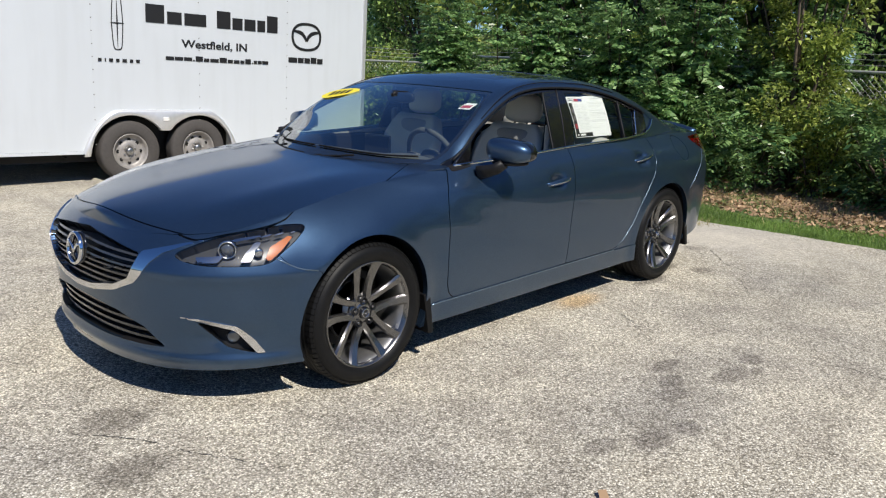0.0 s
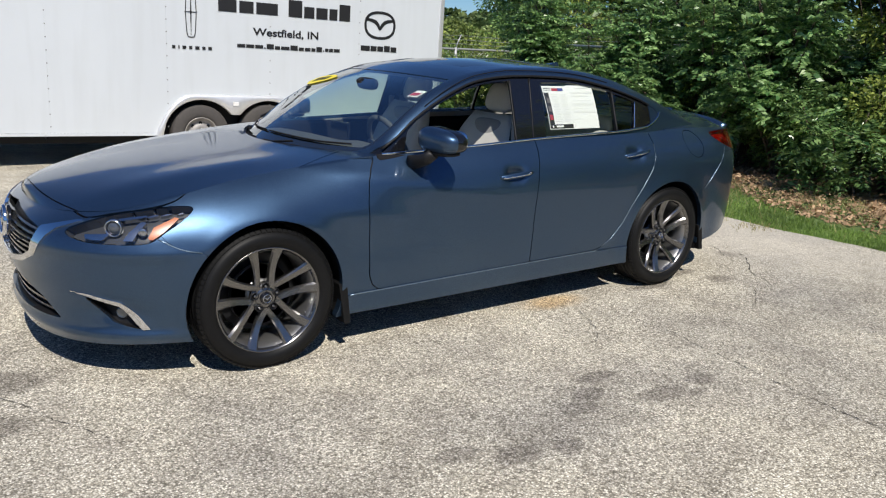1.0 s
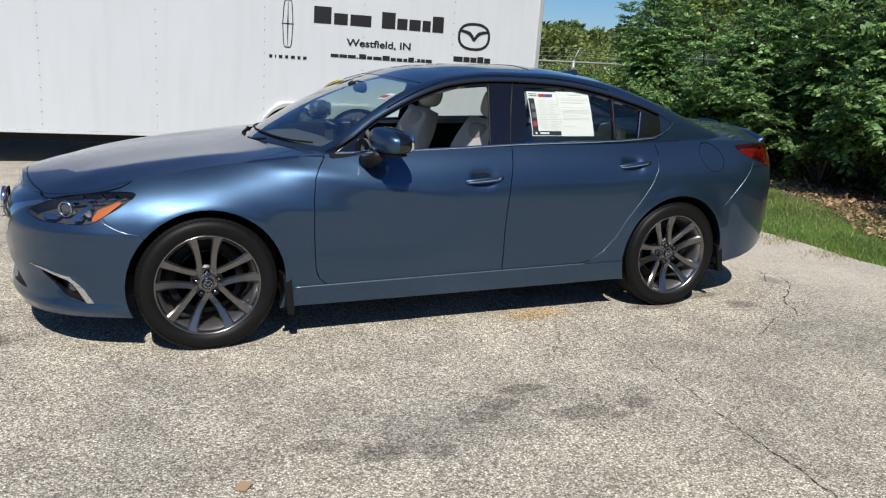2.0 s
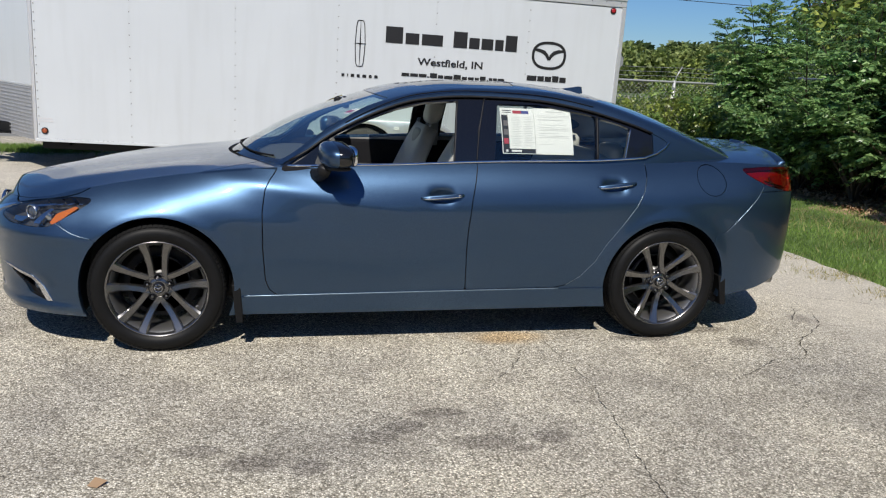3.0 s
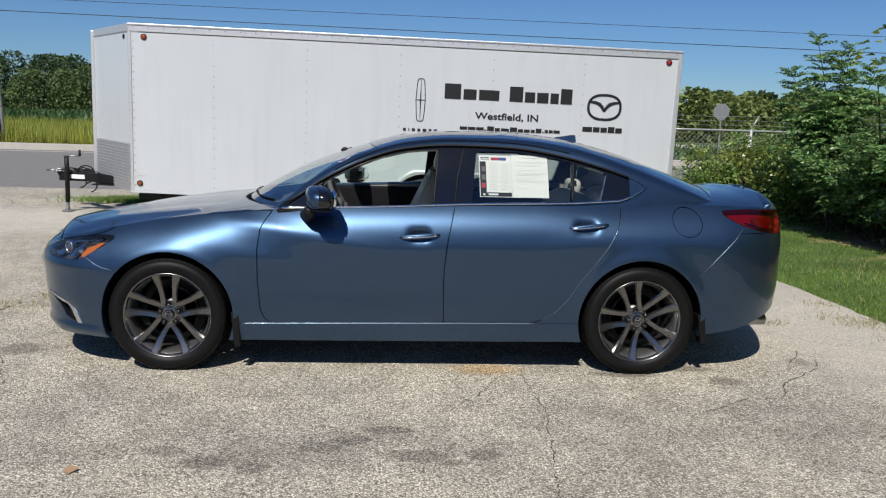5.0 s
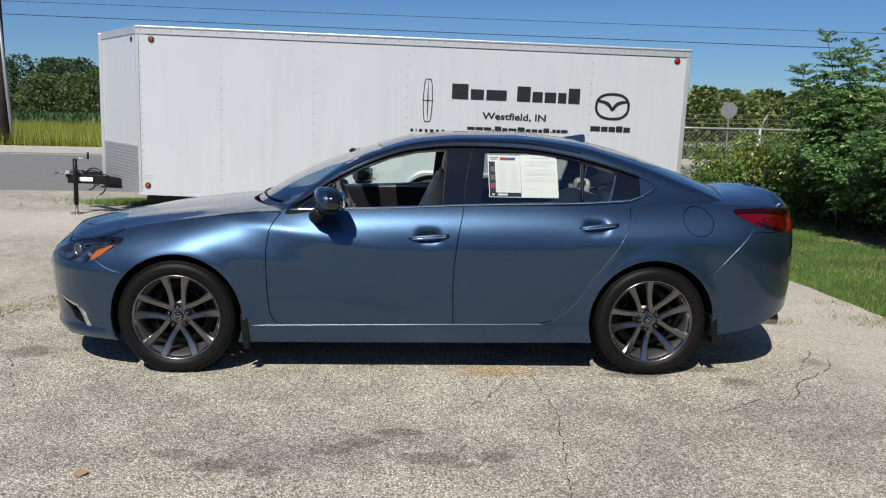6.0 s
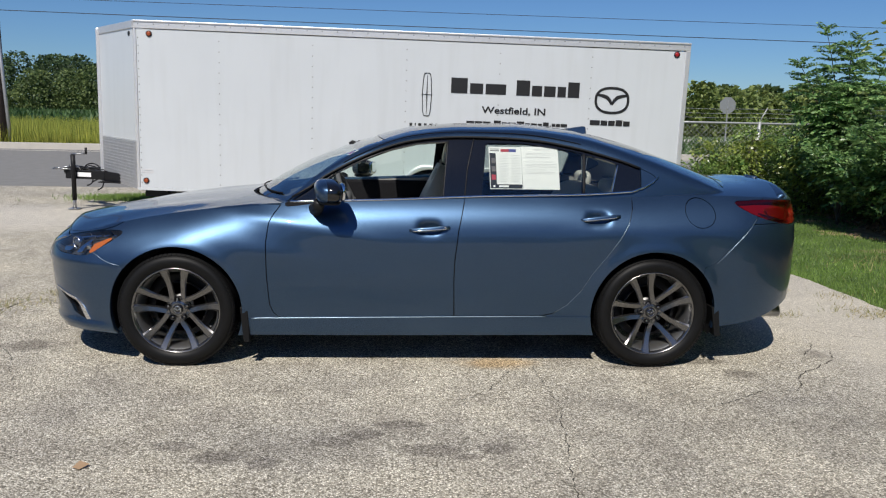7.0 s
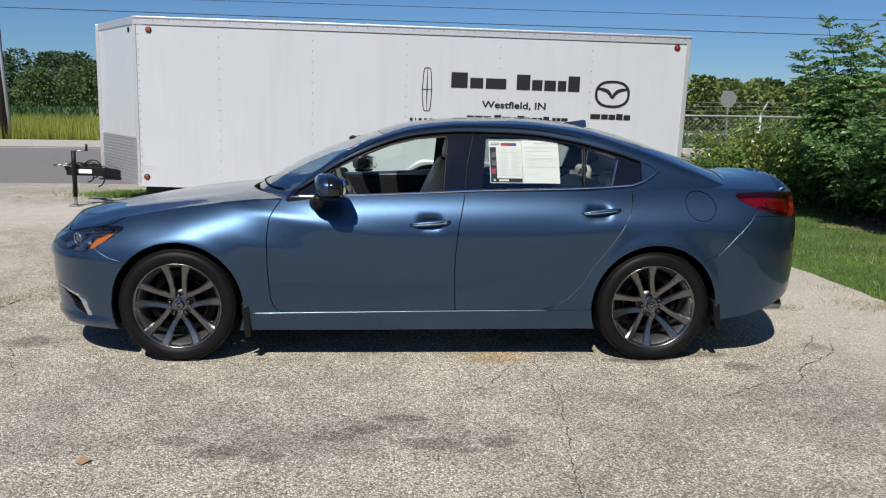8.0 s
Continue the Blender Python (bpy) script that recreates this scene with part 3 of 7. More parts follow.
def roof_line(x):
    return keyed(x, [(0.25, 0.915), (0.344, 0.980), (0.50, 1.080), (0.75, 1.210), (1.1, 1.338), (1.4, 1.415), (1.7, 1.444), (2.0, 1.447), (2.4, 1.418), (2.8, 1.335), (3.1, 1.235), (3.4, 1.125), (3.6, 1.06)])


def roof_crown(x):
    return keyed(x, [(0.3, 0.20), (0.47, 0.178), (0.54, 0.157), (0.6, 0.145), (0.85, 0.080), (1.1, 0.045), (1.5, 0.045), (2.2, 0.05), (2.9, 0.09), (3.6, 0.10)])


def belt_y(x):
    return keyed(x, [(0.3, 0.775), (0.6, 0.785), (1.2, 0.79), (2.0, 0.785), (2.6, 0.765), (3.0, 0.72), (3.4, 0.66), (3.6, 0.62)])


def cabin_surface(nx=190, side=34, corner=12, top=30):
    xs = np.linspace(0.25, 3.6, nx)
    pts = np.zeros((nx, side + corner + top, 3))
    for i, x in enumerate(xs):
        zb, yb, zr, cr = float(z_top(x)) - 0.03, float(belt_y(x)), float(roof_line(x)), float(roof_crown(x))

        def ys(z):
            return yb - 0.20 * (z - zb) - 0.56 * max(z - zb, 0) ** 2

        def zt(y):
            return zr - cr * (y / 0.65) ** 2

        yc = yb
        for _ in range(30):
            zc = max(zt(yc), zb)
            yc = 0.5 * yc + 0.5 * ys(zc)
        r = min(0.050, 0.45 * max(zc - zb, 0.001))
        z1, y2 = zc - r, yc - 1.3 * r
        p = []
        for k in range(side):
            z = zb + (z1 - zb) * k / side
            p.append((ys(z), z))
        a, b, c = (ys(z1), z1), (yc, zc), (y2, zt(y2))
        for k in range(corner):
            t = k / corner
            p.append(tuple((1 - t) ** 2 * a[m] + 2 * t * (1 - t) * b[m] + t * t * c[m] for m in (0, 1)))
        for k in range(top):
            y = y2 * (1 - k / (top - 1))
            p.append((y, zt(y)))
        for j, (y, z) in enumerate(p):
            pts[i, j] = (x, -y, z)
    return pts


def hood_line(x):
    return keyed(x, [(-0.96, 0.735), (-0.85, 0.79), (-0.6, 0.85), (-0.2, 0.91), (0.2, 0.955), (0.45, 0.985), (0.7, 0.99)])


def deck_line(x):
    return keyed(x, [(2.9, 1.05), (3.3, 1.09), (3.6, 1.095), (3.78, 1.105), (3.88, 1.06), (3.92, 1.0)])


SIDE = side_surface()
SIDE_X = plan(QS)[0]


def cap_surface(pick, line, power, cols=40):
    """Hood or boot lid: from the side's upper edge to the middle line."""
    s = SIDE[pick, -1]
    u = np.linspace(0, 1, cols)
    pts = np.zeros((len(s), cols, 3))
    zc = np.maximum(line(s[:, 0]), s[:, 2])
    pts[..., 0] = s[:, None, 0]
    pts[..., 1] = s[:, None, 1] * (1 - u)
    pts[..., 2] = zc[:, None] - (zc - s[:, 2])[:, None] * (1 - u) ** power
    return pts


# every sheet is a table of x, y, z, arc, height and the faces that join its rows
def sheet(pts, arc=None):
    n, m = pts.shape[:2]
    V = pts.reshape(-1, 3)
    A = np.repeat(arc, m) if arc is not None else V[:, 0]
    return np.column_stack([V, A, V[:, 2]]), grid_faces(n, m)


_half = np.arange(len(QS))
SHEET_SIDE = sheet(SIDE, ARC)
SHEET_CABIN = sheet(cabin_surface())
HOOD = cap_surface(_half[(SIDE_X < 0.75) & (_half < 300)], hood_line, 2.2)
# raised ridge along each side of the hood
HOOD[..., 2] += 0.009 * np.exp(-((np.abs(HOOD[..., 1]) - 0.53 - 0.06 * HOOD[..., 0]) / 0.13) ** 2) * np.clip((HOOD[..., 0] + 0.82) / 0.3, 0, 1) * np.clip((0.35 - HOOD[..., 0]) / 0.3, 0, 1)
SHEET_HOOD = sheet(HOOD)
SHEET_DECK = sheet(cap_surface(_half[SIDE_X > 2.9], deck_line, 3.0))


def rounded(pts, steps=6):
    """Closed outline through the points, softly curved."""
    P = np.array(pts, float)
    n = len(P)
    out = []
    for i in range(n):
        p0, p1, p2, p3 = P[i - 1], P[i], P[(i + 1) % n], P[(i + 2) % n]
        for t in np.linspace(0, 1, steps, endpoint=False):
            out.append(0.5 * (2 * p1 + (p2 - p0) * t + (2 * p0 - 5 * p1 + 4 * p2 - p3) * t * t + (3 * p1 - p0 - 3 * p2 + p3) * t**3))
    return np.array(out)


def inside(xy, poly):
    """Signed distance to a closed outline, positive inside."""
    P = np.asarray(poly, float)
    Q = np.roll(P, -1, 0)
    best = np.full(len(xy), 1e9)
    odd = np.zeros(len(xy), bool)
    for (ax, ay), (bx, by) in zip(P, Q):
        dx, dy = bx - ax, by - ay
        t = np.clip(((xy[:, 0] - ax) * dx + (xy[:, 1] - ay) * dy) / (dx * dx + dy * dy + 1e-12), 0, 1)
        best = np.minimum(best, np.hypot(xy[:, 0] - ax - t * dx, xy[:, 1] - ay - t * dy))
        if ay != by:
            cross = (ay > xy[:, 1]) != (by > xy[:, 1])
            odd ^= cross & (xy[:, 0] < ax + (xy[:, 1] - ay) * dx / dy)
    return np.where(odd, best, -best)


def clip(sh, fn):
    """The part of a sheet where fn(table) is positive, with a clean edge."""
    V, F = sh
    if len(F) == 0:
        return sh
    f = fn(V)
    quads = F if isinstance(F, list) else [tuple(q) for q in F.tolist()]
    V2 = [v for v in V]
    cuts = {}
    keep = []
    ok = f >= 0
    for q in quads:
        c = sum(ok[i] for i in q)
        if c == len(q):
            keep.append(q)
        elif c:
            poly = []
            for k, i in enumerate(q):
                j = q[(k + 1) % len(q)]
                if ok[i]:
                    poly.append(i)
                if ok[i] != ok[j]:
                    e = (i, j) if i < j else (j, i)
                    if e not in cuts:
                        t = f[e[0]] / (f[e[0]] - f[e[1]])
                        cuts[e] = len(V2)
                        V2.append(V[e[0]] + (V[e[1]] - V[e[0]]) * t)
                    poly.append(cuts[e])
            if len(poly) > 2:
                keep.append(tuple(poly))
    used = sorted({i for q in keep for i in q})
    at = {i: k for k, i in enumerate(used)}
    return np.array([V2[i] for i in used]).reshape(-1, 5), [tuple(at[i] for i in q) for q in keep]


def shifted(sh, d):
    """The sheet moved along its normals by d."""
    V, F = sh
    if len(V) == 0:
        return sh
    N = np.zeros((len(V), 3))
    for q in (F if isinstance(F, list) else F.tolist()):
        n = np.cross(V[q[2], :3] - V[q[0], :3], V[q[-1], :3] - V[q[1], :3]) if len(q) > 3 else np.cross(V[q[1], :3] - V[q[0], :3], V[q[2], :3] - V[q[0], :3])
        for i in q:
            N[i] += n
    N /= np.linalg.norm(N, axis=1)[:, None] + 1e-12
    W = V.copy()
    W[:, :3] += N * d
    return W, F


def panel(name, sheets, mat, parent, depth=0.012, both=False, right=False, label="", fold=True):
    """One pressed part from clipped sheets; its edges are folded inwards by depth."""
    bm = bmesh.new()
    for V, F in sheets:
        for flip in ((False, True) if both else (right,)):
            vs = [bm.verts.new((v[0], -v[1] if flip else v[1], v[2])) for v in V]
            for q in F:
                try:
                    bm.faces.new([vs[i] for i in (reversed(list(q)) if flip else q)])
                except ValueError:
                    pass
    bmesh.ops.remove_doubles(bm, verts=bm.verts, dist=0.0006)
    bmesh.ops.dissolve_degenerate(bm, edges=bm.edges, dist=0.0002)
    bm.normal_update()
    if fold and depth:
        rim = [e for e in bm.edges if e.is_boundary]
        normal = {v: v.normal.copy() for e in rim for v in e.verts}
        place = {tuple(round(c, 6) for c in v.co): n for v, n in normal.items()}
        for e in rim:
            e.smooth = False
        made = bmesh.ops.extrude_edge_only(bm, edges=rim)["geom"]
        for g in made:
            if isinstance(g, bmesh.types.BMVert):
                g.co -= place.get(tuple(round(c, 6) for c in g.co), Vector((0, 0, 0))) * depth
    for fc in bm.faces:
        fc.smooth = True
    return part(name, bm, mat, parent, label)


# outlines: along the body's girth (arc, height) for the wrap, (x, height) for the cabin sides
def ax(x):
    """Arc of a place x on the straight flank."""
    return x + 1.543


HEADLIGHT = rounded([(1.215, 0.787), (1.13, 0.792), (0.99, 0.778), (0.80, 0.748), (0.68, 0.712), (0.625, 0.680), (0.72, 0.655), (0.85, 0.650), (1.01, 0.656), (1.085, 0.697), (1.165, 0.744)])
GRILLE = [(-0.3, 0.716), (0.0, 0.716), (0.24, 0.700), (0.44, 0.676), (0.45, 0.66), (0.425, 0.60), (0.40, 0.565), (0.31, 0.524), (0.13, 0.490), (0.0, 0.482), (-0.3, 0.482)]
WING = [(-0.3, 0.482), (0.0, 0.482), (0.13, 0.490), (0.31, 0.524), (0.40, 0.565), (0.425, 0.60), (0.45, 0.66), (0.46, 0.682), (0.55, 0.703), (0.64, 0.722), (0.76, 0.742), (0.66, 0.716), (0.565, 0.685), (0.515, 0.645), (0.480, 0.595), (0.435, 0.550), (0.31, 0.497), (0.146, 0.466), (0.0, 0.455), (-0.3, 0.455)]
INTAKE = [(-0.3, 0.425), (0.0, 0.425), (0.16, 0.420), (0.31, 0.405), (0.46, 0.358), (0.565, 0.276), (0.45, 0.272), (0.2, 0.268), (0.0, 0.268), (-0.3, 0.268)]
FOG_TRIM = [(0.60, 0.430), (0.74, 0.420), (0.885, 0.388), (0.955, 0.325), (1.005, 0.262), (0.972, 0.258), (0.92, 0.315), (0.872, 0.368), (0.74, 0.408)]
FOG_POCKET = [(0.71, 0.409), (0.872, 0.368), (0.92, 0.315), (0.970, 0.260), (0.84, 0.292), (0.79, 0.330)]
TAIL = rounded([(4.885, 1.009), (4.99, 1.018), (5.10, 1.022), (5.30, 1.018), (5.50, 1.0), (5.52, 0.93), (5.42, 0.88), (5.25, 0.883), (5.07, 0.918), (4.95, 0.962)])
DOOR_F = [(ax(0.60), 1.2), (ax(0.60), 0.955), (ax(0.565), 0.91), (ax(0.540), 0.861), (ax(0.525), 0.751), (ax(0.527), 0.553), (ax(0.540), 0.381), (ax(0.560), 0.330), (ax(0.60), 0.297),
          (ax(1.0), 0.298), (ax(1.629), 0.312), (ax(1.622), 0.55), (ax(1.626), 0.66), (ax(1.644), 0.825), (ax(1.682), 1.0), (ax(1.685), 1.2)]
DOOR_R = [(ax(1.629), 0.312), (ax(2.15), 0.320), (ax(2.224), 0.336), (ax(2.306), 0.388), (ax(2.385), 0.477), (ax(2.447), 0.582), (ax(2.527), 0.685), (ax(2.61), 0.801), (ax(2.655), 0.88),
          (ax(2.685), 0.96), (ax(2.697), 1.03), (ax(2.70), 1.2), (ax(1.685), 1.2), (ax(1.682), 1.0), (ax(1.644), 0.825), (ax(1.626), 0.66), (ax(1.622), 0.55)]
DLO = rounded([(0.615, 0.960), (0.76, 1.058), (0.88, 1.142), (1.05, 1.230), (1.24, 1.306), (1.40, 1.344), (1.65, 1.366), (2.06, 1.358), (2.34, 1.318), (2.555, 1.266), (2.72, 1.215), (2.86, 1.150), (2.80, 1.095), (2.70, 1.055),
               (2.41, 1.036), (1.78, 1.018), (1.20, 0.990), (0.90, 0.976)], 4)
WIN_F = [(0.80, 1.000), (0.83, 1.085), (0.90, 1.138), (1.06, 1.218), (1.24, 1.289), (1.40, 1.328), (1.585, 1.342), (1.555, 0.985), (1.2, 0.975), (0.80, 0.965)]
WIN_R = [(1.815, 1.335), (2.06, 1.337), (2.34, 1.298), (2.405, 1.283), (2.395, 1.040), (2.2, 1.025), (1.785, 1.010)]
WIN_Q = [(2.425, 1.276), (2.55, 1.246), (2.62, 1.222), (2.575, 1.050), (2.415, 1.040)]
FUEL = [(ax(3.104) + 0.090 * math.cos(k * math.pi / 16), 0.948 + 0.083 * math.sin(k * math.pi / 16)) for k in range(32)]


def az(V):
    return V[:, 3:5]


def xz(V):
    return V[:, [0, 2]]


def arch(V, extra=0.0):
    z = V[:, 2]
    return np.minimum(np.hypot(V[:, 0], z - WHEEL_Z), np.hypot(V[:, 0] - AX_R, z - WHEEL_Z)) - ARCH_R - extra


GAP = 0.0028


def hood_seam(V):
    """Positive above the bonnet's shut line."""
    h = keyed(V[:, 3], [(0.0, 0.83), (0.48, 0.785), (0.56, 0.757), (0.64, 0.742), (0.69, 0.737), (0.82, 0.757), (0.99, 0.781), (1.122, 0.808), (1.25, 0.865), (1.42, 0.90), (1.70, 0.96)])
    return V[:, 4] - h


def hood_plan(V):
    """Positive on the bonnet, seen from above."""
    x, y = V[:, 0], np.abs(V[:, 1])
    front = x - (-0.828 + 0.37 * y**2)
    cut = (0.484 - x) * 0.456 + (0.62 - y) * 0.89
    rear = 0.315 + 0.55 * y**2 - x
    return np.minimum(np.minimum(front, rear), np.where(y > 0.55, cut, 1.0))


def bumper_front(V):
    """Positive ahead of the bumper's joint with the wing."""
    a = keyed(V[:, 4], [(0.1, 1.30), (0.60, 1.25), (0.613, 1.18), (0.66, 1.09), (0.70, 1.06), (0.9, 1.0)])
    return a - V[:, 3]


def bumper_rear(V):
    a = keyed(V[:, 4], [(0.2, ax(3.10)), (0.629, ax(3.13)), (0.645, ax(3.175)), (0.704, 4.793), (0.80, 4.885), (0.917, 5.009), (1.1, 5.2)])
    return V[:, 3] - a


car = new("car")
tagged(car, "metallic blue four-door saloon car parked on asphalt", "car")

# --- pressed panels
head, grille, wing, intake, fogp, tail = (lambda V, P=P: inside(az(V), P) for P in (HEADLIGHT, GRILLE, WING, INTAKE, FOG_POCKET, TAIL))
base = clip(SHEET_SIDE, lambda V: arch(V))
nose = clip(base, bumper_front)
nose = clip(nose, lambda V: -head(V) - GAP)
nose = clip(nose, lambda V: -grille(V))
nose = clip(nose, lambda V: -intake(V))
nose = clip(nose, lambda V: -fogp(V))
nose_low = clip(nose, lambda V: -hood_seam(V) - GAP)
strip = clip(SHEET_HOOD, lambda V: np.minimum(-hood_plan(V) - GAP, 0.0 - V[:, 0] - 0.45))
panel("front_bumper", [nose_low, strip], M_PAINT, car, 0.02, both=True)
hood_a = clip(clip(base, lambda V: np.minimum(hood_seam(V) - GAP, 1.72 - V[:, 3])), lambda V: np.minimum(-head(V) - GAP, 1.9 - V[:, 3]))
hood_b = clip(SHEET_HOOD, lambda V: hood_plan(V) - GAP)
panel("hood", [hood_a, hood_b], M_PAINT, car, 0.015, both=True)
mid = clip(base, lambda V: -bumper_front(V) - GAP)
fend = clip(mid, lambda V: np.minimum(-inside(az(V), DOOR_F) - GAP, ax(0.59) - V[:, 3]))
fend = clip(fend, lambda V: np.minimum(-head(V) - GAP, -hood_seam(V) - GAP))
fend_top = clip(SHEET_HOOD, lambda V: np.minimum(np.minimum(-hood_plan(V) - GAP, V[:, 0] + 0.1), np.minimum(0.335 + 0.57 * V[:, 1] ** 2 - V[:, 0], np.abs(V[:, 1]) - 0.56)))
door_f = clip(mid, lambda V: inside(az(V), DOOR_F) - GAP)
door_r = clip(mid, lambda V: inside(az(V), DOOR_R) - GAP)
sill = clip(mid, lambda V: np.minimum(np.minimum(V[:, 3] - ax(0.2), ax(2.6) - V[:, 3]), 0.296 + 0.0135 * (V[:, 3] - ax(0.6)) - GAP - V[:, 4]))
quarter = clip(mid, lambda V: np.minimum(V[:, 3] - ax(1.9), -inside(az(V), DOOR_R) - GAP))
quarter = clip(quarter, lambda V: -np.minimum(ax(2.45) - V[:, 3], 0.315 - V[:, 4]))
quarter = clip(quarter, lambda V: np.minimum(-bumper_rear(V) - GAP, -tail(V) - GAP))
fuel_hole = clip(quarter, lambda V: -inside(az(V), FUEL) - GAP)
fuel_lid = clip(quarter, lambda V: inside(az(V), FUEL) - 0.001)
rear = clip(clip(base, lambda V: bumper_rear(V) - 0.0), lambda V: -tail(V) - GAP)
bump_r = clip(rear, lambda V: 0.885 - V[:, 4])
boot_face = clip(rear, lambda V: V[:, 4] - 0.889)
low_fender = clip(fend, lambda V: -np.minimum(V[:, 3] - ax(0.45), 0.288 - V[:, 4]))
for side, right in (("left", False), ("right", True)):
    panel("front_fender", [low_fender, fend_top], M_PAINT, car, 0.03, right=right)
    d = panel("front_door", [door_f], M_PAINT, car, 0.014, right=right)
    d2 = panel("rear_door", [door_r], M_PAINT, car, 0.014, right=right)
    panel("side_sill", [shifted(sill, 0.007)], M_PAINT, car, 0.03, right=right)
    panel("rear_quarter_panel", [fuel_hole], M_PAINT, car, 0.03, right=right)
    panel("fuel_door", [shifted(fuel_lid, -0.001)], M_PAINT, car, 0.01, right=right)
panel("rear_bumper", [bump_r], M_PAINT, car, 0.03, both=True)
panel("trunk_lid", [boot_face, SHEET_DECK], M_PAINT, car, 0.02, both=True)

# --- cabin
def above_body(V):
    return V[:, 2] - np.where(V[:, 0] < 0.75, np.maximum(hood_line(V[:, 0]) - 0.035 * (np.abs(V[:, 1]) / 0.77) ** 2.2 - 0.006, 0), 0)


def shield(V):
    x, y = V[:, 0], np.abs(V[:, 1])
    side = keyed(x, [(0.30, 0.60), (0.54, 0.615), (0.59, 0.655), (0.64, 0.69), (0.70, 0.704), (0.76, 0.703), (0.85, 0.690), (0.98, 0.655), (1.06, 0.622), (1.20, 0.572), (1.40, 0.53)]) - y
    return np.minimum(np.minimum(side, 1.142 + 0.21 * y**2 - x), V[:, 2] - 0.94)


def backlight(V):
    x, y = V[:, 0], np.abs(V[:, 1])
    return np.minimum(np.minimum(x - (2.50 + 0.25 * y**2), 3.40 - 0.15 * y**2 - x), keyed(x, [(2.5, 0.50), (3.0, 0.53), (3.4, 0.56)]) - y)


SUNROOF = rounded([(1.42, -0.40), (1.42, 0.40), (1.98, 0.40), (1.98, -0.40)], 2)
dlo = lambda V: np.where(V[:, 2] > 0.9, inside(xz(V), DLO), -1.0)
win = [(lambda V, P=P: inside(xz(V), P)) for P in (WIN_F, WIN_R, WIN_Q)]
sunroof = lambda V: np.where(V[:, 2] > 1.3, inside(V[:, :2], SUNROOF), -1.0)
cabin = clip(SHEET_CABIN, above_body)
shell = clip(clip(clip(clip(cabin, lambda V: -dlo(V)), lambda V: -shield(V) - 0.002), lambda V: -backlight(V) - 0.002), lambda V: -sunroof(V) - 0.002)
shell = clip(shell, lambda V: np.where(V[:, 0] < 0.75, np.abs(V[:, 1]) - 0.45, 1.0))
panel("roof", [shell], M_PAINT, car, 0.02, both=True)
panel("headliner", [shifted(clip(shell, lambda V: V[:, 0] - 1.12), -0.022)], M_TRIM_GREY, car, 0, both=True, fold=False)
glass_front = clip(cabin, lambda V: shield(V) - 0.001)
panel("windshield", [shifted(glass_front, -0.003)], M_GLASS_FRONT, car, 0.005, both=True).visible_shadow = False
band = clip(clip(cabin, lambda V: shield(V)), lambda V: np.maximum(0.022 - shield(V), 0.40 + 0.5 * V[:, 1] ** 2 - V[:, 0]))
panel("windshield_frit", [shifted(band, -0.009)], M_MATT, car, 0, both=True, fold=False)
panel("rear_window", [shifted(clip(cabin, backlight), -0.003)], M_GLASS_DARK, car, 0.005, both=True).visible_shadow = False
panel("sunroof", [shifted(clip(cabin, sunroof), -0.004)], M_GLASS_BLACK, car, 0.01, both=True)
frame_strip = clip(cabin, dlo)
for w in win:
    frame_strip = clip(frame_strip, lambda V, w=w: -w(V))
for right in (False, True):
    panel("pillar_corner", [shifted(clip(frame_strip, lambda V: V[:, 0] - 2.768), -0.005)], M_PAINT, car, 0.01, right=right)
    panel("window_surround", [shifted(clip(frame_strip, lambda V: 2.764 - V[:, 0]), -0.006)], M_GLOSS_BLACK, car, 0.02, right=right)
    panel("rear_door_glass", [shifted(clip(cabin, win[1]), -0.012)], M_GLASS_SIDE, car, 0, right=right, fold=False).visible_shadow = False
    panel("quarter_glass", [shifted(clip(cabin, win[2]), -0.012)], M_GLASS_SIDE, car, 0, right=right, fold=False).visible_shadow = False
panel("front_door_glass", [shifted(clip(cabin, win[0]), -0.012)], M_GLASS, car, 0, right=True, fold=False).visible_shadow = False


def cabin_point(x, z, out=0.0):
    """The place on the left flank of the cabin at x and height z."""
    zb, yb = float(z_top(x)) - 0.03, float(belt_y(x))
    return Vector((x, -(yb - 0.20 * (z - zb) - 0.56 * max(z - zb, 0) ** 2) - out, z))


def side_point(x, z, out=0.0):
    return Vector((x, -(float(half_width(x)) - float(inward(np.array(x), np.array(z)))) - out, z))


def tube(name, pts, r, mat, parent, label="", sides=8, flat=1.0, closed=False):
    """A round or flattened bar along a line of points."""
    bm = bmesh.new()
    P = [Vector(p) for p in pts]
    n = len(P)
    rings = []
    for i, p in enumerate(P):
        d = (P[(i + 1) % n] - P[i - 1]) if closed else (P[min(i + 1, n - 1)] - P[max(i - 1, 0)])
        d.normalize()
        u = d.cross(Vector((0, 1, 0)))
        if u.length < 0.05:
            u = d.cross(Vector((0, 0, 1)))
        u.normalize()
        w = d.cross(u)
        rr = r(i / (n - 1)) if callable(r) else r
        rings.append([bm.verts.new(p + u * math.cos(2 * math.pi * k / sides) * rr + w * math.sin(2 * math.pi * k / sides) * rr * flat) for k in range(sides)])
    for i in range(n if closed else n - 1):
        a, b = rings[i], rings[(i + 1) % n]
        for k in range(sides):
            bm.faces.new((a[k], b[k], b[(k + 1) % sides], a[(k + 1) % sides]))
    if not closed:
        bm.faces.new(list(reversed(rings[0])))
        bm.faces.new(rings[-1])
    bmesh.ops.recalc_face_normals(bm, faces=bm.faces)
    for f in bm.faces:
        f.smooth = True
    return part(name, bm, mat, parent, label)


def flip_y(pts):
    return [Vector((p.x, -p.y, p.z)) for p in pts]


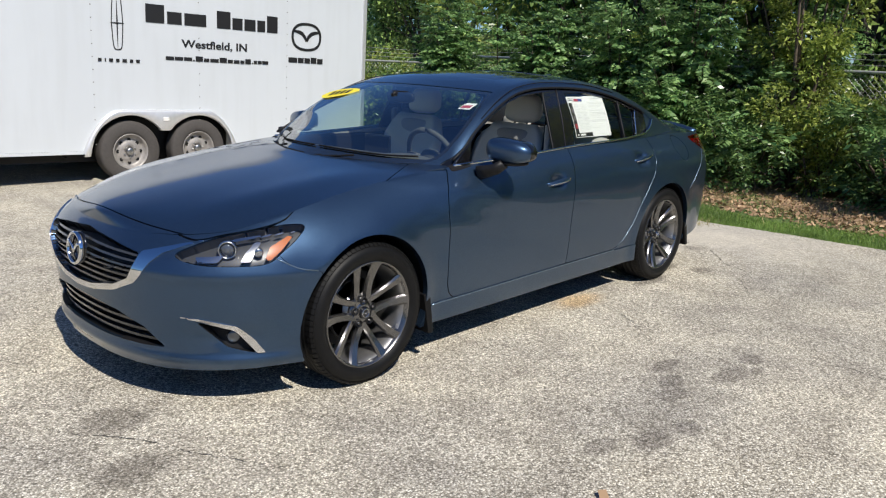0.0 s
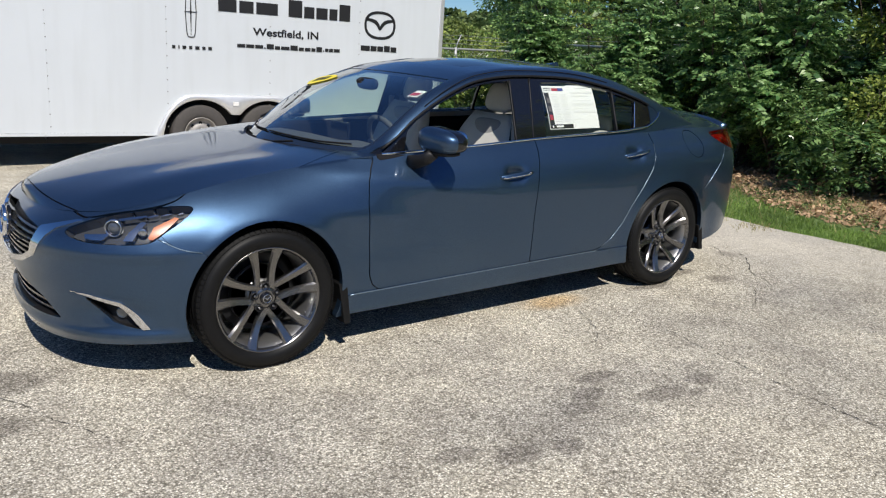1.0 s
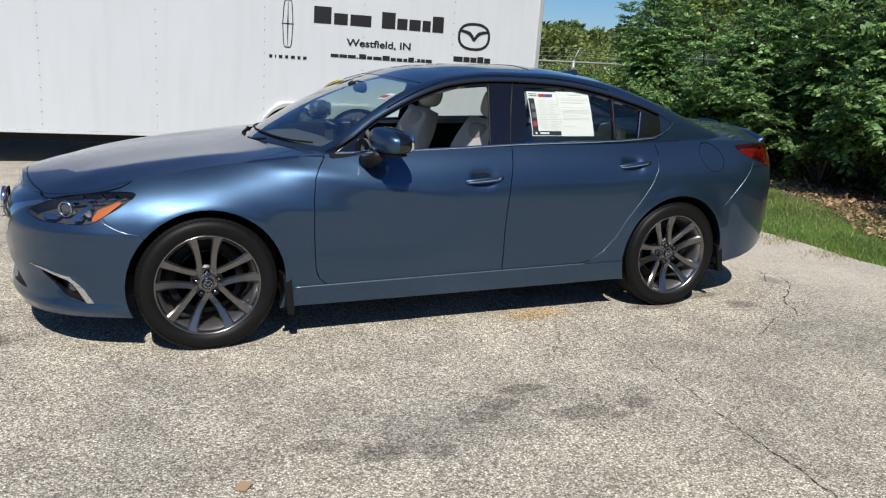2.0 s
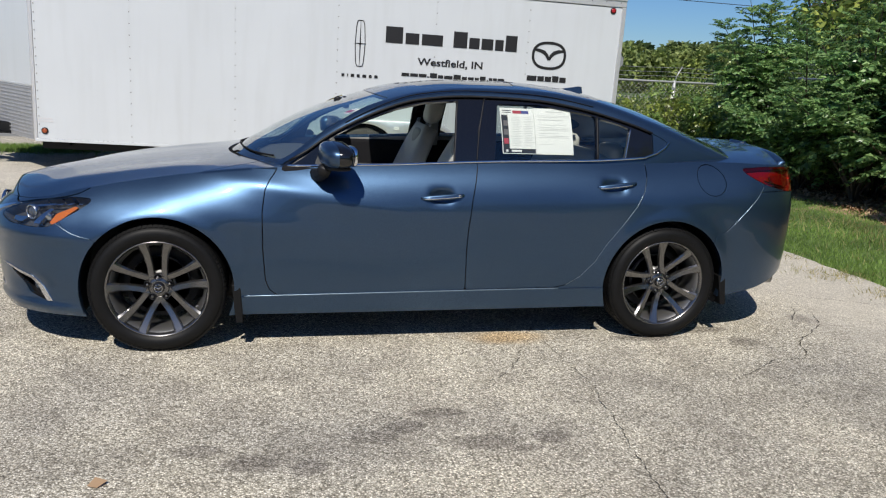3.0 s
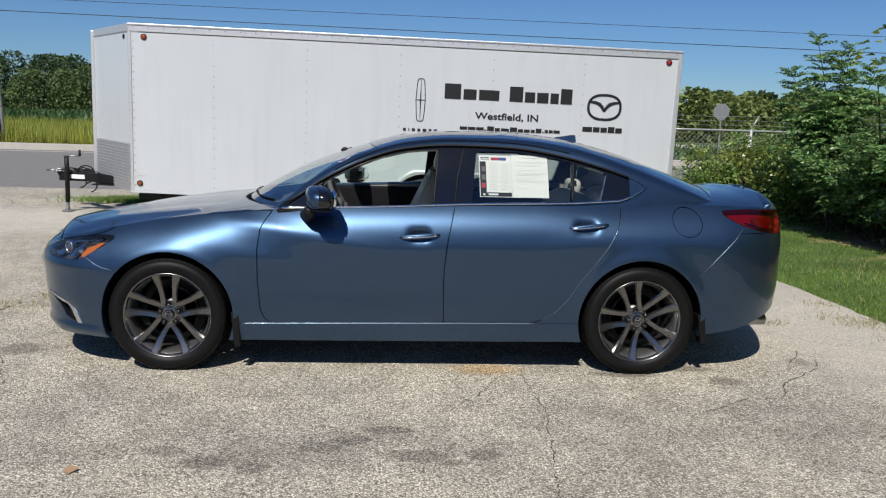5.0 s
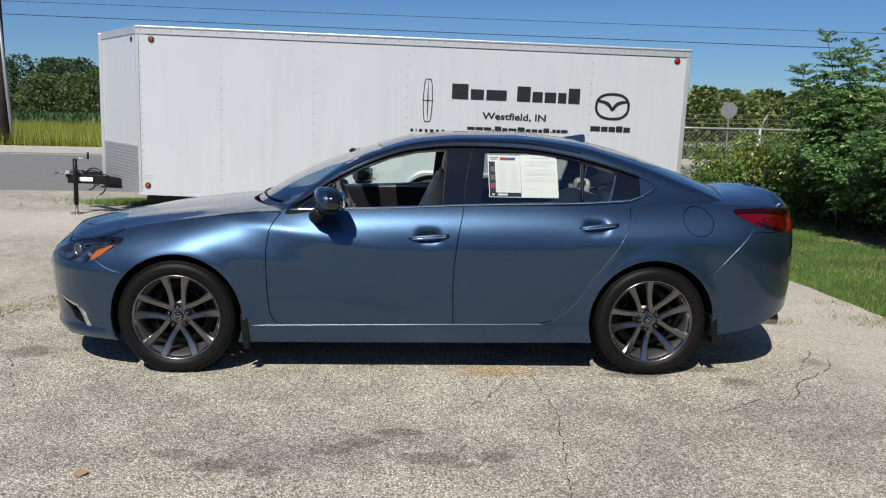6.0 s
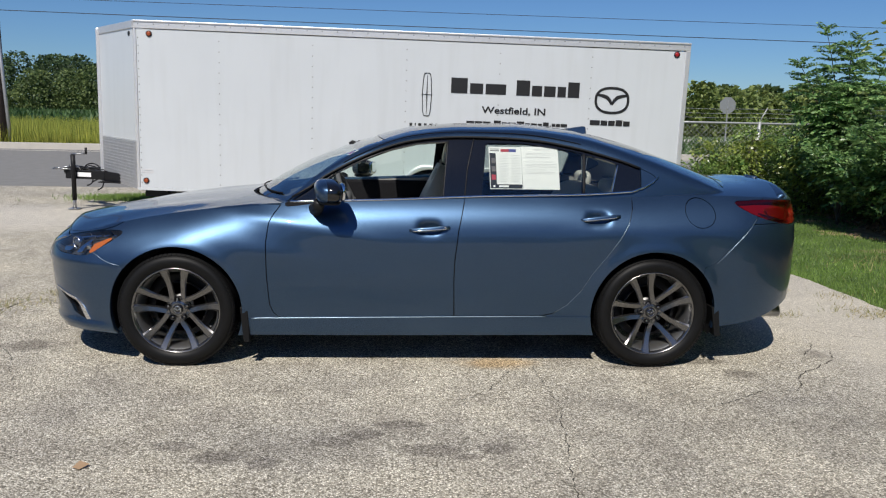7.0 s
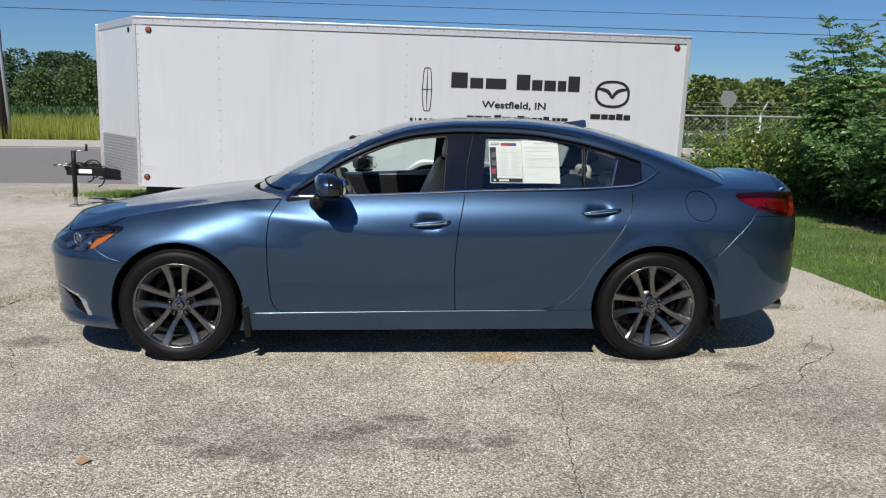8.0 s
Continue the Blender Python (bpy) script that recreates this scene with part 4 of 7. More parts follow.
for s in (1, -1):
    def both_sides(p, s=s):
        return p if s == 1 else flip_y(p)
    lower = [cabin_point(x, float(keyed(x, [(0.6, 0.968), (1.2, 0.990), (1.78, 1.018), (2.41, 1.036), (2.70, 1.055)])) + 0.006, 0.011) for x in np.linspace(0.655, 2.70, 40)]
    tip = [cabin_point(x, z, 0.006) for x, z in ((2.70, 1.062), (2.78, 1.086), (2.84, 1.118), (2.872, 1.150))]
    tube("chrome_waist_strip", both_sides(lower + tip[1:]), 0.0075, M_CHROME, car, "bright chrome waist strip", 8, 0.8)
    upper = [cabin_point(x, z, 0.004) for x, z in DLO if z > 1.0 and x < 2.80 and z > float(keyed(x, [(0.6, 0.99), (1.2, 1.05), (2.4, 1.1), (2.7, 1.12), (2.9, 1.2)]))]
    upper.sort(key=lambda p: p.x)
    tube("roof_weather_strip", both_sides(upper), 0.007, M_BLACK, car, "", 6)
    shut = [cabin_point(x, z + float(keyed(x, [(0.9, 0.016), (1.2, 0.026), (1.6, 0.030), (2.4, 0.030), (2.9, 0.026)])), -0.0015) for x, z in DLO if z > 1.0 and 0.95 < x < 2.45 and z > float(keyed(x, [(0.6, 0.99), (1.2, 1.05), (2.4, 1.1), (2.7, 1.12), (2.9, 1.2)]))]
    shut.sort(key=lambda p: p.x)
    tube("door_shut_line", both_sides(shut), 0.0028, M_MATT, car, "", 6)
    bars = [[cabin_point(1.585, 1.34, -0.004), cabin_point(1.555, 0.99, -0.004)], [cabin_point(2.415, 1.280, 0.0), cabin_point(2.405, 1.038, 0.0)], [cabin_point(2.622, 1.222, 0.0), cabin_point(2.578, 1.052, 0.0)]]
    for b in bars[:2]:
        tube("window_channel", both_sides([b[0].lerp(b[1], k / 8) for k in range(9)]), 0.007, M_BLACK, car, "", 6)
    tube("quarter_glass_trim", both_sides([bars[2][0].lerp(bars[2][1], k / 8) for k in range(9)]), 0.0045, M_CHROME, car, "thin bright trim", 6)
    # pale bead paints the sun's highlight along the sill's upper edge
    tube("sill_glint", both_sides([side_point(x, 0.2955 + 0.0135 * (x - 0.6), 0.005) for x in np.linspace(0.43, 2.18, 60)]), 0.0036, M_GLINT, car, "", 8)
    seam = [cabin_point(1.742, 1.355, -0.003), cabin_point(1.700, 1.18, -0.003), cabin_point(1.683, 1.01, -0.003)]
    tube("door_gap_seal", both_sides([seam[0].lerp(seam[1], k / 6) for k in range(6)] + [seam[1].lerp(seam[2], k / 6) for k in range(7)]), 0.004, M_BLACK, car, "", 6)

# --- liners that darken the gaps and close the body
inner = clip(shifted(SHEET_SIDE, -0.016), lambda V: arch(V, 0.004))
for fn in (head, grille, intake, fogp, tail):
    inner = clip(inner, lambda V, fn=fn: -fn(V) - 0.01)
panel("inner_shell", [inner], M_BLACK, car, 0, both=True, fold=False)
for right in (False, True):
    panel("pillar_lining", [shifted(clip(shell, lambda V: 1.12 - V[:, 0]), -0.022)], M_DASH, car, 0, right=right, fold=False)
inner_hood = clip(shifted(SHEET_HOOD, -0.016), lambda V: 0.36 + 0.5 * V[:, 1] ** 2 - V[:, 0])
panel("hood_liner", [inner_hood], M_BLACK, car, 0, both=True, fold=False)
# --- lamps, grille and trim on the nose
def patch(name, outline, offset, mat, parent=None, depth=0.01, both=False, right=False, label="", fold=True):
    """A piece that follows the wrap, moved out or in by offset."""
    sh = clip(SHEET_SIDE, lambda V: inside(az(V), outline))
    return panel(name, [shifted(sh, offset)], mat, parent or car, depth, both, right, label, fold)


def scaled(P, k):
    P = np.array(P, float)
    c = P.mean(0)
    return c + (P - c) * k


def wrap_point(a, z, out=0.0, right=False):
    """Place and outward normal on the wrap at arc a and height z."""
    i = np.interp(a, ARC, np.arange(len(ARC)))
    q = np.interp(i, np.arange(len(QS)), QS)
    (x0, x1), (y0, y1) = plan(np.array([q - 0.004, q + 0.004]))
    x, y = plan(np.array([q]))
    d = float(inward(x, np.array([z]))[0])
    t = Vector((x1 - x0, y1 - y0, 0)).normalized()
    n = Vector((-t.y, t.x, 0))
    p = Vector((float(x[0]), float(y[0]), z)) + n * (out - d)
    s = 1 if right else -1
    return Vector((p.x, s * p.y, p.z)), Vector((n.x, s * n.y, 0))


def disc(name, at, facing, r, depth, mat, parent, label="", dome=0.0, ring=0.0, n=28):
    """A round lamp, boss or ring that faces a direction."""
    if ring:
        prof = [(r, 0), (r, depth), (r - 0.25 * ring, depth * 1.35), (r - 0.75 * ring, depth * 1.35), (r - ring, depth), (r - ring, 0)]
    else:
        prof = [(r, 0), (r, depth * 0.7), (r * 0.93, depth)] + [(r * 0.93 * math.cos(k * 0.157), depth + dome * math.sin(k * 0.157)) for k in range(1, 10)] + [(0.0002, depth + dome)]
    bm = bmesh.new()
    rot = facing.to_track_quat("Z", "Y").to_matrix()
    rows = [[bm.verts.new(at + rot @ Vector((rr * math.cos(2 * math.pi * k / n), rr * math.sin(2 * math.pi * k / n), h))) for rr, h in prof] for k in range(n)]
    for k in range(n):
        a, b = rows[k], rows[(k + 1) % n]
        for j in range(len(prof) - 1):
            bm.faces.new((a[j], b[j], b[j + 1], a[j + 1]))
    bmesh.ops.recalc_face_normals(bm, faces=bm.faces)
    for f in bm.faces:
        f.smooth = True
    return part(name, bm, mat, parent, label)


for right in (False, True):
    lamp = patch("headlight", HEADLIGHT, -0.055, M_LAMP_DARK, car, -0.05, right=right, label="headlight with dark housing and clear lens")
    patch("lens", HEADLIGHT, 0.0, M_LENS, lamp, 0.004, right=right, label="clear plastic lens").visible_shadow = False
    patch("reflector", [(0.70, 0.690), (0.83, 0.700), (0.80, 0.668), (0.72, 0.665)], -0.030, M_LAMP_CHROME, lamp, 0.01, right=right)
    patch("eyebrow_trim", [(0.80, 0.742), (0.95, 0.764), (1.17, 0.778), (1.18, 0.773), (0.97, 0.757), (0.86, 0.742)], -0.016, M_LAMP_CHROME, lamp, 0.02, right=right, label="bright reflector edge")
    patch("daytime_light_bar", [(0.90, 0.666), (0.925, 0.705), (0.97, 0.745), (1.00, 0.745), (0.965, 0.705), (0.945, 0.668)], -0.020, M_LAMP_CHROME, lamp, 0.02, right=right)
    patch("turn_signal", [(1.010, 0.675), (1.035, 0.722), (1.13, 0.760), (1.15, 0.756), (1.08, 0.702), (1.03, 0.668)], -0.014, M_AMBER, lamp, 0.015, right=right, label="orange turn signal")
    p, n = wrap_point(0.845, 0.702, -0.05, right)
    disc("projector_ring", p, n, 0.040, 0.018, M_LAMP_CHROME, lamp, "", ring=0.010)
    disc("projector", p, n, 0.031, 0.010, M_PROJECTOR, lamp, "", dome=0.016)
    p, n = wrap_point(0.985, 0.690, -0.05, right)
    disc("bulb_reflector", p, n, 0.020, 0.02, M_LAMP_CHROME, lamp, "", dome=0.004)
    patch("fog_lamp_trim", FOG_TRIM, 0.004, M_CHROME, car, 0.015, right=right, label="chrome fog lamp trim")
    pocket = patch("fog_lamp_pocket", FOG_POCKET, -0.04, M_BLACK, car, -0.04, right=right)
    p, n = wrap_point(0.865, 0.325, -0.038, right)
    disc("fog_lamp", p, n, 0.028, 0.012, M_PROJECTOR, pocket, "", dome=0.005)
    light = patch("taillight", TAIL, -0.04, M_TAIL_IN, car, -0.04, right=right, label="red wraparound taillight")
    patch("lens", TAIL, 0.001, M_RED, light, 0.004, right=right, label="red lens").visible_shadow = False
    patch("light_ring", [(5.12, 0.985), (5.40, 0.975), (5.42, 0.915), (5.26, 0.908), (5.13, 0.93)], -0.018, M_TAIL_LIT, light, 0.01, right=right)
    patch("reflector_strip", [(5.00, 0.965), (5.10, 0.940), (5.26, 0.905), (5.26, 0.898), (5.09, 0.926)], -0.008, M_LAMP_CHROME, light, 0.01, right=right)

# rolled bumper and rear door edges: sun glint put in as paler beads
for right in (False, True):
    for name, line in (("bumper_glint", [(1.050, 0.673), (1.085, 0.657), (1.115, 0.640), (1.144, 0.627), (1.18, 0.616), (1.235, 0.607)]),
                       ("rear_bumper_glint", [(5.005, 0.915), (4.947, 0.859), (4.885, 0.800), (4.840, 0.754), (4.793, 0.704), (4.745, 0.652)])):
        tube(name, [wrap_point(a, z, 0.0008, right)[0] for a, z in line], 0.0026, M_GLINT, car, "", 6)
    edge = [p for p in DOOR_R if p[0] > ax(2.12)]
    edge.sort(key=lambda p: p[1])
    edge = [wrap_point(a, z, 0.0008, right)[0] for a, z in edge if 0.33 < z < 0.99]
    tube("door_glint", edge, 0.0020, M_GLINT, car, "", 6)

grille_part = patch("grille", [(a * 1.0, z) for a, z in GRILLE], -0.055, M_BLACK, car, -0.055, both=True, label="black grille with horizontal slats")
for k in range(7):
    z0 = 0.510 + 0.0285 * k
    bar = clip(clip(SHEET_SIDE, grille), lambda V: 0.0048 - np.abs(V[:, 4] - z0 + 0.04 * V[:, 3] * (k / 7)))
    if len(bar[1]):
        panel("slat", [shifted(bar, -0.016)], M_SLAT, grille_part, 0.03, both=True)
patch("chrome_wing", WING, 0.005, M_CHROME, car, 0.02, both=True, label="bright chrome wing under the grille")
low = patch("lower_intake", INTAKE, -0.06, M_BLACK, car, -0.06, both=True, label="black lower air intake")
for k in range(4):
    z0 = 0.295 + 0.034 * k
    bar = clip(clip(SHEET_SIDE, intake), lambda V: 0.006 - np.abs(V[:, 4] - z0))
    panel("slat", [shifted(bar, -0.025)], M_SLAT, low, 0.03, both=True)
bm_at, bm_n = Vector((-0.952, 0, 0.622)), Vector((-1, 0, 0.10)).normalized()
badge = disc("badge", bm_at + Vector((0.02, 0, 0)), bm_n, 0.073, 0.012, M_GLOSS_BLACK, car, "round chrome badge on the grille")
disc("ring", bm_at, bm_n, 0.075, 0.010, M_CHROME, badge, "", ring=0.013)
for s in (1, -1):
    tube("wing_stroke", [bm_at + Vector((-0.008, s * y, z)) for y, z in ((0.0, -0.018), (0.015, 0.006), (0.035, 0.022), (0.06, 0.028))], 0.007, M_CHROME, badge, "", 6)

# --- mirrors, handles, small fittings
def blob(name, at, size, mat, parent, power=2.6, label="", shear=None, n=20, m=28):
    """A soft rounded body (superellipsoid); shear(v) may bend it."""
    bm = bmesh.new()
    rows = []
    e = 2 / power
    for i in range(n + 1):
        u = -math.pi / 2 + math.pi * i / n
        row = []
        for k in range(m):
            w = 2 * math.pi * k / m
            cu, su, cw, sw = math.cos(u), math.sin(u), math.cos(w), math.sin(w)
            f = lambda c: math.copysign(abs(c) ** e, c)
            v = Vector((f(cu) * f(cw), f(cu) * f(sw), f(su)))
            if shear:
                v = shear(v)
            row.append(bm.verts.new((at[0] + v.x * size[0], at[1] + v.y * size[1], at[2] + v.z * size[2])))
        rows.append(row)
    for i in range(n):
        for k in range(m):
            bm.faces.new((rows[i][k], rows[i][(k + 1) % m], rows[i + 1][(k + 1) % m], rows[i + 1][k]))
    bmesh.ops.remove_doubles(bm, verts=bm.verts, dist=0.0004)
    for f in bm.faces:
        f.smooth = True
    return part(name, bm, mat, parent, label)


for s, mx, my in ((-1, 0.035, 0.03), (1, 0.14, -0.06)):
    def lean(v, s=s):
        taper = 1 - 0.25 * (s * v.y * 0.5 + 0.5)
        return Vector((v.x * (0.75 + 0.25 * taper) + 0.35 * s * v.y, v.y, v.z * taper - 0.10 * s * v.y))
    mirror = blob("side_mirror", (0.852 + mx, s * 1.005 + my, 1.060), (0.072, 0.122, 0.070), M_PAINT, car, 2.9, "blue door mirror", lean)
    # black rear half: bezel plus the housing's shaded side, put into the colour
    blob("mirror_shaded_half", (0.867 + mx, s * 1.005 + my, 1.060), (0.070, 0.1235, 0.0708), M_GLOSS_BLACK, mirror, 2.9, "black rear half of the mirror: bezel and painted shade", lean)
    blob("mirror_glass", (0.934 + mx, s * 1.0 + my, 1.058), (0.016, 0.084, 0.052), M_MIRROR, mirror, 3.2, "mirror glass", lambda v, s=s: Vector((v.x + 1.2 * s * v.y, v.y, v.z)))
    blob("mirror_base_band", (0.860 + mx, s * 1.0 + my, 0.998), (0.060, 0.080, 0.016), M_BLACK, mirror, 2.5, "", lambda v, s=s: Vector((v.x + 0.55 * s * v.y, v.y, v.z)))
    tube("mirror_foot", [Vector((0.80, s * 0.835, 0.935)), Vector((0.815, s * 0.875, 0.945)), Vector((0.83, s * 0.93, 0.965)), Vector((0.842, s * 0.97, 0.995))], lambda t: 0.042 - 0.008 * t, M_BLACK, mirror, "black plastic foot", 10, 0.7)
    for hx, hz, tilt in ((1.475, 0.838, 0.010), (2.487, 0.912, 0.014)):
        pts = []
        for k in range(15):
            u = k / 14 * 2 - 1
            x = hx + u * 0.118
            p = side_point(x, hz + tilt * u, 0.0)
            base_y = side_point(hx + 0.14 * math.copysign(1, u), hz, 0).y
            pts.append(Vector((x, s * (abs(base_y) + 0.014 * (1 - abs(u) ** 3)), hz + tilt * u)))
        h = tube("door_handle", pts, lambda t: 0.0155 - 0.006 * abs(2 * t - 1) ** 2.5, M_PAINT, car, "blue handle", 12, 0.6)
        tube("chrome_strip", [p + Vector((0, s * 0.0085, -0.002)) for p in pts[1:-1]], 0.0045, M_CHROME, h, "", 6)
    if s == -1:
        disc("lock_cylinder", Vector((1.565, -0.905, 0.846)), Vector((0, -1, 0)), 0.008, 0.003, M_CHROME, car)
    for xf, z1, z0 in ((0.366, 0.36, 0.155), (3.196, 0.38, 0.205)):
        yo, yi = s * 0.913, s * 0.76
        solid("mud_flap", [(xf, yi, z1), (xf, yo - s * 0.02, z1), (xf + 0.022, yo, z0), (xf + 0.022, yi, z0), (xf + 0.045, yi, z1), (xf + 0.045, yo - s * 0.02, z1), (xf + 0.058, yo, z0), (xf + 0.058, yi, z0)],
              [(0, 1, 2, 3), (7, 6, 5, 4), (0, 4, 5, 1), (2, 6, 7, 3), (1, 5, 6, 2), (0, 3, 7, 4)], M_RUBBER, car, "black mud flap", 0.004)
    tube("exhaust_tip", [Vector((3.50, s * 0.58, 0.285)), Vector((3.62, s * 0.58, 0.285)), Vector((3.765, s * 0.58, 0.285))], 0.042, M_STEEL, car, "steel exhaust tip", 16)
# shark-fin aerial
solid("aerial_fin", [(2.36, -0.035, 1.405), (2.36, 0.035, 1.405), (2.58, 0.022, 1.375), (2.58, -0.022, 1.375), (2.55, -0.004, 1.436), (2.55, 0.004, 1.436), (2.575, 0.004, 1.434), (2.575, -0.004, 1.434)],
      [(0, 1, 2, 3), (4, 5, 6, 7), (0, 4, 5, 1), (1, 5, 6, 2), (2, 6, 7, 3), (3, 7, 4, 0)], M_PAINT, car, "shark-fin aerial", 0.006)
# lip of the boot lid
tube("rear_spoiler", [Vector((3.78 - 0.10 * (y / 0.62) ** 2, y, 1.082 - 0.045 * (abs(y) / 0.62) ** 3)) for y in np.linspace(-0.66, 0.66, 31)], 0.016, M_PAINT, car, "", 10, 2.2)
# wipers on the cowl
def glass_at(x, y, out):
    return Vector((x, y, float(roof_line(x)) - float(roof_crown(x)) * (y / 0.65) ** 2 + out))


for y0, y1 in ((-0.60, -0.02), (0.02, 0.52)):
    blade = tube("wiper", [glass_at(0.385 + 0.55 * y * y, y, 0.006) for y in np.linspace(y0, y1, 14)], 0.005, M_MATT, car, "black wiper", 6)
    tube("wiper_arm", [Vector((0.335 + 0.55 * y * y, y, 0.962 + 0.010 * k)) for k, y in enumerate(np.linspace(y1 - 0.08, 0.5 * (y0 + y1), 4))], 0.0065, M_MATT, blade, "", 6)
cowl = [Vector((0.332 + 0.55 * y * y, y, 0.938 - 0.010 * y * y)) for y in np.linspace(-0.70, 0.70, 25)]
tube("cowl_panel", cowl, 0.036, M_MATT, car, "black plastic cowl", 8, 0.35)

# --- underside and wheel houses
solid("underbody", *box((-0.75, -0.60, 0.20), (3.55, 0.60, 0.36)), M_BLACK, car, "", 0.03)
for xc in (0.0, AX_R):
    for s in (-1, 1):
        bm = bmesh.new()
        n = 28
        rows = []
        for k in range(n + 1):
            t = math.radians(-20 + 220 * k / n)
            c, d = math.cos(t), math.sin(t)
            rows.append([bm.verts.new((xc + r * c, s * y, WHEEL_Z + r * d)) for r, y in ((ARCH_R + 0.002, 0.885), (ARCH_R + 0.012, 0.80), (ARCH_R + 0.012, 0.58), (0.02, 0.57))])
        for k in range(n):
            for j in range(3):
                bm.faces.new((rows[k][j], rows[k + 1][j], rows[k + 1][j + 1], rows[k][j + 1]))
        part("wheel_house", bm, M_BLACK, car)
for x0, x1 in ((-0.66, -0.38), (3.22, 3.62)):
    solid("inner_bulkhead", *box((x0, -0.50, 0.30), (x1, 0.50, 0.62)), M_BLACK, car, "", 0.02)
solid("cabin_floor", *box((0.40, -0.80, 0.22), (2.42, 0.80, 0.30)), M_CARPET, car, "", 0.02)
solid("firewall", *box((0.40, -0.82, 0.30), (0.52, 0.82, 0.90)), M_BLACK, car, "", 0.02)
solid("rear_shelf", *box((2.60, -0.66, 0.93), (3.35, 0.66, 0.99)), M_BLACK, car, "", 0.02)
solid("rear_bulkhead", *box((2.50, -0.70, 0.30), (2.60, 0.70, 0.95)), M_BLACK, car, "", 0.02)

# --- cabin fittings
dash = [(0.52, 0.84), (0.52, 0.925), (0.62, 0.945), (0.80, 0.950), (0.90, 0.925), (0.94, 0.86), (0.90, 0.74), (0.84, 0.60), (0.60, 0.60)]
n = len(dash)
bm = bmesh.new()
cols = []
for y in np.linspace(-0.72, 0.72, 25):
    rise = 0.035 * math.exp(-((y + 0.36) / 0.20) ** 2)
    cols.append([bm.verts.new((x - 0.10 * (y / 0.72) ** 2 * (1 if x < 0.7 else 0.3) + 0.0, y, z + (rise if 0.9 < z else 0) - 0.015 * (y / 0.72) ** 2)) for x, z in dash])
for a, b in zip(cols, cols[1:]):
    for k in range(n):
        bm.faces.new((a[k], b[k], b[(k + 1) % n], a[(k + 1) % n]))
bmesh.ops.recalc_face_normals(bm, faces=bm.faces)
for f in bm.faces:
    f.smooth = True
dashboard = part("dashboard", bm, M_DASH, car, "dark grey dashboard")
solid("trim_strip", *box((0.885, -0.66, 0.815), (0.955, 0.66, 0.850)), M_TRIM_LIGHT, dashboard, "light grey trim strip", 0.012)
solid("screen", *box((0.83, -0.11, 0.945), (0.85, 0.11, 1.055)), M_GLOSS_BLACK, dashboard, "black display screen", 0.008)
solid("centre_console", *box((0.85, -0.12, 0.30), (1.70, 0.12, 0.62)), M_DASH, car, "", 0.03)
wheel_c, wheel_n = Vector((0.975, -0.335, 0.940)), Vector((0.92, 0, 0.42)).normalized()
u, w = Vector((0, 1, 0)), wheel_n.cross(Vector((0, 1, 0)))
steer = tube("steering_wheel", [wheel_c + (u * math.cos(k * math.pi / 20) + w * math.sin(k * math.pi / 20)) * 0.185 for k in range(40)], 0.0155, M_DASH, car, "black steering wheel", 10, closed=True)
blob("hub", wheel_c - wheel_n * 0.02, (0.035, 0.075, 0.065), M_DASH, steer)
for a in (0.15, math.pi - 0.15, -math.pi / 2):
    tube("spoke", [wheel_c + (u * math.cos(a) + w * math.sin(a)) * r - wheel_n * 0.015 for r in (0.05, 0.11, 0.18)], 0.014, M_DASH if a > 0.5 or a < 0 else M_TRIM_LIGHT, steer, "", 8, 0.6)
blob("column", wheel_c - wheel_n * 0.14, (0.12, 0.05, 0.05), M_DASH, steer)


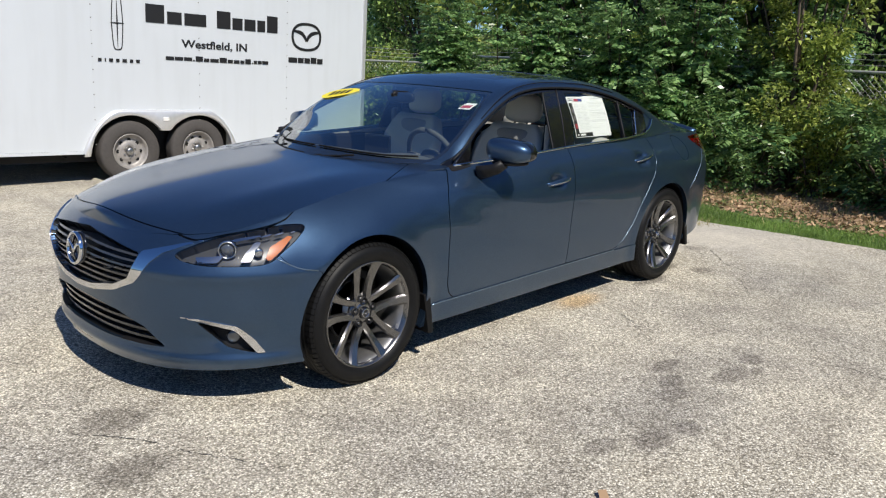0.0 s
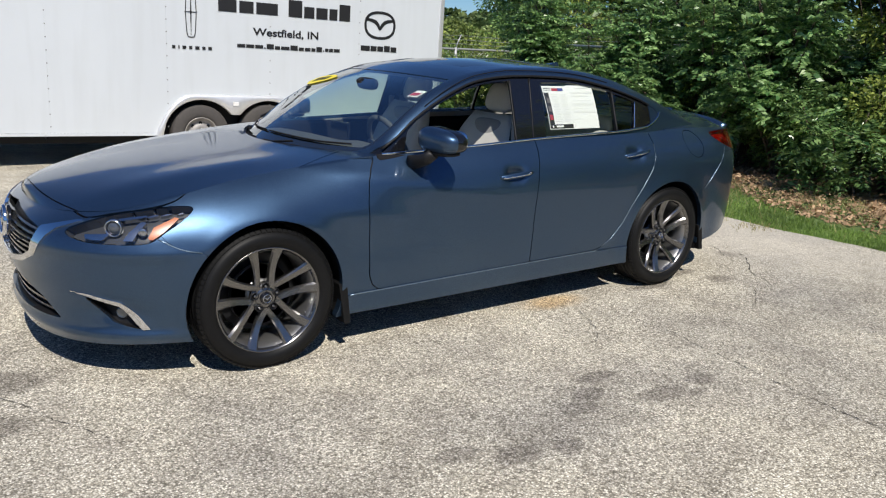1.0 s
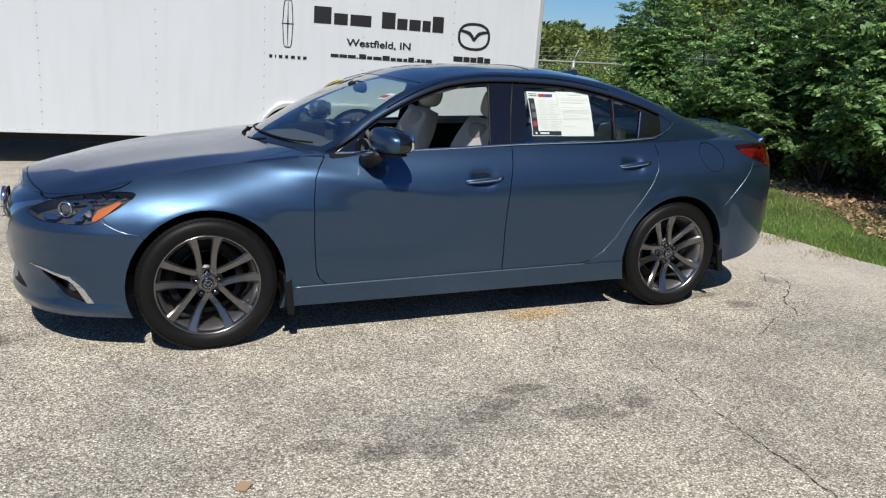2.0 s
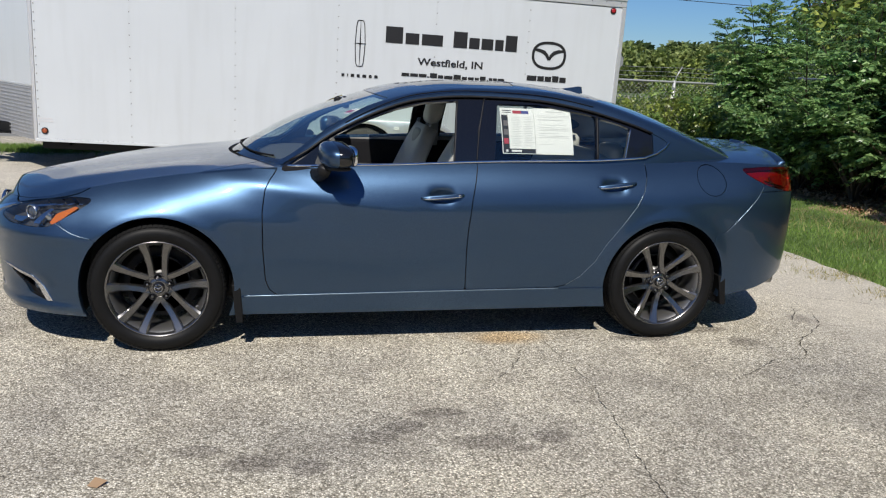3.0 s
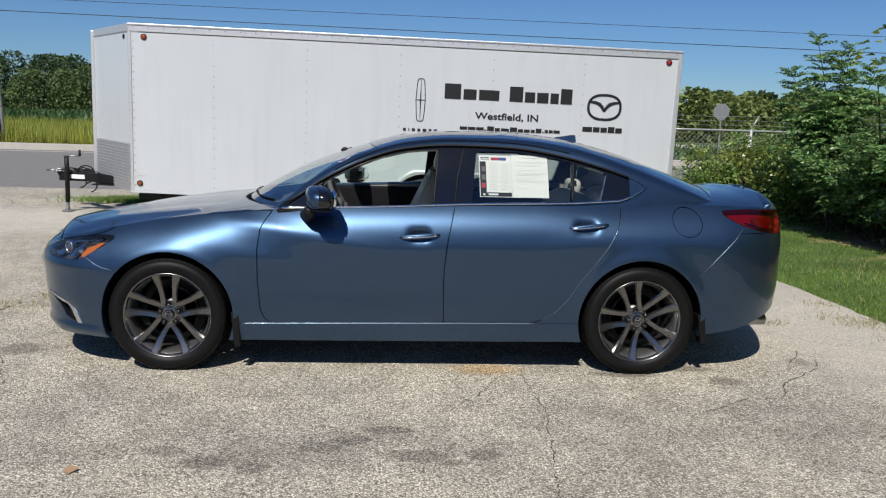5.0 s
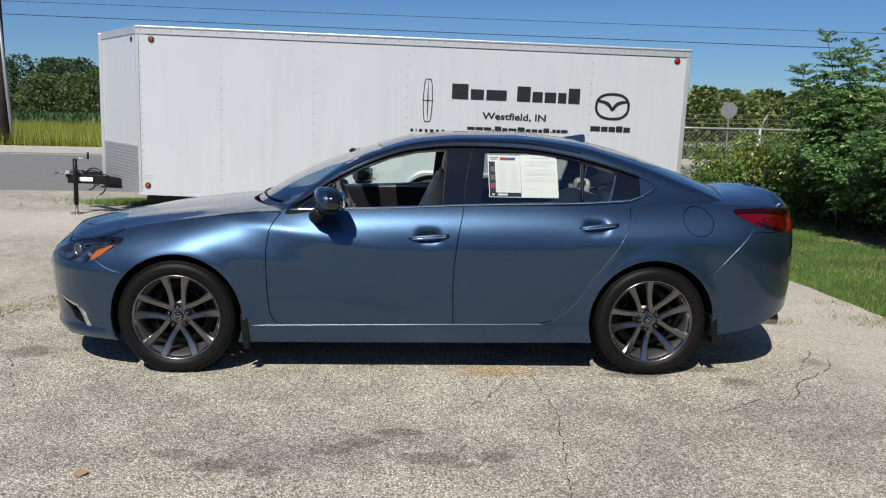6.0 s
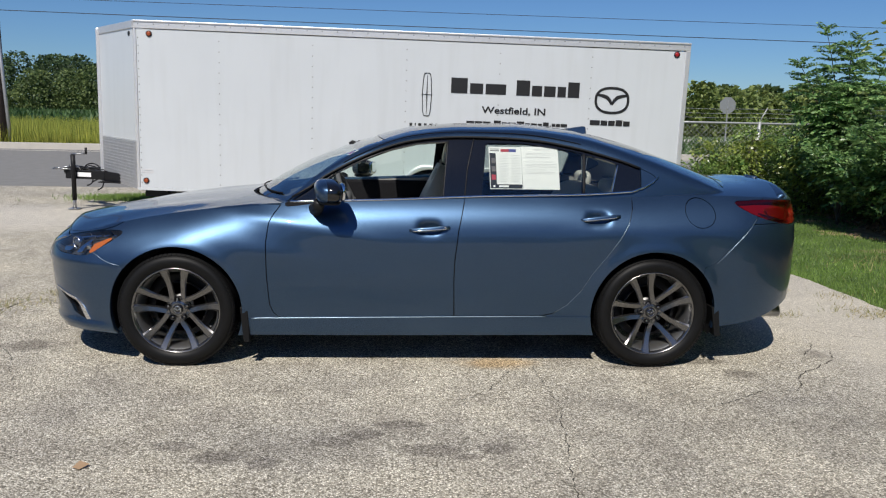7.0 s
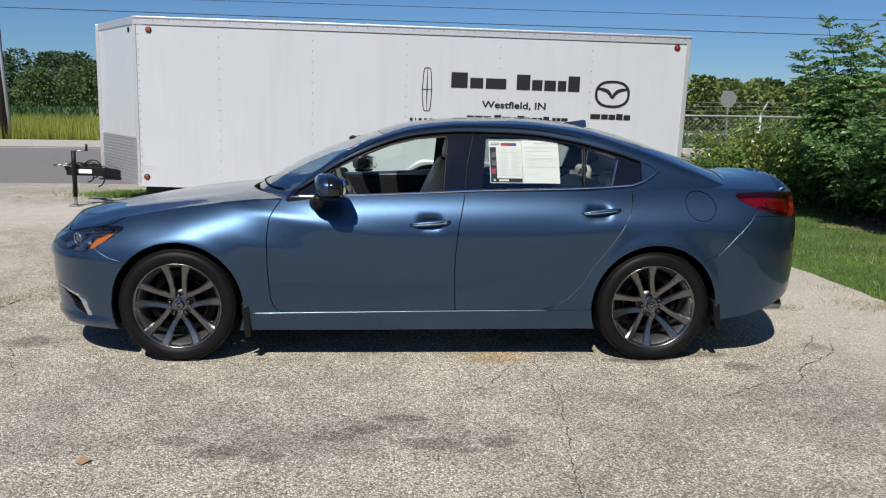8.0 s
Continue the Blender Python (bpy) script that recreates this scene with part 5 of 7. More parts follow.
def seat(y, x0):
    """Front seat with cushion, reclined back, side bolsters and headrest."""
    root = blob("front_seat", (x0 - 0.02, y, 0.53), (0.27, 0.255, 0.085), M_LEATHER, car, 3.2, "light grey leather front seat")
    lean = math.radians(24)
    up = Vector((math.sin(lean), 0, math.cos(lean)))
    def at(h, d=0.0, off=0.0):
        return Vector((x0 + 0.22, y + off, 0.56)) + up * h + Vector((-math.cos(lean), 0, math.sin(lean))) * d
    bm = bmesh.new()
    rows = []
    for i in range(13):
        h = 0.60 * i / 12
        wd = 0.235 + 0.025 * math.sin(min(1, h / 0.4) * math.pi / 2) - 0.085 * max(0, (h - 0.38) / 0.22) ** 2
        th = 0.075 - 0.025 * (h / 0.60)
        ring = []
        for k in range(24):
            t = 2 * math.pi * k / 24
            c, s2 = math.cos(t), math.sin(t)
            px = math.copysign(abs(c) ** 0.55, c) * wd
            pd = math.copysign(abs(s2) ** 0.7, s2) * th + (0.035 * (abs(px) / wd) ** 3 if s2 > 0 else 0)
            ring.append(bm.verts.new(at(h, pd, px)))
        rows.append(ring)
    for a, b in zip(rows, rows[1:]):
        for k in range(24):
            bm.faces.new((a[k], b[k], b[(k + 1) % 24], a[(k + 1) % 24]))
    bm.faces.new(rows[-1])
    bmesh.ops.recalc_face_normals(bm, faces=bm.faces)
    for f in bm.faces:
        f.smooth = True
    part("backrest", bm, M_LEATHER, root)
    c = at(0.47, 0.055)
    blob("dark_insert", (c.x + 0.016, c.y, c.z), (0.018, 0.165, 0.085), M_LEATHER_DARK, root, 3.2, "dark grey seat insert", lambda v: Vector((v.x + 0.0, v.y * (0.58 + 0.42 * v.z), v.z)) + Vector((0.44 * 0.085 / 0.030 * v.z, 0, 0)))
    c = at(0.72, 0.015)
    blob("headrest", (c.x, c.y, c.z), (0.055, 0.135, 0.092), M_LEATHER, root, 3.0, "light grey headrest", lambda v: Vector((v.x + 0.35 * v.z, v.y * (1 - 0.12 * v.z), v.z)))
    for o in (-0.05, 0.05):
        tube("headrest_post", [at(0.55, 0, o), at(0.60, 0, o), at(0.66, 0.005, o)], 0.007, M_CHROME, root, "", 6)
    return root


seat(-0.37, 1.28)
seat(0.42, 1.17)
rear_bench = blob("rear_bench", (2.28, 0, 0.52), (0.24, 0.66, 0.10), M_LEATHER, car, 4.0, "light grey leather rear bench")
blob("backrest", (2.50, 0, 0.77), (0.10, 0.66, 0.27), M_LEATHER, rear_bench, 3.6, "", lambda v: Vector((v.x + 0.9 * v.z, v.y, v.z)))
for y in (-0.36, 0.36):
    blob("headrest", (2.66, y, 1.045), (0.05, 0.13, 0.06), M_LEATHER, rear_bench, 3.0)
for s in (-1, 1):
    for x0, x1 in ((0.62, 1.60), (1.72, 2.42)):
        solid("door_card", *box((x0, s * 0.775 - 0.03, 0.34), (x1, s * 0.775 + 0.03, 0.975)), M_CARPET, car, "dark grey door lining", 0.02)
        solid("armrest", *box((x0 + 0.08, s * 0.72 - 0.045, 0.66), (x1 - 0.08, s * 0.72 + 0.045, 0.80)), M_DASH, car, "dark grey armrest", 0.025)
im = blob("inside_mirror", (1.02, 0.0, 1.275), (0.022, 0.115, 0.036), M_BLACK, car, 3.0, "inside mirror")
tube("stem", [Vector((1.0, 0, 1.29)), Vector((0.97, 0, 1.30)), Vector((0.95, 0, 1.285))], 0.012, M_BLACK, im, "", 6)
# belts on the door pillars
for s in (-1, 1):
    tube("seat_belt", [Vector((1.66, s * 0.645, 1.24)), Vector((1.62, s * 0.66, 1.0)), Vector((1.56, s * 0.66, 0.7))], 0.022, M_BLACK, car, "black seat belt", 6, 0.12)
    solid("pillar_trim", *box((1.60, s * 0.685 - 0.02, 0.95), (1.76, s * 0.685 + 0.02, 1.15)), M_TRIM_GREY, car, "", 0.015)

# --- stickers and papers on the glass
def shield_point(x, y, out=0.0):
    z = float(roof_line(x)) - float(roof_crown(x)) * (y / 0.65) ** 2
    return Vector((x, y, z + out))


def decal(name, grid, mat, parent, label="", thick=0.0015, normal=Vector((0, -1, 0))):
    """A thin sheet laid along a grid of points."""
    bm = bmesh.new()
    top = [[bm.verts.new(p) for p in row] for row in grid]
    low = [[bm.verts.new(p - normal * thick) for p in row] for row in grid]
    for g in (top, low):
        for i in range(len(g) - 1):
            for j in range(len(g[0]) - 1):
                bm.faces.new((g[i][j], g[i + 1][j], g[i + 1][j + 1], g[i][j + 1]))
    bmesh.ops.recalc_face_normals(bm, faces=bm.faces)
    return part(name, bm, mat, parent, label)


def flank_sheet(name, x0, x1, z0, z1, out, mat, parent, label="", lean=0.0):
    g = [[cabin_point(x0 + (x1 - x0) * i / 6 + lean * (z - z0), z, out) for z in np.linspace(z0, z1, 6)] for i in range(7)]
    return decal(name, g, mat, parent, label)


PAPER_LEAN = -0.03
sheet_a = new("price_sheet")
tagged(sheet_a, "printed white price sheet with dark border taped inside a car window", "paper")
flank_sheet("sheet", 1.838, 2.035, 1.066, 1.312, -0.016, M_PAPER, sheet_a, "", PAPER_LEAN)
flank_sheet("dark_border", 1.842, 1.880, 1.072, 1.275, -0.0154, M_INK, sheet_a, "dark printed border", PAPER_LEAN)
flank_sheet("dark_footer", 1.842, 2.033, 1.070, 1.094, -0.0152, M_INK, sheet_a, "dark printed footer", PAPER_LEAN)
for k in range(3):
    flank_sheet("picture", 1.848, 1.874, 1.120 + 0.048 * k, 1.150 + 0.048 * k, -0.0148, (M_REDPRINT, M_GREYPRINT, M_GREYPRINT)[k], sheet_a, "", PAPER_LEAN)
flank_sheet("picture", 1.905, 1.955, 1.283, 1.300, -0.0153, M_REDPRINT, sheet_a, "small red car picture", PAPER_LEAN)
flank_sheet("picture", 1.955, 2.000, 1.283, 1.300, -0.0153, M_BLUEPRINT, sheet_a, "small blue car picture", PAPER_LEAN)
for k in range(2):
    flank_sheet("heading_line", 1.842, 1.895, 1.287 + 0.010 * k, 1.291 + 0.010 * k, -0.0153, M_INK, sheet_a, "", PAPER_LEAN)
for k, x0 in enumerate((1.852, 1.885)):
    flank_sheet("footer_line", x0 + 0.006, x0 + (0.018 if k == 0 else 0.065), 1.077, 1.088, -0.0146, M_PAPER, sheet_a, "", PAPER_LEAN)
for col in (1.895, 1.965):
    for k in range(17):
        flank_sheet("text_line", col, col + 0.045 + 0.008 * ((k * 7) % 3), 1.110 + 0.0095 * k, 1.1125 + 0.0095 * k, -0.0156, M_FAINT, sheet_a, "", PAPER_LEAN)
sheet_b = new("disclosure_sheet")
tagged(sheet_b, "plain white printed sheet taped inside a car window", "paper")
flank_sheet("sheet", 2.037, 2.262, 1.066, 1.316, -0.0165, M_PAPER, sheet_b, "", PAPER_LEAN)
for k, (w0, z) in enumerate(((0.10, 1.297), (0.19, 1.276), (0.19, 1.268), (0.15, 1.252), (0.17, 1.226), (0.19, 1.212), (0.18, 1.204), (0.19, 1.196), (0.12, 1.180), (0.18, 1.166), (0.19, 1.158), (0.08, 1.120))):
    flank_sheet("text_line", 2.055 + (0.05 if k == 0 else 0), 2.055 + (0.05 if k == 0 else 0) + w0, z, z + (0.004 if k in (0, 3) else 0.0022), -0.0160, M_FAINT, sheet_b, "", PAPER_LEAN)

up_n = Vector((-0.45, 0, 0.89))
oval = new("oval_sticker")
tagged(oval, "yellow oval sticker with dark figures on the windshield", "sticker")
g = []
for i in range(13):
    u_ = -1 + 2 * i / 12
    h = math.sqrt(max(0.0, 1 - u_ * u_)) * 0.058 + 0.001
    g.append([shield_point(0.985 + t * h, 0.53 + 0.185 * u_, 0.004) for t in (-1, -0.33, 0.33, 1)])
decal("sheet", g, M_YELLOW, oval, "", 0.001, up_n)
for k in range(4):
    y = 0.53 + 0.052 * (k - 1.5)
    decal("bar", [[shield_point(0.985 + t * 0.026, y + e, 0.006) for t in (-1, 1)] for e in (-0.017, 0.017)], M_INK, oval, "", 0.001, up_n)
tag = new("inspection_sticker")
tagged(tag, "small white and red sticker inside the windshield corner", "sticker")
decal("sheet", [[shield_point(0.962 + 0.036 * i + 0.02 * j, -0.525 - 0.065 * j, -0.012) for i in (0, 1, 2)] for j in (0, 1)], M_PAPER, tag, "", 0.001, up_n)
decal("red_band", [[shield_point(0.972 + 0.030 * i + 0.02 * j, -0.532 - 0.050 * j, -0.009) for i in (0, 1)] for j in (0, 1)], M_REDPRINT, tag, "", 0.001, up_n)


# --- wheels
def lathe(profile, n):
    bm = bmesh.new()
    rows = [[bm.verts.new((r * math.cos(2 * math.pi * i / n), y, r * math.sin(2 * math.pi * i / n))) for r, y in profile] for i in range(n)]
    for i in range(n):
        a, b = rows[i], rows[(i + 1) % n]
        for j in range(len(profile) - 1):
            bm.faces.new((a[j], a[j + 1], b[j + 1], b[j]))
    bmesh.ops.recalc_face_normals(bm, faces=bm.faces)
    for f in bm.faces:
        f.smooth = True
    return bm


def tyre_mesh(R, rim, half, grooves):
    prof = [(rim - 0.004, 0.8 * half), (rim + 0.004, 0.98 * half), (rim + 0.03, 1.06 * half), (rim + 0.06, 1.07 * half), (R - 0.022, 0.98 * half), (R - 0.006, 0.86 * half)]
    tread = []
    for k in range(4):
        y = half * (0.55 - 0.37 * k)
        tread += [(R, y + 0.006), (R - 0.008, y + 0.004), (R - 0.008, y - 0.004), (R, y - 0.006)] if grooves else [(R, y)]
    full = prof + tread + [(r, -y) for r, y in reversed(prof)]
    bm = lathe(full, 72)
    for v in bm.verts:
        r = math.hypot(v.co.x, v.co.z)
        if v.co.z < 0 and r > R - 0.05 and -v.co.z > R - 0.010:
            v.co.z = -(R - 0.010)
    return bm


def tread_blocks(R, half):
    """Shoulder blocks round the tyre's outer edges."""
    bm = bmesh.new()
    for k in range(80):
        for s in (1, -1):
            a0, a1 = 2 * math.pi * (k + 0.10) / 80, 2 * math.pi * (k + 0.86) / 80
            ring = []
            for a in (a0, a1):
                for r, y in ((R + 0.0008, 0.58 * half), (R - 0.002, 0.84 * half), (R - 0.011, 0.945 * half), (R - 0.016, 0.94 * half)):
                    ring.append(bm.verts.new((r * math.cos(a), s * y, r * math.sin(a))))
            for j in range(3):
                bm.faces.new((ring[j], ring[j + 1], ring[j + 5], ring[j + 4]))
            bm.faces.new((ring[0], ring[1], ring[2], ring[3]))
            bm.faces.new((ring[4], ring[5], ring[6], ring[7]))
    bmesh.ops.recalc_face_normals(bm, faces=bm.faces)
    return bm


def alloy_wheel():
    """19 inch wheel, face towards -y, with ten spokes in pairs."""
    root = new("wheel")
    t = part("tyre", tyre_mesh(TYRE_R, 0.252, 0.110, True), M_RUBBER, root, "black low-profile tyre")
    tagged(part("tread_pattern", tread_blocks(TYRE_R, 0.112), M_RUBBER, t), kind="stuff")
    for k in range(9):
        a = math.radians(38 + 4.5 * k)
        c, s = math.cos(a), math.sin(a)
        r0, r1 = 0.290, 0.303
        solid("sidewall_bar", [(r * math.cos(b), y, r * math.sin(b)) for y in (-0.1155, -0.1185) for r, b in ((r0, a - 0.024), (r1, a - 0.024), (r1, a + 0.024), (r0, a + 0.024))],
              [(0, 1, 2, 3), (7, 6, 5, 4), (0, 4, 5, 1), (1, 5, 6, 2), (2, 6, 7, 3), (3, 7, 4, 0)], M_RUBBER, t)
    rim = part("rim", lathe([(0.257, -0.100), (0.2545, -0.108), (0.249, -0.107), (0.244, -0.093), (0.239, -0.085)], 64), M_RIM, root, "dark grey alloy rim")
    part("barrel", lathe([(0.240, -0.086), (0.228, -0.070), (0.220, 0.0), (0.222, 0.08), (0.252, 0.105)], 64), M_BARREL, rim, "paler inner barrel")
    part("back_plate", lathe([(0.19, 0.055), (0.06, 0.06), (0.0005, 0.06)], 40), M_BLACK, root)
    part("brake_disc", lathe([(0.148, 0.000), (0.150, 0.006), (0.150, 0.024), (0.148, 0.030), (0.078, 0.030), (0.078, -0.030), (0.0005, -0.032)][::-1] + [(0.08, 0.0), (0.148, 0.0)], 48), M_STEEL, root, "steel brake disc")
    for lug in range(5):
        centre = math.radians(90 + 72 * lug)
        for s in (-1, 1):
            bm = bmesh.new()
            rings = []
            for k in range(15):
                u_ = k / 14
                r = 0.052 + (0.2485 - 0.052) * u_
                # the two bars of a pair run side by side past the nut, then flare to the rim
                lateral = 0.0325 + 0.0300 * u_**2.1
                a = centre + s * math.asin(lateral / r)
                wd = 0.0150 + 0.0130 * u_**2.3 + 0.006 * (1 - u_) ** 3
                yf = -0.060 - 0.042 * u_**1.5 + 0.006 * math.sin(math.pi * u_)
                th = 0.040 - 0.018 * u_
                e = Vector((math.cos(a), 0, math.sin(a)))
                tn = Vector((-math.sin(a), 0, math.cos(a)))
                c = e * r
                # the inner edge of each pair is dished, the outer one sharp
                ring = [c - tn * s * wd * 1.05 + Vector((0, yf + 0.020 - 0.008 * u_, 0)), c - tn * s * wd * 0.70 + Vector((0, yf + 0.003, 0)), c + tn * s * wd * (0.75 - 0.2 * u_) + Vector((0, yf - 0.002, 0)), c + tn * s * wd * 1.0 + Vector((0, yf + 0.006, 0)),
                        c + tn * s * wd * 0.85 + Vector((0, yf + th, 0)), c - tn * s * wd * 0.85 + Vector((0, yf + th, 0))]
                rings.append([bm.verts.new(p) for p in ring])
            for a_, b_ in zip(rings, rings[1:]):
                for j in range(6):
                    bm.faces.new((a_[j], b_[j], b_[(j + 1) % 6], a_[(j + 1) % 6]))
            bm.faces.new(rings[0])
            bm.faces.new(rings[-1])
            bmesh.ops.recalc_face_normals(bm, faces=bm.faces)
            for f in bm.faces:
                f.smooth = True
            for e_ in bm.edges:
                if len(e_.link_faces) == 2 and e_.calc_face_angle(0) > 0.5:
                    e_.smooth = False
            part("spoke", bm, M_RIM, rim)
        lx, lz = 0.057 * math.cos(centre), 0.057 * math.sin(centre)
        well = part("lug_well", lathe([(0.0180, -0.056), (0.0175, -0.070), (0.0150, -0.056), (0.0005, -0.055)], 16), M_BLACK, rim)
        well.location = (lx, 0.0, lz)
        nut = part("lug_nut", lathe([(0.0085, -0.050), (0.0085, -0.065), (0.0065, -0.069), (0.0005, -0.069)], 6), M_RIM, rim)
        nut.location = (lx, 0.0, lz)
    part("hub", lathe([(0.074, -0.030), (0.070, -0.046), (0.050, -0.056), (0.036, -0.066), (0.031, -0.064), (0.0005, -0.064)], 48), M_RIM, rim)
    cap = part("hub_cap", lathe([(0.029, -0.060), (0.028, -0.073), (0.024, -0.0755), (0.0005, -0.0758)], 32), M_GLOSS_BLACK, rim, "black hub cap with a bright emblem")
    emb = part("emblem", lathe([(0.021, -0.0757), (0.0205, -0.0785), (0.0185, -0.0785), (0.018, -0.0757)], 32), M_CHROME, rim)
    for s in (1, -1):
        tube("emblem_stroke", [Vector((s * x, -0.0775, z)) for x, z in ((0.0, -0.006), (0.005, 0.002), (0.016, 0.007))], 0.0022, M_CHROME, rim, "", 6)
    valve = tube("valve", [Vector((0.19, -0.075, -0.105)), Vector((0.185, -0.09, -0.102))], 0.004, M_STEEL, rim, "", 6)
    return root


alloy = alloy_wheel()
alloy.parent = car
alloy.matrix_basis = pose(0, -0.793, TYRE_R - 0.004, 0, 0, 0)
for x, s, turn in ((AX_R, -1, -17), (0, 1, 10), (AX_R, 1, 50)):
    w2 = copy_thing(alloy, pose(x, s * 0.793, TYRE_R - 0.004, 0, turn, 0 if s < 0 else 180))
alloy.matrix_basis = pose(0, -0.793, TYRE_R - 0.004, 0, -2, 0)
# ---------------------------------------------------------------- trailer
trailer = new("trailer")
trailer.matrix_basis = pose(5.09, 5.015, 0, 0, 1.06, -2.0)
tagged(trailer, "white enclosed cargo trailer with riveted panels and black lettering", "trailer")
TL, TW, T0, T1 = 7.345, 2.55, 0.255, 2.385
NOSE = 0.98


def tp(wx, wz):
    """Place on the trailer's side, in its own frame, from world x and height."""
    return wx - 5.09, wz - 0.0185 * (5.09 - wx)


def slab(name, x0, x1, z0, z1, y0, y1, mat, parent, label="", bevel=0.0):
    return solid(name, *box((x0, y0, z0), (x1, y1, z1)), mat, parent, label, bevel)


v = [(-TL, 0.26, T0 + 0.02), (-0.03, 0.26, T0 + 0.02), (-0.03, TW, T0 + 0.02), (-TL, TW, T0 + 0.02), (-TL - NOSE + 0.02, TW / 2, T0 + 0.02)]
v += [(a, b, T1 + 0.04) for a, b, c in v]
solid("body", v, [(0, 1, 6, 5), (1, 2, 7, 6), (2, 3, 8, 7), (3, 4, 9, 8), (4, 0, 5, 9), (5, 6, 7, 8, 9), (4, 3, 2, 1, 0)], M_WHITE, trailer)
AXLES = (tp(1.705, 0)[0], tp(2.535, 0)[0])
WELL = [(AXLES[0] - 0.48, 0.1), (AXLES[0] - 0.45, 0.40), (AXLES[0] - 0.30, 0.62), (AXLES[0] - 0.12, 0.70), (AXLES[1] + 0.12, 0.70), (AXLES[1] + 0.30, 0.62), (AXLES[1] + 0.45, 0.40), (AXLES[1] + 0.48, 0.1)]
edges = [-TL + 0.03] + [tp(x, 1)[0] for x in (-1.15, 0.08, 1.325, 2.565, 3.79)] + [-0.055]
for i, (a, b) in enumerate(zip(edges, edges[1:])):
    n, m = 28, 40
    bm = bmesh.new()
    tab = []
    wob = random.Random(40 + i)
    ph = [wob.uniform(0, 6) for _ in range(4)]
    for k in range(n + 1):
        u = k / n
        for j in range(m + 1):
            w = j / m
            soft = (math.sin(math.pi * u) * math.sin(math.pi * w)) ** 0.5 if 0 < k < n and 0 < j < m else 0
            dy = 0.0018 * soft * (math.sin(4 * u + ph[0]) * math.sin(5 * w + ph[1]) + 0.6 * math.sin(9 * w + ph[2]) * math.cos(3 * u + ph[3]))
            x, z = a + 0.0002 + (b - a - 0.0004) * u, T0 + 0.03 + (T1 - T0 - 0.05) * w
            tab.append((x, -0.003 + dy, z, x, z))
    bm.free()
    sh = clip((np.array(tab), grid_faces(n + 1, m + 1)), lambda V: -inside(V[:, [0, 2]], WELL))
    panel("side_panel", [sh], M_WHITE, trailer, 0.012)


def rivet_row(pts, r=0.008):
    bm = bmesh.new()
    for x, y, z in pts:
        ring = [bm.verts.new((x + r * math.cos(k * math.pi / 3), y, z + r * math.sin(k * math.pi / 3))) for k in range(6)]
        top = bm.verts.new((x, y - 0.004, z))
        for k in range(6):
            bm.faces.new((ring[k], ring[(k + 1) % 6], top))
    bmesh.ops.recalc_face_normals(bm, faces=bm.faces)
    o = part("rivets", bm, M_RIVET, trailer)
    tagged(o, kind="stuff")


for x in edges[1:-1]:
    rivet_row([(x, -0.0045, z) for z in np.arange(T0 + 0.10, T1 - 0.03, 0.135)])
rivet_row([(-TL + 0.05, -0.0075, z) for z in np.arange(T0 + 0.10, T1 - 0.03, 0.10)])
rivet_row([(x, -0.0195, T1 + 0.045) for x in np.arange(-TL + 0.06, -0.05, 0.20)])
slab("roof_rail", -TL - 0.004, 0.004, T1 - 0.012, T1 + 0.085, -0.016, 0.02, M_ALU, trailer, "bright aluminium roof rail", 0.006)
slab("roof_lip", -TL - 0.004, 0.004, T1 + 0.070, T1 + 0.092, -0.028, 0.02, M_ALU, trailer, "", 0.004)
for x0, x1 in ((-TL, AXLES[0] - 0.45), (AXLES[1] + 0.45, 0.0)):
    slab("bottom_rail", x0, x1, T0 - 0.005, T0 + 0.028, -0.008, 0.012, M_WHITE, trailer, "white bottom rail", 0.003)
slab("rear_wall", -0.035, -0.008, T0, T1, 0.02, TW, M_WHITE, trailer)
slab("rear_corner_post", -0.055, 0.006, T0, T1 - 0.012, -0.012, 0.05, M_ALU, trailer, "aluminium corner post", 0.006)
slab("front_corner_post", -TL - 0.012, -TL + 0.026, T0, T1 - 0.012, -0.007, 0.03, M_ALU, trailer, "", 0.004)
slab("roof_sheet", -TL, 0.0, T1 + 0.085, T1 + 0.097, 0.021, TW, M_WHITE, trailer)
# frame rails under the floor
for y in (0.25, TW - 0.35):
    slab("frame_rail", -TL, 0.0, T0 - 0.12, T0 + 0.018, y, y + 0.06, M_BLACK, trailer)
for x in np.arange(-TL + 0.3, -0.1, 1.0):
    slab("cross_member", x, x + 0.05, T0 - 0.06, T0 + 0.016, 0.10, TW - 0.1, M_BLACK, trailer)
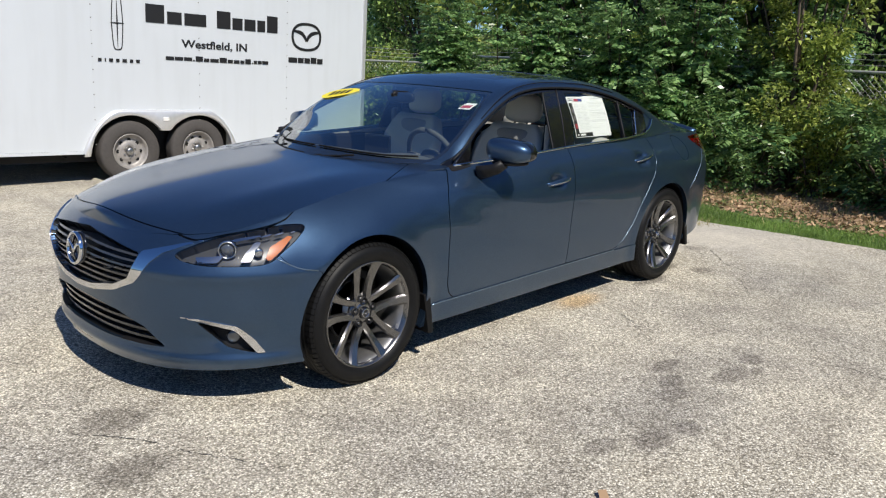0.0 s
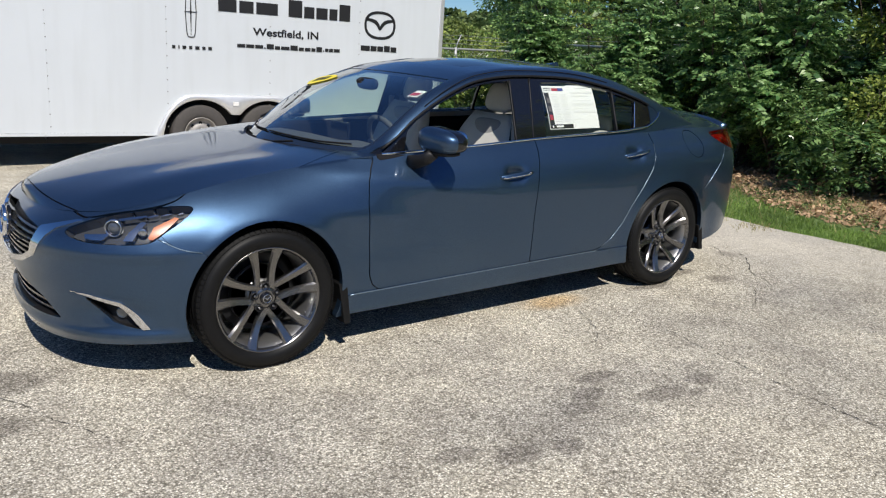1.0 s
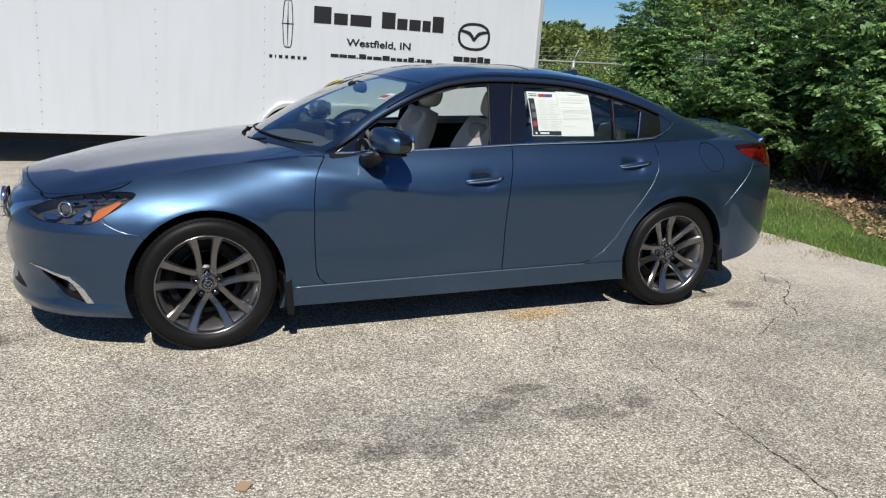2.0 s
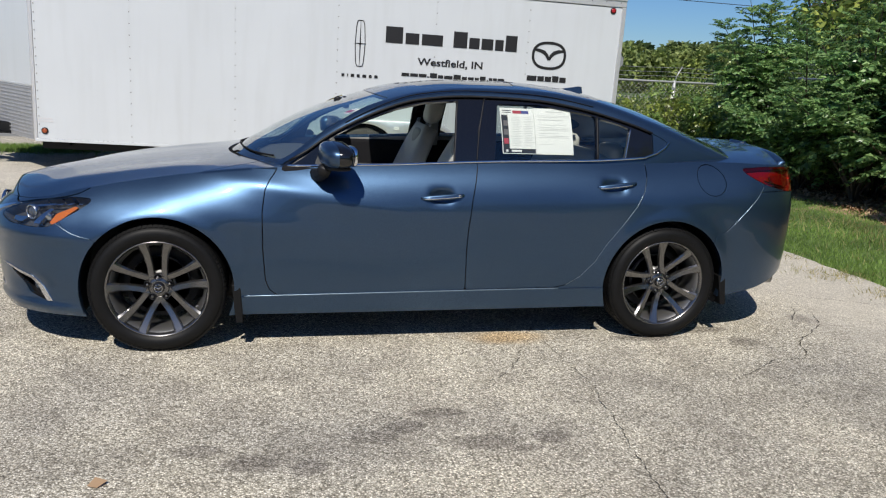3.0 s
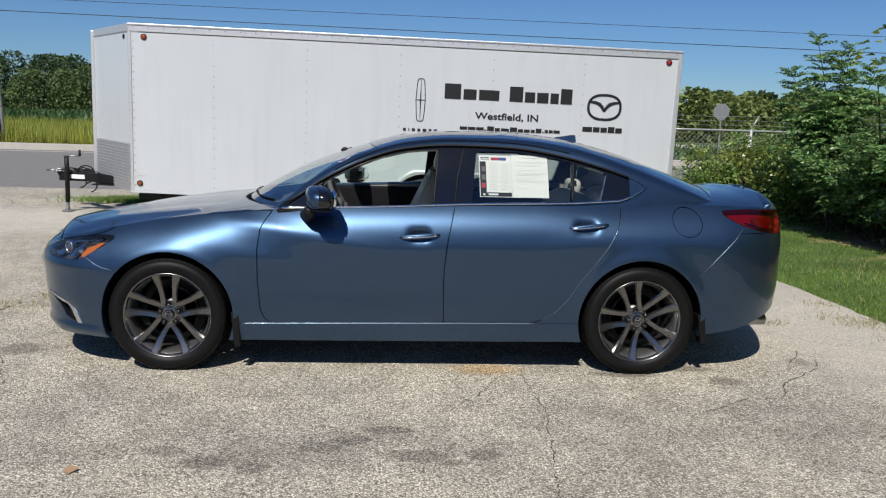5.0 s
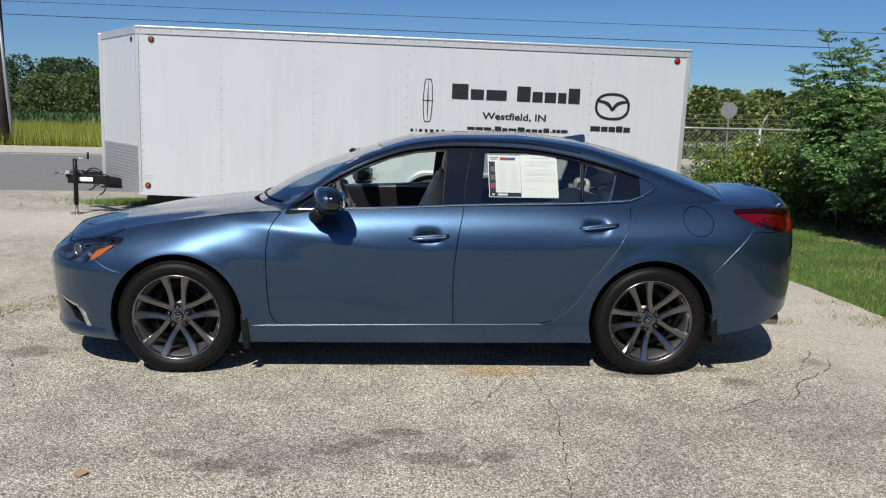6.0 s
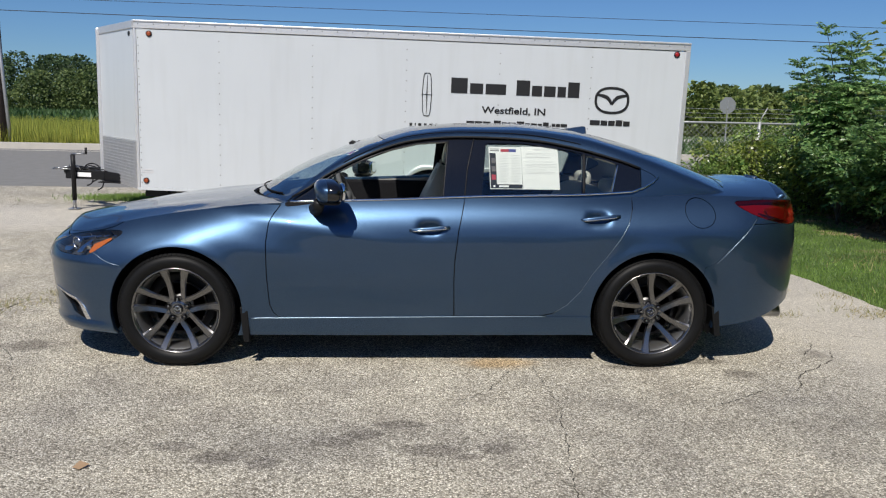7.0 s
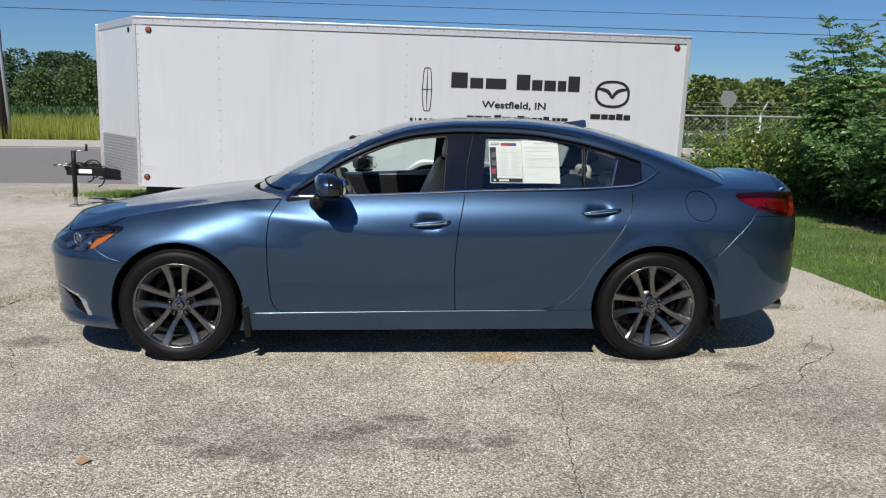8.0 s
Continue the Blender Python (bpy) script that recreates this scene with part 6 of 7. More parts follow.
# pointed nose: white upper sheets, ribbed metal below
d = Vector((-NOSE, TW / 2, 0))
ln = d.length
d.normalize()
nrm = Vector((-d.y, d.x, 0)) * 1.0
if nrm.y > 0:
    nrm = -nrm
for side in (1, -1):
    def nose_pt(u, z, out, side=side):
        p = Vector((-TL - 0.012, 0.0, z)) + d * (u * ln) + nrm * out
        return p if side == 1 else Vector((p.x, TW - p.y, p.z))
    def nose_slab(name, u0, u1, z0, z1, o0, o1, mat, label="", bevel=0.0):
        vs = [nose_pt(u, z, o) for z in (z0, z1) for u, o in ((u0, o0), (u1, o0), (u1, o1), (u0, o1))]
        return solid(name, vs, [(0, 3, 2, 1), (4, 5, 6, 7), (0, 1, 5, 4), (1, 2, 6, 5), (2, 3, 7, 6), (3, 0, 4, 7)], mat, trailer, label, bevel)
    nose_slab("nose_panel", 0.01, 0.995, 0.90, T1 - 0.01, -0.01, 0.004, M_WHITE)
    nose_slab("nose_roof_rail", -0.004, 1.0, T1 - 0.012, T1 + 0.085, -0.01, 0.018, M_ALU, "", 0.005)
    nose_slab("stone_guard", 0.01, 0.995, T0 + 0.01, 0.90, -0.01, 0.006, M_ALU_DULL, "ribbed aluminium stone guard")
    for k in range(14):
        z = T0 + 0.05 + k * 0.043
        nose_slab("rib", 0.015, 0.99, z, z + 0.018, 0.0062, 0.013, M_ALU_DULL, "", 0.003)
    nose_slab("guard_top_trim", 0.008, 0.996, 0.893, 0.915, 0.0065, 0.012, M_ALU)
slab("nose_cap_rail", -TL - NOSE - 0.04, -TL - NOSE + 0.02, T0, T1 + 0.08, TW / 2 - 0.05, TW / 2 + 0.05, M_ALU, trailer, "", 0.015)
slab("nose_floor", -TL - 0.8, -TL + 0.02, T0 + 0.005, T0 + 0.018, 0.6, TW - 0.6, M_BLACK, trailer)


def marker(wx, wz, r, mat, out=0.0):
    x, z = tp(wx, wz)
    m = disc("marker_light", Vector((x, -0.004, z)), Vector((0, -1, 0)), r, 0.012, M_BLACK, trailer, "round marker light", n=20)
    disc("lens", Vector((x, -0.014, z)), Vector((0, -1, 0)), r * 0.72, 0.006, mat, m, "", dome=0.008, n=20)


marker(-2.06, 2.44, 0.040, M_MARKER)
marker(4.915, 2.325, 0.040, M_MARKER_RED)
marker(-2.145, 0.515, 0.040, M_MARKER)
p = Vector((-TL - 0.10, 0.13, 2.31)) + nrm * 0.01
disc("marker_light", p, nrm, 0.035, 0.014, M_BLACK, trailer, "round marker light", n=20)
# tiny maker's lines by the lower light
for k, wdt in enumerate((0.165, 0.175)):
    x, z = tp(-2.22, 0.655 - 0.032 * k)
    for q in range(2):
        slab("maker_bar", x + q * wdt * 0.35, x + q * wdt * 0.35 + wdt * (0.30 if q == 0 else 0.65), z, z + 0.018, -0.0075, -0.0035, M_FAINT, trailer)

# lettering: plain bars where names stood
def word(x0, x1, z0, heights, widths, cap, mat=None, gap=0.12):
    """A word as upright bars, one for each letter."""
    total = sum(widths) + gap * (len(widths) - 1)
    k = (x1 - x0) / total
    x = x0
    for h, w in zip(heights, widths):
        slab("letter_bar", x, x + w * k, z0, z0 + cap * h, -0.0085, -0.0045, mat or M_LETTER, trailer)
        x += (w + gap) * k


def bars_at(wx0, wx1, wz, cap, heights, widths, gap=0.12):
    x0, z0 = tp(wx0, wz + 0.0185 * 0)
    x1, _ = tp(wx1, wz)
    word(x0, x1, z0, heights, widths, cap, None, gap)


bars_at(1.925, 2.66, 1.765, 0.20, (1.0, 0.68, 0.68), (1.0, 0.8, 1.25), 0.16)
bars_at(2.80, 3.645, 1.748, 0.20, (1.0, 0.68, 0.68, 0.68, 1.0), (1.05, 0.8, 0.9, 0.65, 0.9), 0.16)
bars_at(2.15, 2.51, 1.360, 0.06, (0.68, 0.68, 0.68, 0.25), (1, 1, 1, 0.25), 0.1)
bars_at(2.52, 3.26, 1.352, 0.06, (1, 0.68, 0.68, 1, 0.68, 0.68, 0.68, 1), (1, 0.75, 1.2, 1.05, 0.75, 0.85, 0.6, 0.85), 0.14)
bars_at(3.275, 3.51, 1.345, 0.06, (0.25, 0.68, 0.68, 0.68), (0.25, 0.65, 0.75, 1.2), 0.14)
bars_at(1.385, 1.845, 1.322, 0.036, (1, 1, 1, 1, 1, 1, 1), (0.6, 0.22, 0.7, 0.6, 0.8, 0.6, 0.7), 0.55)
bars_at(3.815, 4.355, 1.378, 0.078, (0.85, 0.85, 0.85, 1.0, 0.85), (1.5, 1.0, 1.0, 1.0, 1.0), 0.14)
# the town's name can be read
def lettering(body):
    """A word as a flat mesh in the built-in font."""
    cu = bpy.data.curves.new("lettering", "FONT")
    cu.body, cu.size, cu.extrude, cu.offset = body, 0.125, 0.002, 0.0028
    tmp = new("lettering", cu)
    bpy.context.view_layer.update()
    me = bpy.data.meshes.new_from_object(tmp.evaluated_get(bpy.context.evaluated_depsgraph_get()))
    bpy.data.objects.remove(tmp)
    me.materials.append(M_LETTER)
    xs_ = [v_.co.x for v_ in me.vertices]
    return me, min(xs_), max(xs_)


x0, z0 = tp(2.345, 1.508)
_, full0, full1 = lettering("Westfield, IN")
stretch = 0.86 / (full1 - full0)
for body in ("Westfield,", "IN"):
    me, a, b = lettering(body)
    town = new("town_lettering", me)
    town.parent = trailer
    town["label"] = "black town name"
    at = x0 if body != "IN" else x0 + (full1 - full0 - (b - a)) * stretch
    town.matrix_basis = pose(at - a * stretch, -0.0065, z0, 90, 0, 0) @ Matrix.Diagonal((stretch, 1, 1, 1))


def flat_line(name, pts, w, parent, closed=False):
    """A painted stroke of width w along points of the side (x, z)."""
    P = [Vector((a, 0, b)) for a, b in pts]
    n = len(P)
    bm = bmesh.new()
    L, R = [], []
    for i, q in enumerate(P):
        t = (P[(i + 1) % n] - P[i - 1]) if closed else (P[min(i + 1, n - 1)] - P[max(i - 1, 0)])
        t.normalize()
        s = Vector((-t.z, 0, t.x)) * (w(i / max(1, n - 1)) if callable(w) else w) * 0.5
        L.append((q + s, q - s))
    front = [(bm.verts.new(a + Vector((0, -0.0085, 0))), bm.verts.new(b + Vector((0, -0.0085, 0)))) for a, b in L]
    back = [(bm.verts.new(a + Vector((0, -0.0045, 0))), bm.verts.new(b + Vector((0, -0.0045, 0)))) for a, b in L]
    for i in range(n if closed else n - 1):
        j = (i + 1) % n
        bm.faces.new((front[i][0], front[j][0], front[j][1], front[i][1]))
        bm.faces.new((front[i][0], back[i][0], back[j][0], front[j][0]))
        bm.faces.new((front[i][1], front[j][1], back[j][1], back[i][1]))
    bmesh.ops.recalc_face_normals(bm, faces=bm.faces)
    return part(name, bm, M_LETTER, parent)


# oval emblem
cx, cz = tp(4.092, 1.708)
ring = []
for k in range(56):
    a = 2 * math.pi * k / 56
    c, s = math.cos(a), math.sin(a)
    ring.append((cx + 0.218 * math.copysign(abs(c) ** 0.82, c), cz + 0.163 * math.copysign(abs(s) ** 0.82, s)))
emblem = flat_line("oval_emblem", ring, 0.034, trailer, True)
for s in (1, -1):
    flat_line("emblem_stroke", [(cx + s * x, cz + z) for x, z in ((0.0, -0.055), (0.03, 0.0), (0.07, 0.04), (0.13, 0.06), (0.20, 0.068))], lambda u: 0.030 + 0.018 * math.sin(u * math.pi), trailer)
# tall emblem: outline with a cross
cx, cz = tp(1.605, 1.735)
out = []
for k in range(40):
    a = 2 * math.pi * k / 40
    c, s = math.cos(a), math.sin(a)
    z = 0.280 * math.copysign(abs(s) ** 0.35, s)
    w = 0.062 - 0.014 * abs(z / 0.28)
    out.append((cx + w * math.copysign(abs(c) ** 0.35, c), cz + z))
flat_line("tall_emblem", out, 0.010, trailer, True)
flat_line("emblem_stroke", [(cx, cz - 0.26), (cx, cz), (cx, cz + 0.26)], lambda u: 0.004 + 0.012 * math.sin(u * math.pi), trailer)
flat_line("emblem_stroke", [(cx - 0.075, cz), (cx, cz), (cx + 0.075, cz)], lambda u: 0.004 + 0.008 * math.sin(u * math.pi), trailer)

# fenders and wheels
TRW = 0.345


def fender_low(x):
    z = T0 - 0.03
    for a in AXLES:
        q = 0.44**2 - (x - a) ** 2
        if q > 0:
            z = max(z, 0.262 + math.sqrt(q) * 0.94)
    if AXLES[0] < x < AXLES[1]:
        z = max(z, 0.50 + 0.6 * (x - 0.5 * (AXLES[0] + AXLES[1])) ** 2)
    return z


xs = np.linspace(AXLES[0] - 0.52, AXLES[1] + 0.52, 90)
bm = bmesh.new()
rows = []
for x in xs:
    u = (x - xs[0]) / (xs[-1] - xs[0])
    edge = min(u, 1 - u) * (xs[-1] - xs[0])
    top = T0 + 0.01 + 0.470 * math.sin(min(1.0, edge / 0.42) * math.pi / 2) ** 0.75
    lo = min(fender_low(x), top - 0.02)
    rows.append([bm.verts.new((x, y, z)) for y, z in ((-0.0045, top + 0.004), (-0.035, top - 0.004), (-0.045, top - 0.02), (-0.045, lo + 0.006), (-0.04, lo), (0.01, lo))])
for a, b in zip(rows, rows[1:]):
    for j in range(5):
        f = bm.faces.new((a[j], b[j], b[j + 1], a[j + 1]))
        f.smooth = True
bmesh.ops.recalc_face_normals(bm, faces=bm.faces)
fender = part("wheel_fender", bm, M_ALU, trailer, "bright aluminium double wheel fender")
mid = 0.5 * (AXLES[0] + AXLES[1])
slab("fender_light", mid - 0.035, mid + 0.035, 0.610, 0.655, -0.055, -0.044, M_LIGHT_LENS, fender, "pale rectangular light", 0.004)
slab("wheel_well", AXLES[0] - 0.50, AXLES[1] + 0.50, T0 - 0.02, 0.77, 0.215, 0.255, M_BLACK, trailer)
slab("well_roof", AXLES[0] - 0.50, AXLES[1] + 0.50, 0.73, 0.77, 0.012, 0.214, M_BLACK, trailer)


def trailer_wheel():
    root = new("wheel")
    part("tyre", tyre_mesh(TRW, 0.20, 0.098, False), M_TYRE_GREY, root, "black trailer tyre")
    rim = part("rim", lathe([(0.204, -0.085), (0.200, -0.096), (0.192, -0.094), (0.180, -0.070), (0.165, -0.040), (0.150, -0.030), (0.110, -0.050), (0.085, -0.060), (0.050, -0.058), (0.046, -0.040), (0.0005, -0.040)], 40), M_RIM_SILVER, root, "silver steel rim")
    hub = part("hub", lathe([(0.045, -0.03), (0.042, -0.085), (0.030, -0.092), (0.0005, -0.092)], 24), M_STEEL, rim)
    for k in range(8):
        a = 2 * math.pi * k / 8
        h = part("rim_hole", lathe([(0.021, -0.050), (0.018, -0.051), (0.0005, -0.048)], 12), M_BLACK, rim)
        h.location = (0.130 * math.cos(a), 0.006, 0.130 * math.sin(a))
    for k in range(6):
        a = 2 * math.pi * (k + 0.5) / 6
        h = part("wheel_nut", lathe([(0.010, -0.055), (0.010, -0.072), (0.0005, -0.074)], 6), M_STEEL, rim)
        h.location = (0.068 * math.cos(a), 0, 0.068 * math.sin(a))
    return root


tw = trailer_wheel()
tw.parent = trailer
tw.matrix_basis = pose(AXLES[0], 0.075, TRW - 0.078, 0, 0, 0)
copy_thing(tw, pose(AXLES[1], 0.075, TRW - 0.062, 0, 20, 0))
copy_thing(tw, pose(AXLES[0], TW - 0.085, TRW - 0.078, 0, 0, 180))
copy_thing(tw, pose(AXLES[1], TW - 0.085, TRW - 0.062, 0, 0, 180))
for a in AXLES:
    tube("axle", [Vector((a, 0.15, 0.29)), Vector((a, 1.2, 0.29)), Vector((a, TW - 0.15, 0.29))], 0.04, M_BLACK, trailer)

# drawbar, jack and coupler
C = TW / 2
tongue_x = -TL - NOSE - 0.43
for s in (-1, 1):
    q0, q1 = Vector((-TL - 0.15, C + s * 0.85, T0 + 0.08)), Vector((tongue_x + 0.10, C + s * 0.05, T0 + 0.09))
    solid("drawbar", [q0 + Vector((0, s * e, z)) for z in (-0.065, 0.065) for e in (0, 0.06)] + [q1 + Vector((0, s * e, z)) for z in (-0.065, 0.065) for e in (0, 0.06)],
          [(0, 1, 3, 2), (4, 6, 7, 5), (0, 4, 5, 1), (2, 3, 7, 6), (0, 2, 6, 4), (1, 5, 7, 3)], M_BLACK, trailer, "black steel drawbar", 0.006)
slab("drawbar_plate", tongue_x + 0.06, tongue_x + 0.62, T0 + 0.03, T0 + 0.155, C - 0.47, C - 0.44, M_BLACK, trailer, "", 0.005)
slab("data_plate", tongue_x + 0.23, tongue_x + 0.43, T0 + 0.065, T0 + 0.125, C - 0.478, C - 0.4705, M_PAPER, trailer, "pale label plate", 0.002)
coup = tube("coupler", [Vector((tongue_x - 0.16, C, T0 + 0.10)), Vector((tongue_x - 0.06, C, T0 + 0.125)), Vector((tongue_x + 0.10, C, T0 + 0.10))], lambda t: 0.05 + 0.03 * t, M_BLACK, trailer, "black ball coupler", 12)
jx = tongue_x + 0.20
jack = tube("jack_post", [Vector((jx, C - 0.52, T0 + 0.38)), Vector((jx, C - 0.52, T0 + 0.2)), Vector((jx, C - 0.52, -0.02))], 0.032, M_BLACK, trailer, "black tongue jack", 16)
tube("inner_post", [Vector((jx, C - 0.52, 0.0)), Vector((jx, C - 0.52, -0.06)), Vector((jx, C - 0.52, -0.14))], 0.024, M_STEEL, jack, "", 12)
slab("foot", jx - 0.075, jx + 0.075, -0.150, -0.138, C - 0.595, C - 0.445, M_STEEL, jack, "", 0.003)
tube("crank", [Vector((jx - 0.03, C - 0.52, T0 + 0.385)), Vector((jx + 0.06, C - 0.52, T0 + 0.395)), Vector((jx + 0.19, C - 0.52, T0 + 0.40))], 0.009, M_STEEL, jack, "", 8)
tube("crank_handle", [Vector((jx + 0.19, C - 0.52, T0 + 0.395)), Vector((jx + 0.19, C - 0.52, T0 + 0.43)), Vector((jx + 0.19, C - 0.52, T0 + 0.49))], 0.017, M_BLACK, jack, "", 10)
rc = random.Random(5)
for k in range(5):
    x = tongue_x - 0.12 + 0.13 * k
    pts = []
    for i in range(15):
        t = i / 14
        pts.append(Vector((x + 0.28 * t + rc.uniform(-0.015, 0.015), C - 0.47 - 0.03 * math.sin(3 * t + k) + rc.uniform(-0.01, 0.01), T0 + 0.155 + 0.07 * math.sin(math.pi * t) * (1 if k % 2 else 0.4) + rc.uniform(-0.012, 0.012))))
    tube("safety_chain" if k < 3 else "cable", pts, 0.012 if k < 3 else 0.008, M_STEEL if k < 2 else M_BLACK, trailer, "", 6)
for k, (x, drop) in enumerate(((0.40, 0.19), (0.47, 0.13), (0.55, 0.25))):
    tube("hanging_cable", [Vector((tongue_x + x + 0.05 * math.sin(4 * t), C - 0.46, T0 + 0.13 - drop * math.sin(math.pi * t * 0.5) * (1.0 if t < 1 else 1))) for t in np.linspace(0, 1, 10)], 0.010, M_BLACK, trailer, "", 6)
tube("cable_loop", [Vector((tongue_x + 0.44 + 0.12 * math.cos(a), C - 0.45, T0 + 0.16 + 0.10 * math.sin(a))) for a in np.linspace(0, math.pi, 14)], 0.009, M_BLACK, trailer, "", 6)
# ---------------------------------------------------------------- plants
def kites(base, way, size, wide, rng, droop=0.0):
    """Leaves as folded kites: base points, directions, lengths; gives verts and faces."""
    n = len(base)
    way = way / (np.linalg.norm(way, axis=1)[:, None] + 1e-9)
    ref = rng.normal(size=(n, 3))
    ref[:, 2] += 1.2
    side = np.cross(way, ref)
    side /= np.linalg.norm(side, axis=1)[:, None] + 1e-9
    up = np.cross(side, way)
    size = size[:, None]
    b = base
    tip = base + way * size + np.array([0, 0, -1]) * droop * size
    m = base + way * size * 0.45
    l = m + side * size * wide + up * size * 0.10
    r = m - side * size * wide + up * size * 0.10
    V = np.stack([b, r, tip, l], 1).reshape(-1, 3)
    F = np.arange(4 * n).reshape(-1, 4)
    return V, F


def quick_mesh(name, V, F, mat, parent=None, label=""):
    me = bpy.data.meshes.new(name)
    k = F.shape[1]
    me.vertices.add(len(V))
    me.vertices.foreach_set("co", np.ascontiguousarray(V, dtype=np.float32).ravel())
    me.loops.add(F.size)
    me.loops.foreach_set("vertex_index", np.ascontiguousarray(F, dtype=np.int32).ravel())
    me.polygons.add(len(F))
    me.polygons.foreach_set("loop_start", np.arange(0, F.size, k, dtype=np.int32))
    me.update(calc_edges=True)
    me.materials.append(mat)
    ob = new(name, me)
    if parent:
        ob.parent = parent
    if label:
        ob["label"] = label
    return ob


def fronds(at, way, length, rng, pairs=8, wide=0.20):
    """Feather leaves: rows of leaflets along drooping stalks."""
    n = len(at)
    way = way / (np.linalg.norm(way, axis=1)[:, None] + 1e-9)
    side = np.cross(way, np.array([0, 0, 1.0]) + 0.25 * rng.normal(size=(n, 3)))
    side /= np.linalg.norm(side, axis=1)[:, None] + 1e-9
    B, D, S = [], [], []
    for k in range(pairs):
        t = (k + 0.6) / pairs
        p = at + way * (length * t)[:, None] + np.array([0, 0, -1]) * (0.30 * length * t * t)[:, None]
        s = 0.24 * length * (0.55 + 0.9 * math.sin(math.pi * min(0.95, t * 0.9 + 0.05)) ** 0.8 * 0.5)
        for sg in (1, -1):
            B.append(p)
            D.append(side * sg + way * 0.45 + np.array([0, 0, -0.25]) + 0.12 * rng.normal(size=(n, 3)))
            S.append(s * rng.uniform(0.85, 1.1, n))
    return kites(np.concatenate(B), np.concatenate(D), np.concatenate(S), wide, rng, 0.05)


def limb_tube(bm, pts, r0, r1, sides=6):
    rings = []
    n = len(pts)
    for i, p in enumerate(pts):
        d = (pts[min(i + 1, n - 1)] - pts[max(i - 1, 0)]).normalized()
        u = d.cross(Vector((0.3, 1, 0.1))).normalized()
        w = d.cross(u)
        r = r0 + (r1 - r0) * i / (n - 1)
        rings.append([bm.verts.new(p + (u * math.cos(2 * math.pi * k / sides) + w * math.sin(2 * math.pi * k / sides)) * r) for k in range(sides)])
    for a, b in zip(rings, rings[1:]):
        for k in range(sides):
            f = bm.faces.new((a[k], b[k], b[(k + 1) % sides], a[(k + 1) % sides]))
            f.smooth = True


def plant(name, label, category, x, y, h, r, seed, mat, style, stems=7, clumps=80, leaves=26, leaf=0.085, trunk=0.03, low=0.12, group="", bark=None, single=0.0, lump=0.24):
    """A bush or tree: stems that lean out from the foot, twigs, and leaves in uneven clumps."""
    rng = np.random.default_rng(seed)
    rd = random.Random(seed)
    root = new(name)
    root.location = (x, y, -0.04)
    tagged(root, label, category, group)
    bm = bmesh.new()
    paths = []
    if single:
        limb_tube(bm, [Vector((0.04 * math.sin(3 * k / 5 + seed), 0.04 * math.cos(2 * k / 5 + seed), single * k / 5)) for k in range(6)], trunk * 1.25, trunk * 0.8, 9)
    for k in range(stems):
        a = 2 * math.pi * (k + rd.random()) / stems
        reach = r * rd.uniform(0.35, 1.0)
        top = h * rd.uniform(0.62, 1.0) * (1 - 0.22 * (reach / r) ** 2)
        p0 = Vector((rd.gauss(0, 0.08), rd.gauss(0, 0.08), single))
        p2 = Vector((reach * math.cos(a), reach * math.sin(a), top))
        p1 = p0.lerp(p2, 0.5) + Vector((rd.gauss(0, 0.10) * r, rd.gauss(0, 0.10) * r, 0.12 * (top - single)))
        pts = [p0 * (1 - t) ** 2 + p1 * 2 * t * (1 - t) + p2 * t * t for t in (i / 7 for i in range(8))]
        limb_tube(bm, pts, trunk * (0.55 if single else 1.0), trunk * 0.18)
        paths.append(pts)
    centres = []
    for _ in range(clumps):
        pts = rd.choice(paths)
        t = low + (1 - low) * rd.random() ** 0.75
        i = min(6, int(t * 7))
        p = pts[i].lerp(pts[i + 1], t * 7 - i)
        q = p + Vector((rd.gauss(0, 1), rd.gauss(0, 1), rd.gauss(0, 0.6))) * 0.20 * r
        if q.z < 0.08:
            q.z = 0.08 + rd.random() * 0.2
        if rd.random() < 0.35:
            limb_tube(bm, [p, p.lerp(q, 0.5) + Vector((0, 0, 0.03)), q], trunk * 0.22, trunk * 0.10, 4)
        centres.append(q)
    part("trunk", bm, bark or M_BARK, root, "brown woody stems")
    C = np.array([tuple(c) for c in centres])
    rep = np.repeat(np.arange(len(C)), leaves)
    ball = (lump * r * rng.uniform(0.6, 1.35, len(C)))[rep]
    way = rng.normal(size=(len(rep), 3)) + np.array([0, 0, 0.35])
    way /= np.linalg.norm(way, axis=1)[:, None]
    far = ball * (0.25 if style == "frond" else 1.0) * rng.uniform(0.45, 1.08, len(rep))
    P = C[rep] + way * far[:, None] * np.array([1, 1, 0.8])
    P[:, 2] = np.maximum(P[:, 2], 0.05)
    outw = P * np.array([1, 1, 0.1])
    outw /= np.linalg.norm(outw, axis=1)[:, None] + 1e-6
    way = way * 0.75 + outw * 0.45 + rng.normal(size=P.shape) * 0.30
    if style == "frond":
        V, F = fronds(P, way, leaf * rng.uniform(0.7, 1.25, len(P)), rng)
    else:
        V, F = kites(P, way, leaf * rng.uniform(0.6, 1.35, len(P)), 0.27, rng, 0.25)
    quick_mesh("crown", V, F, mat, root, "leafy crown")
    return root


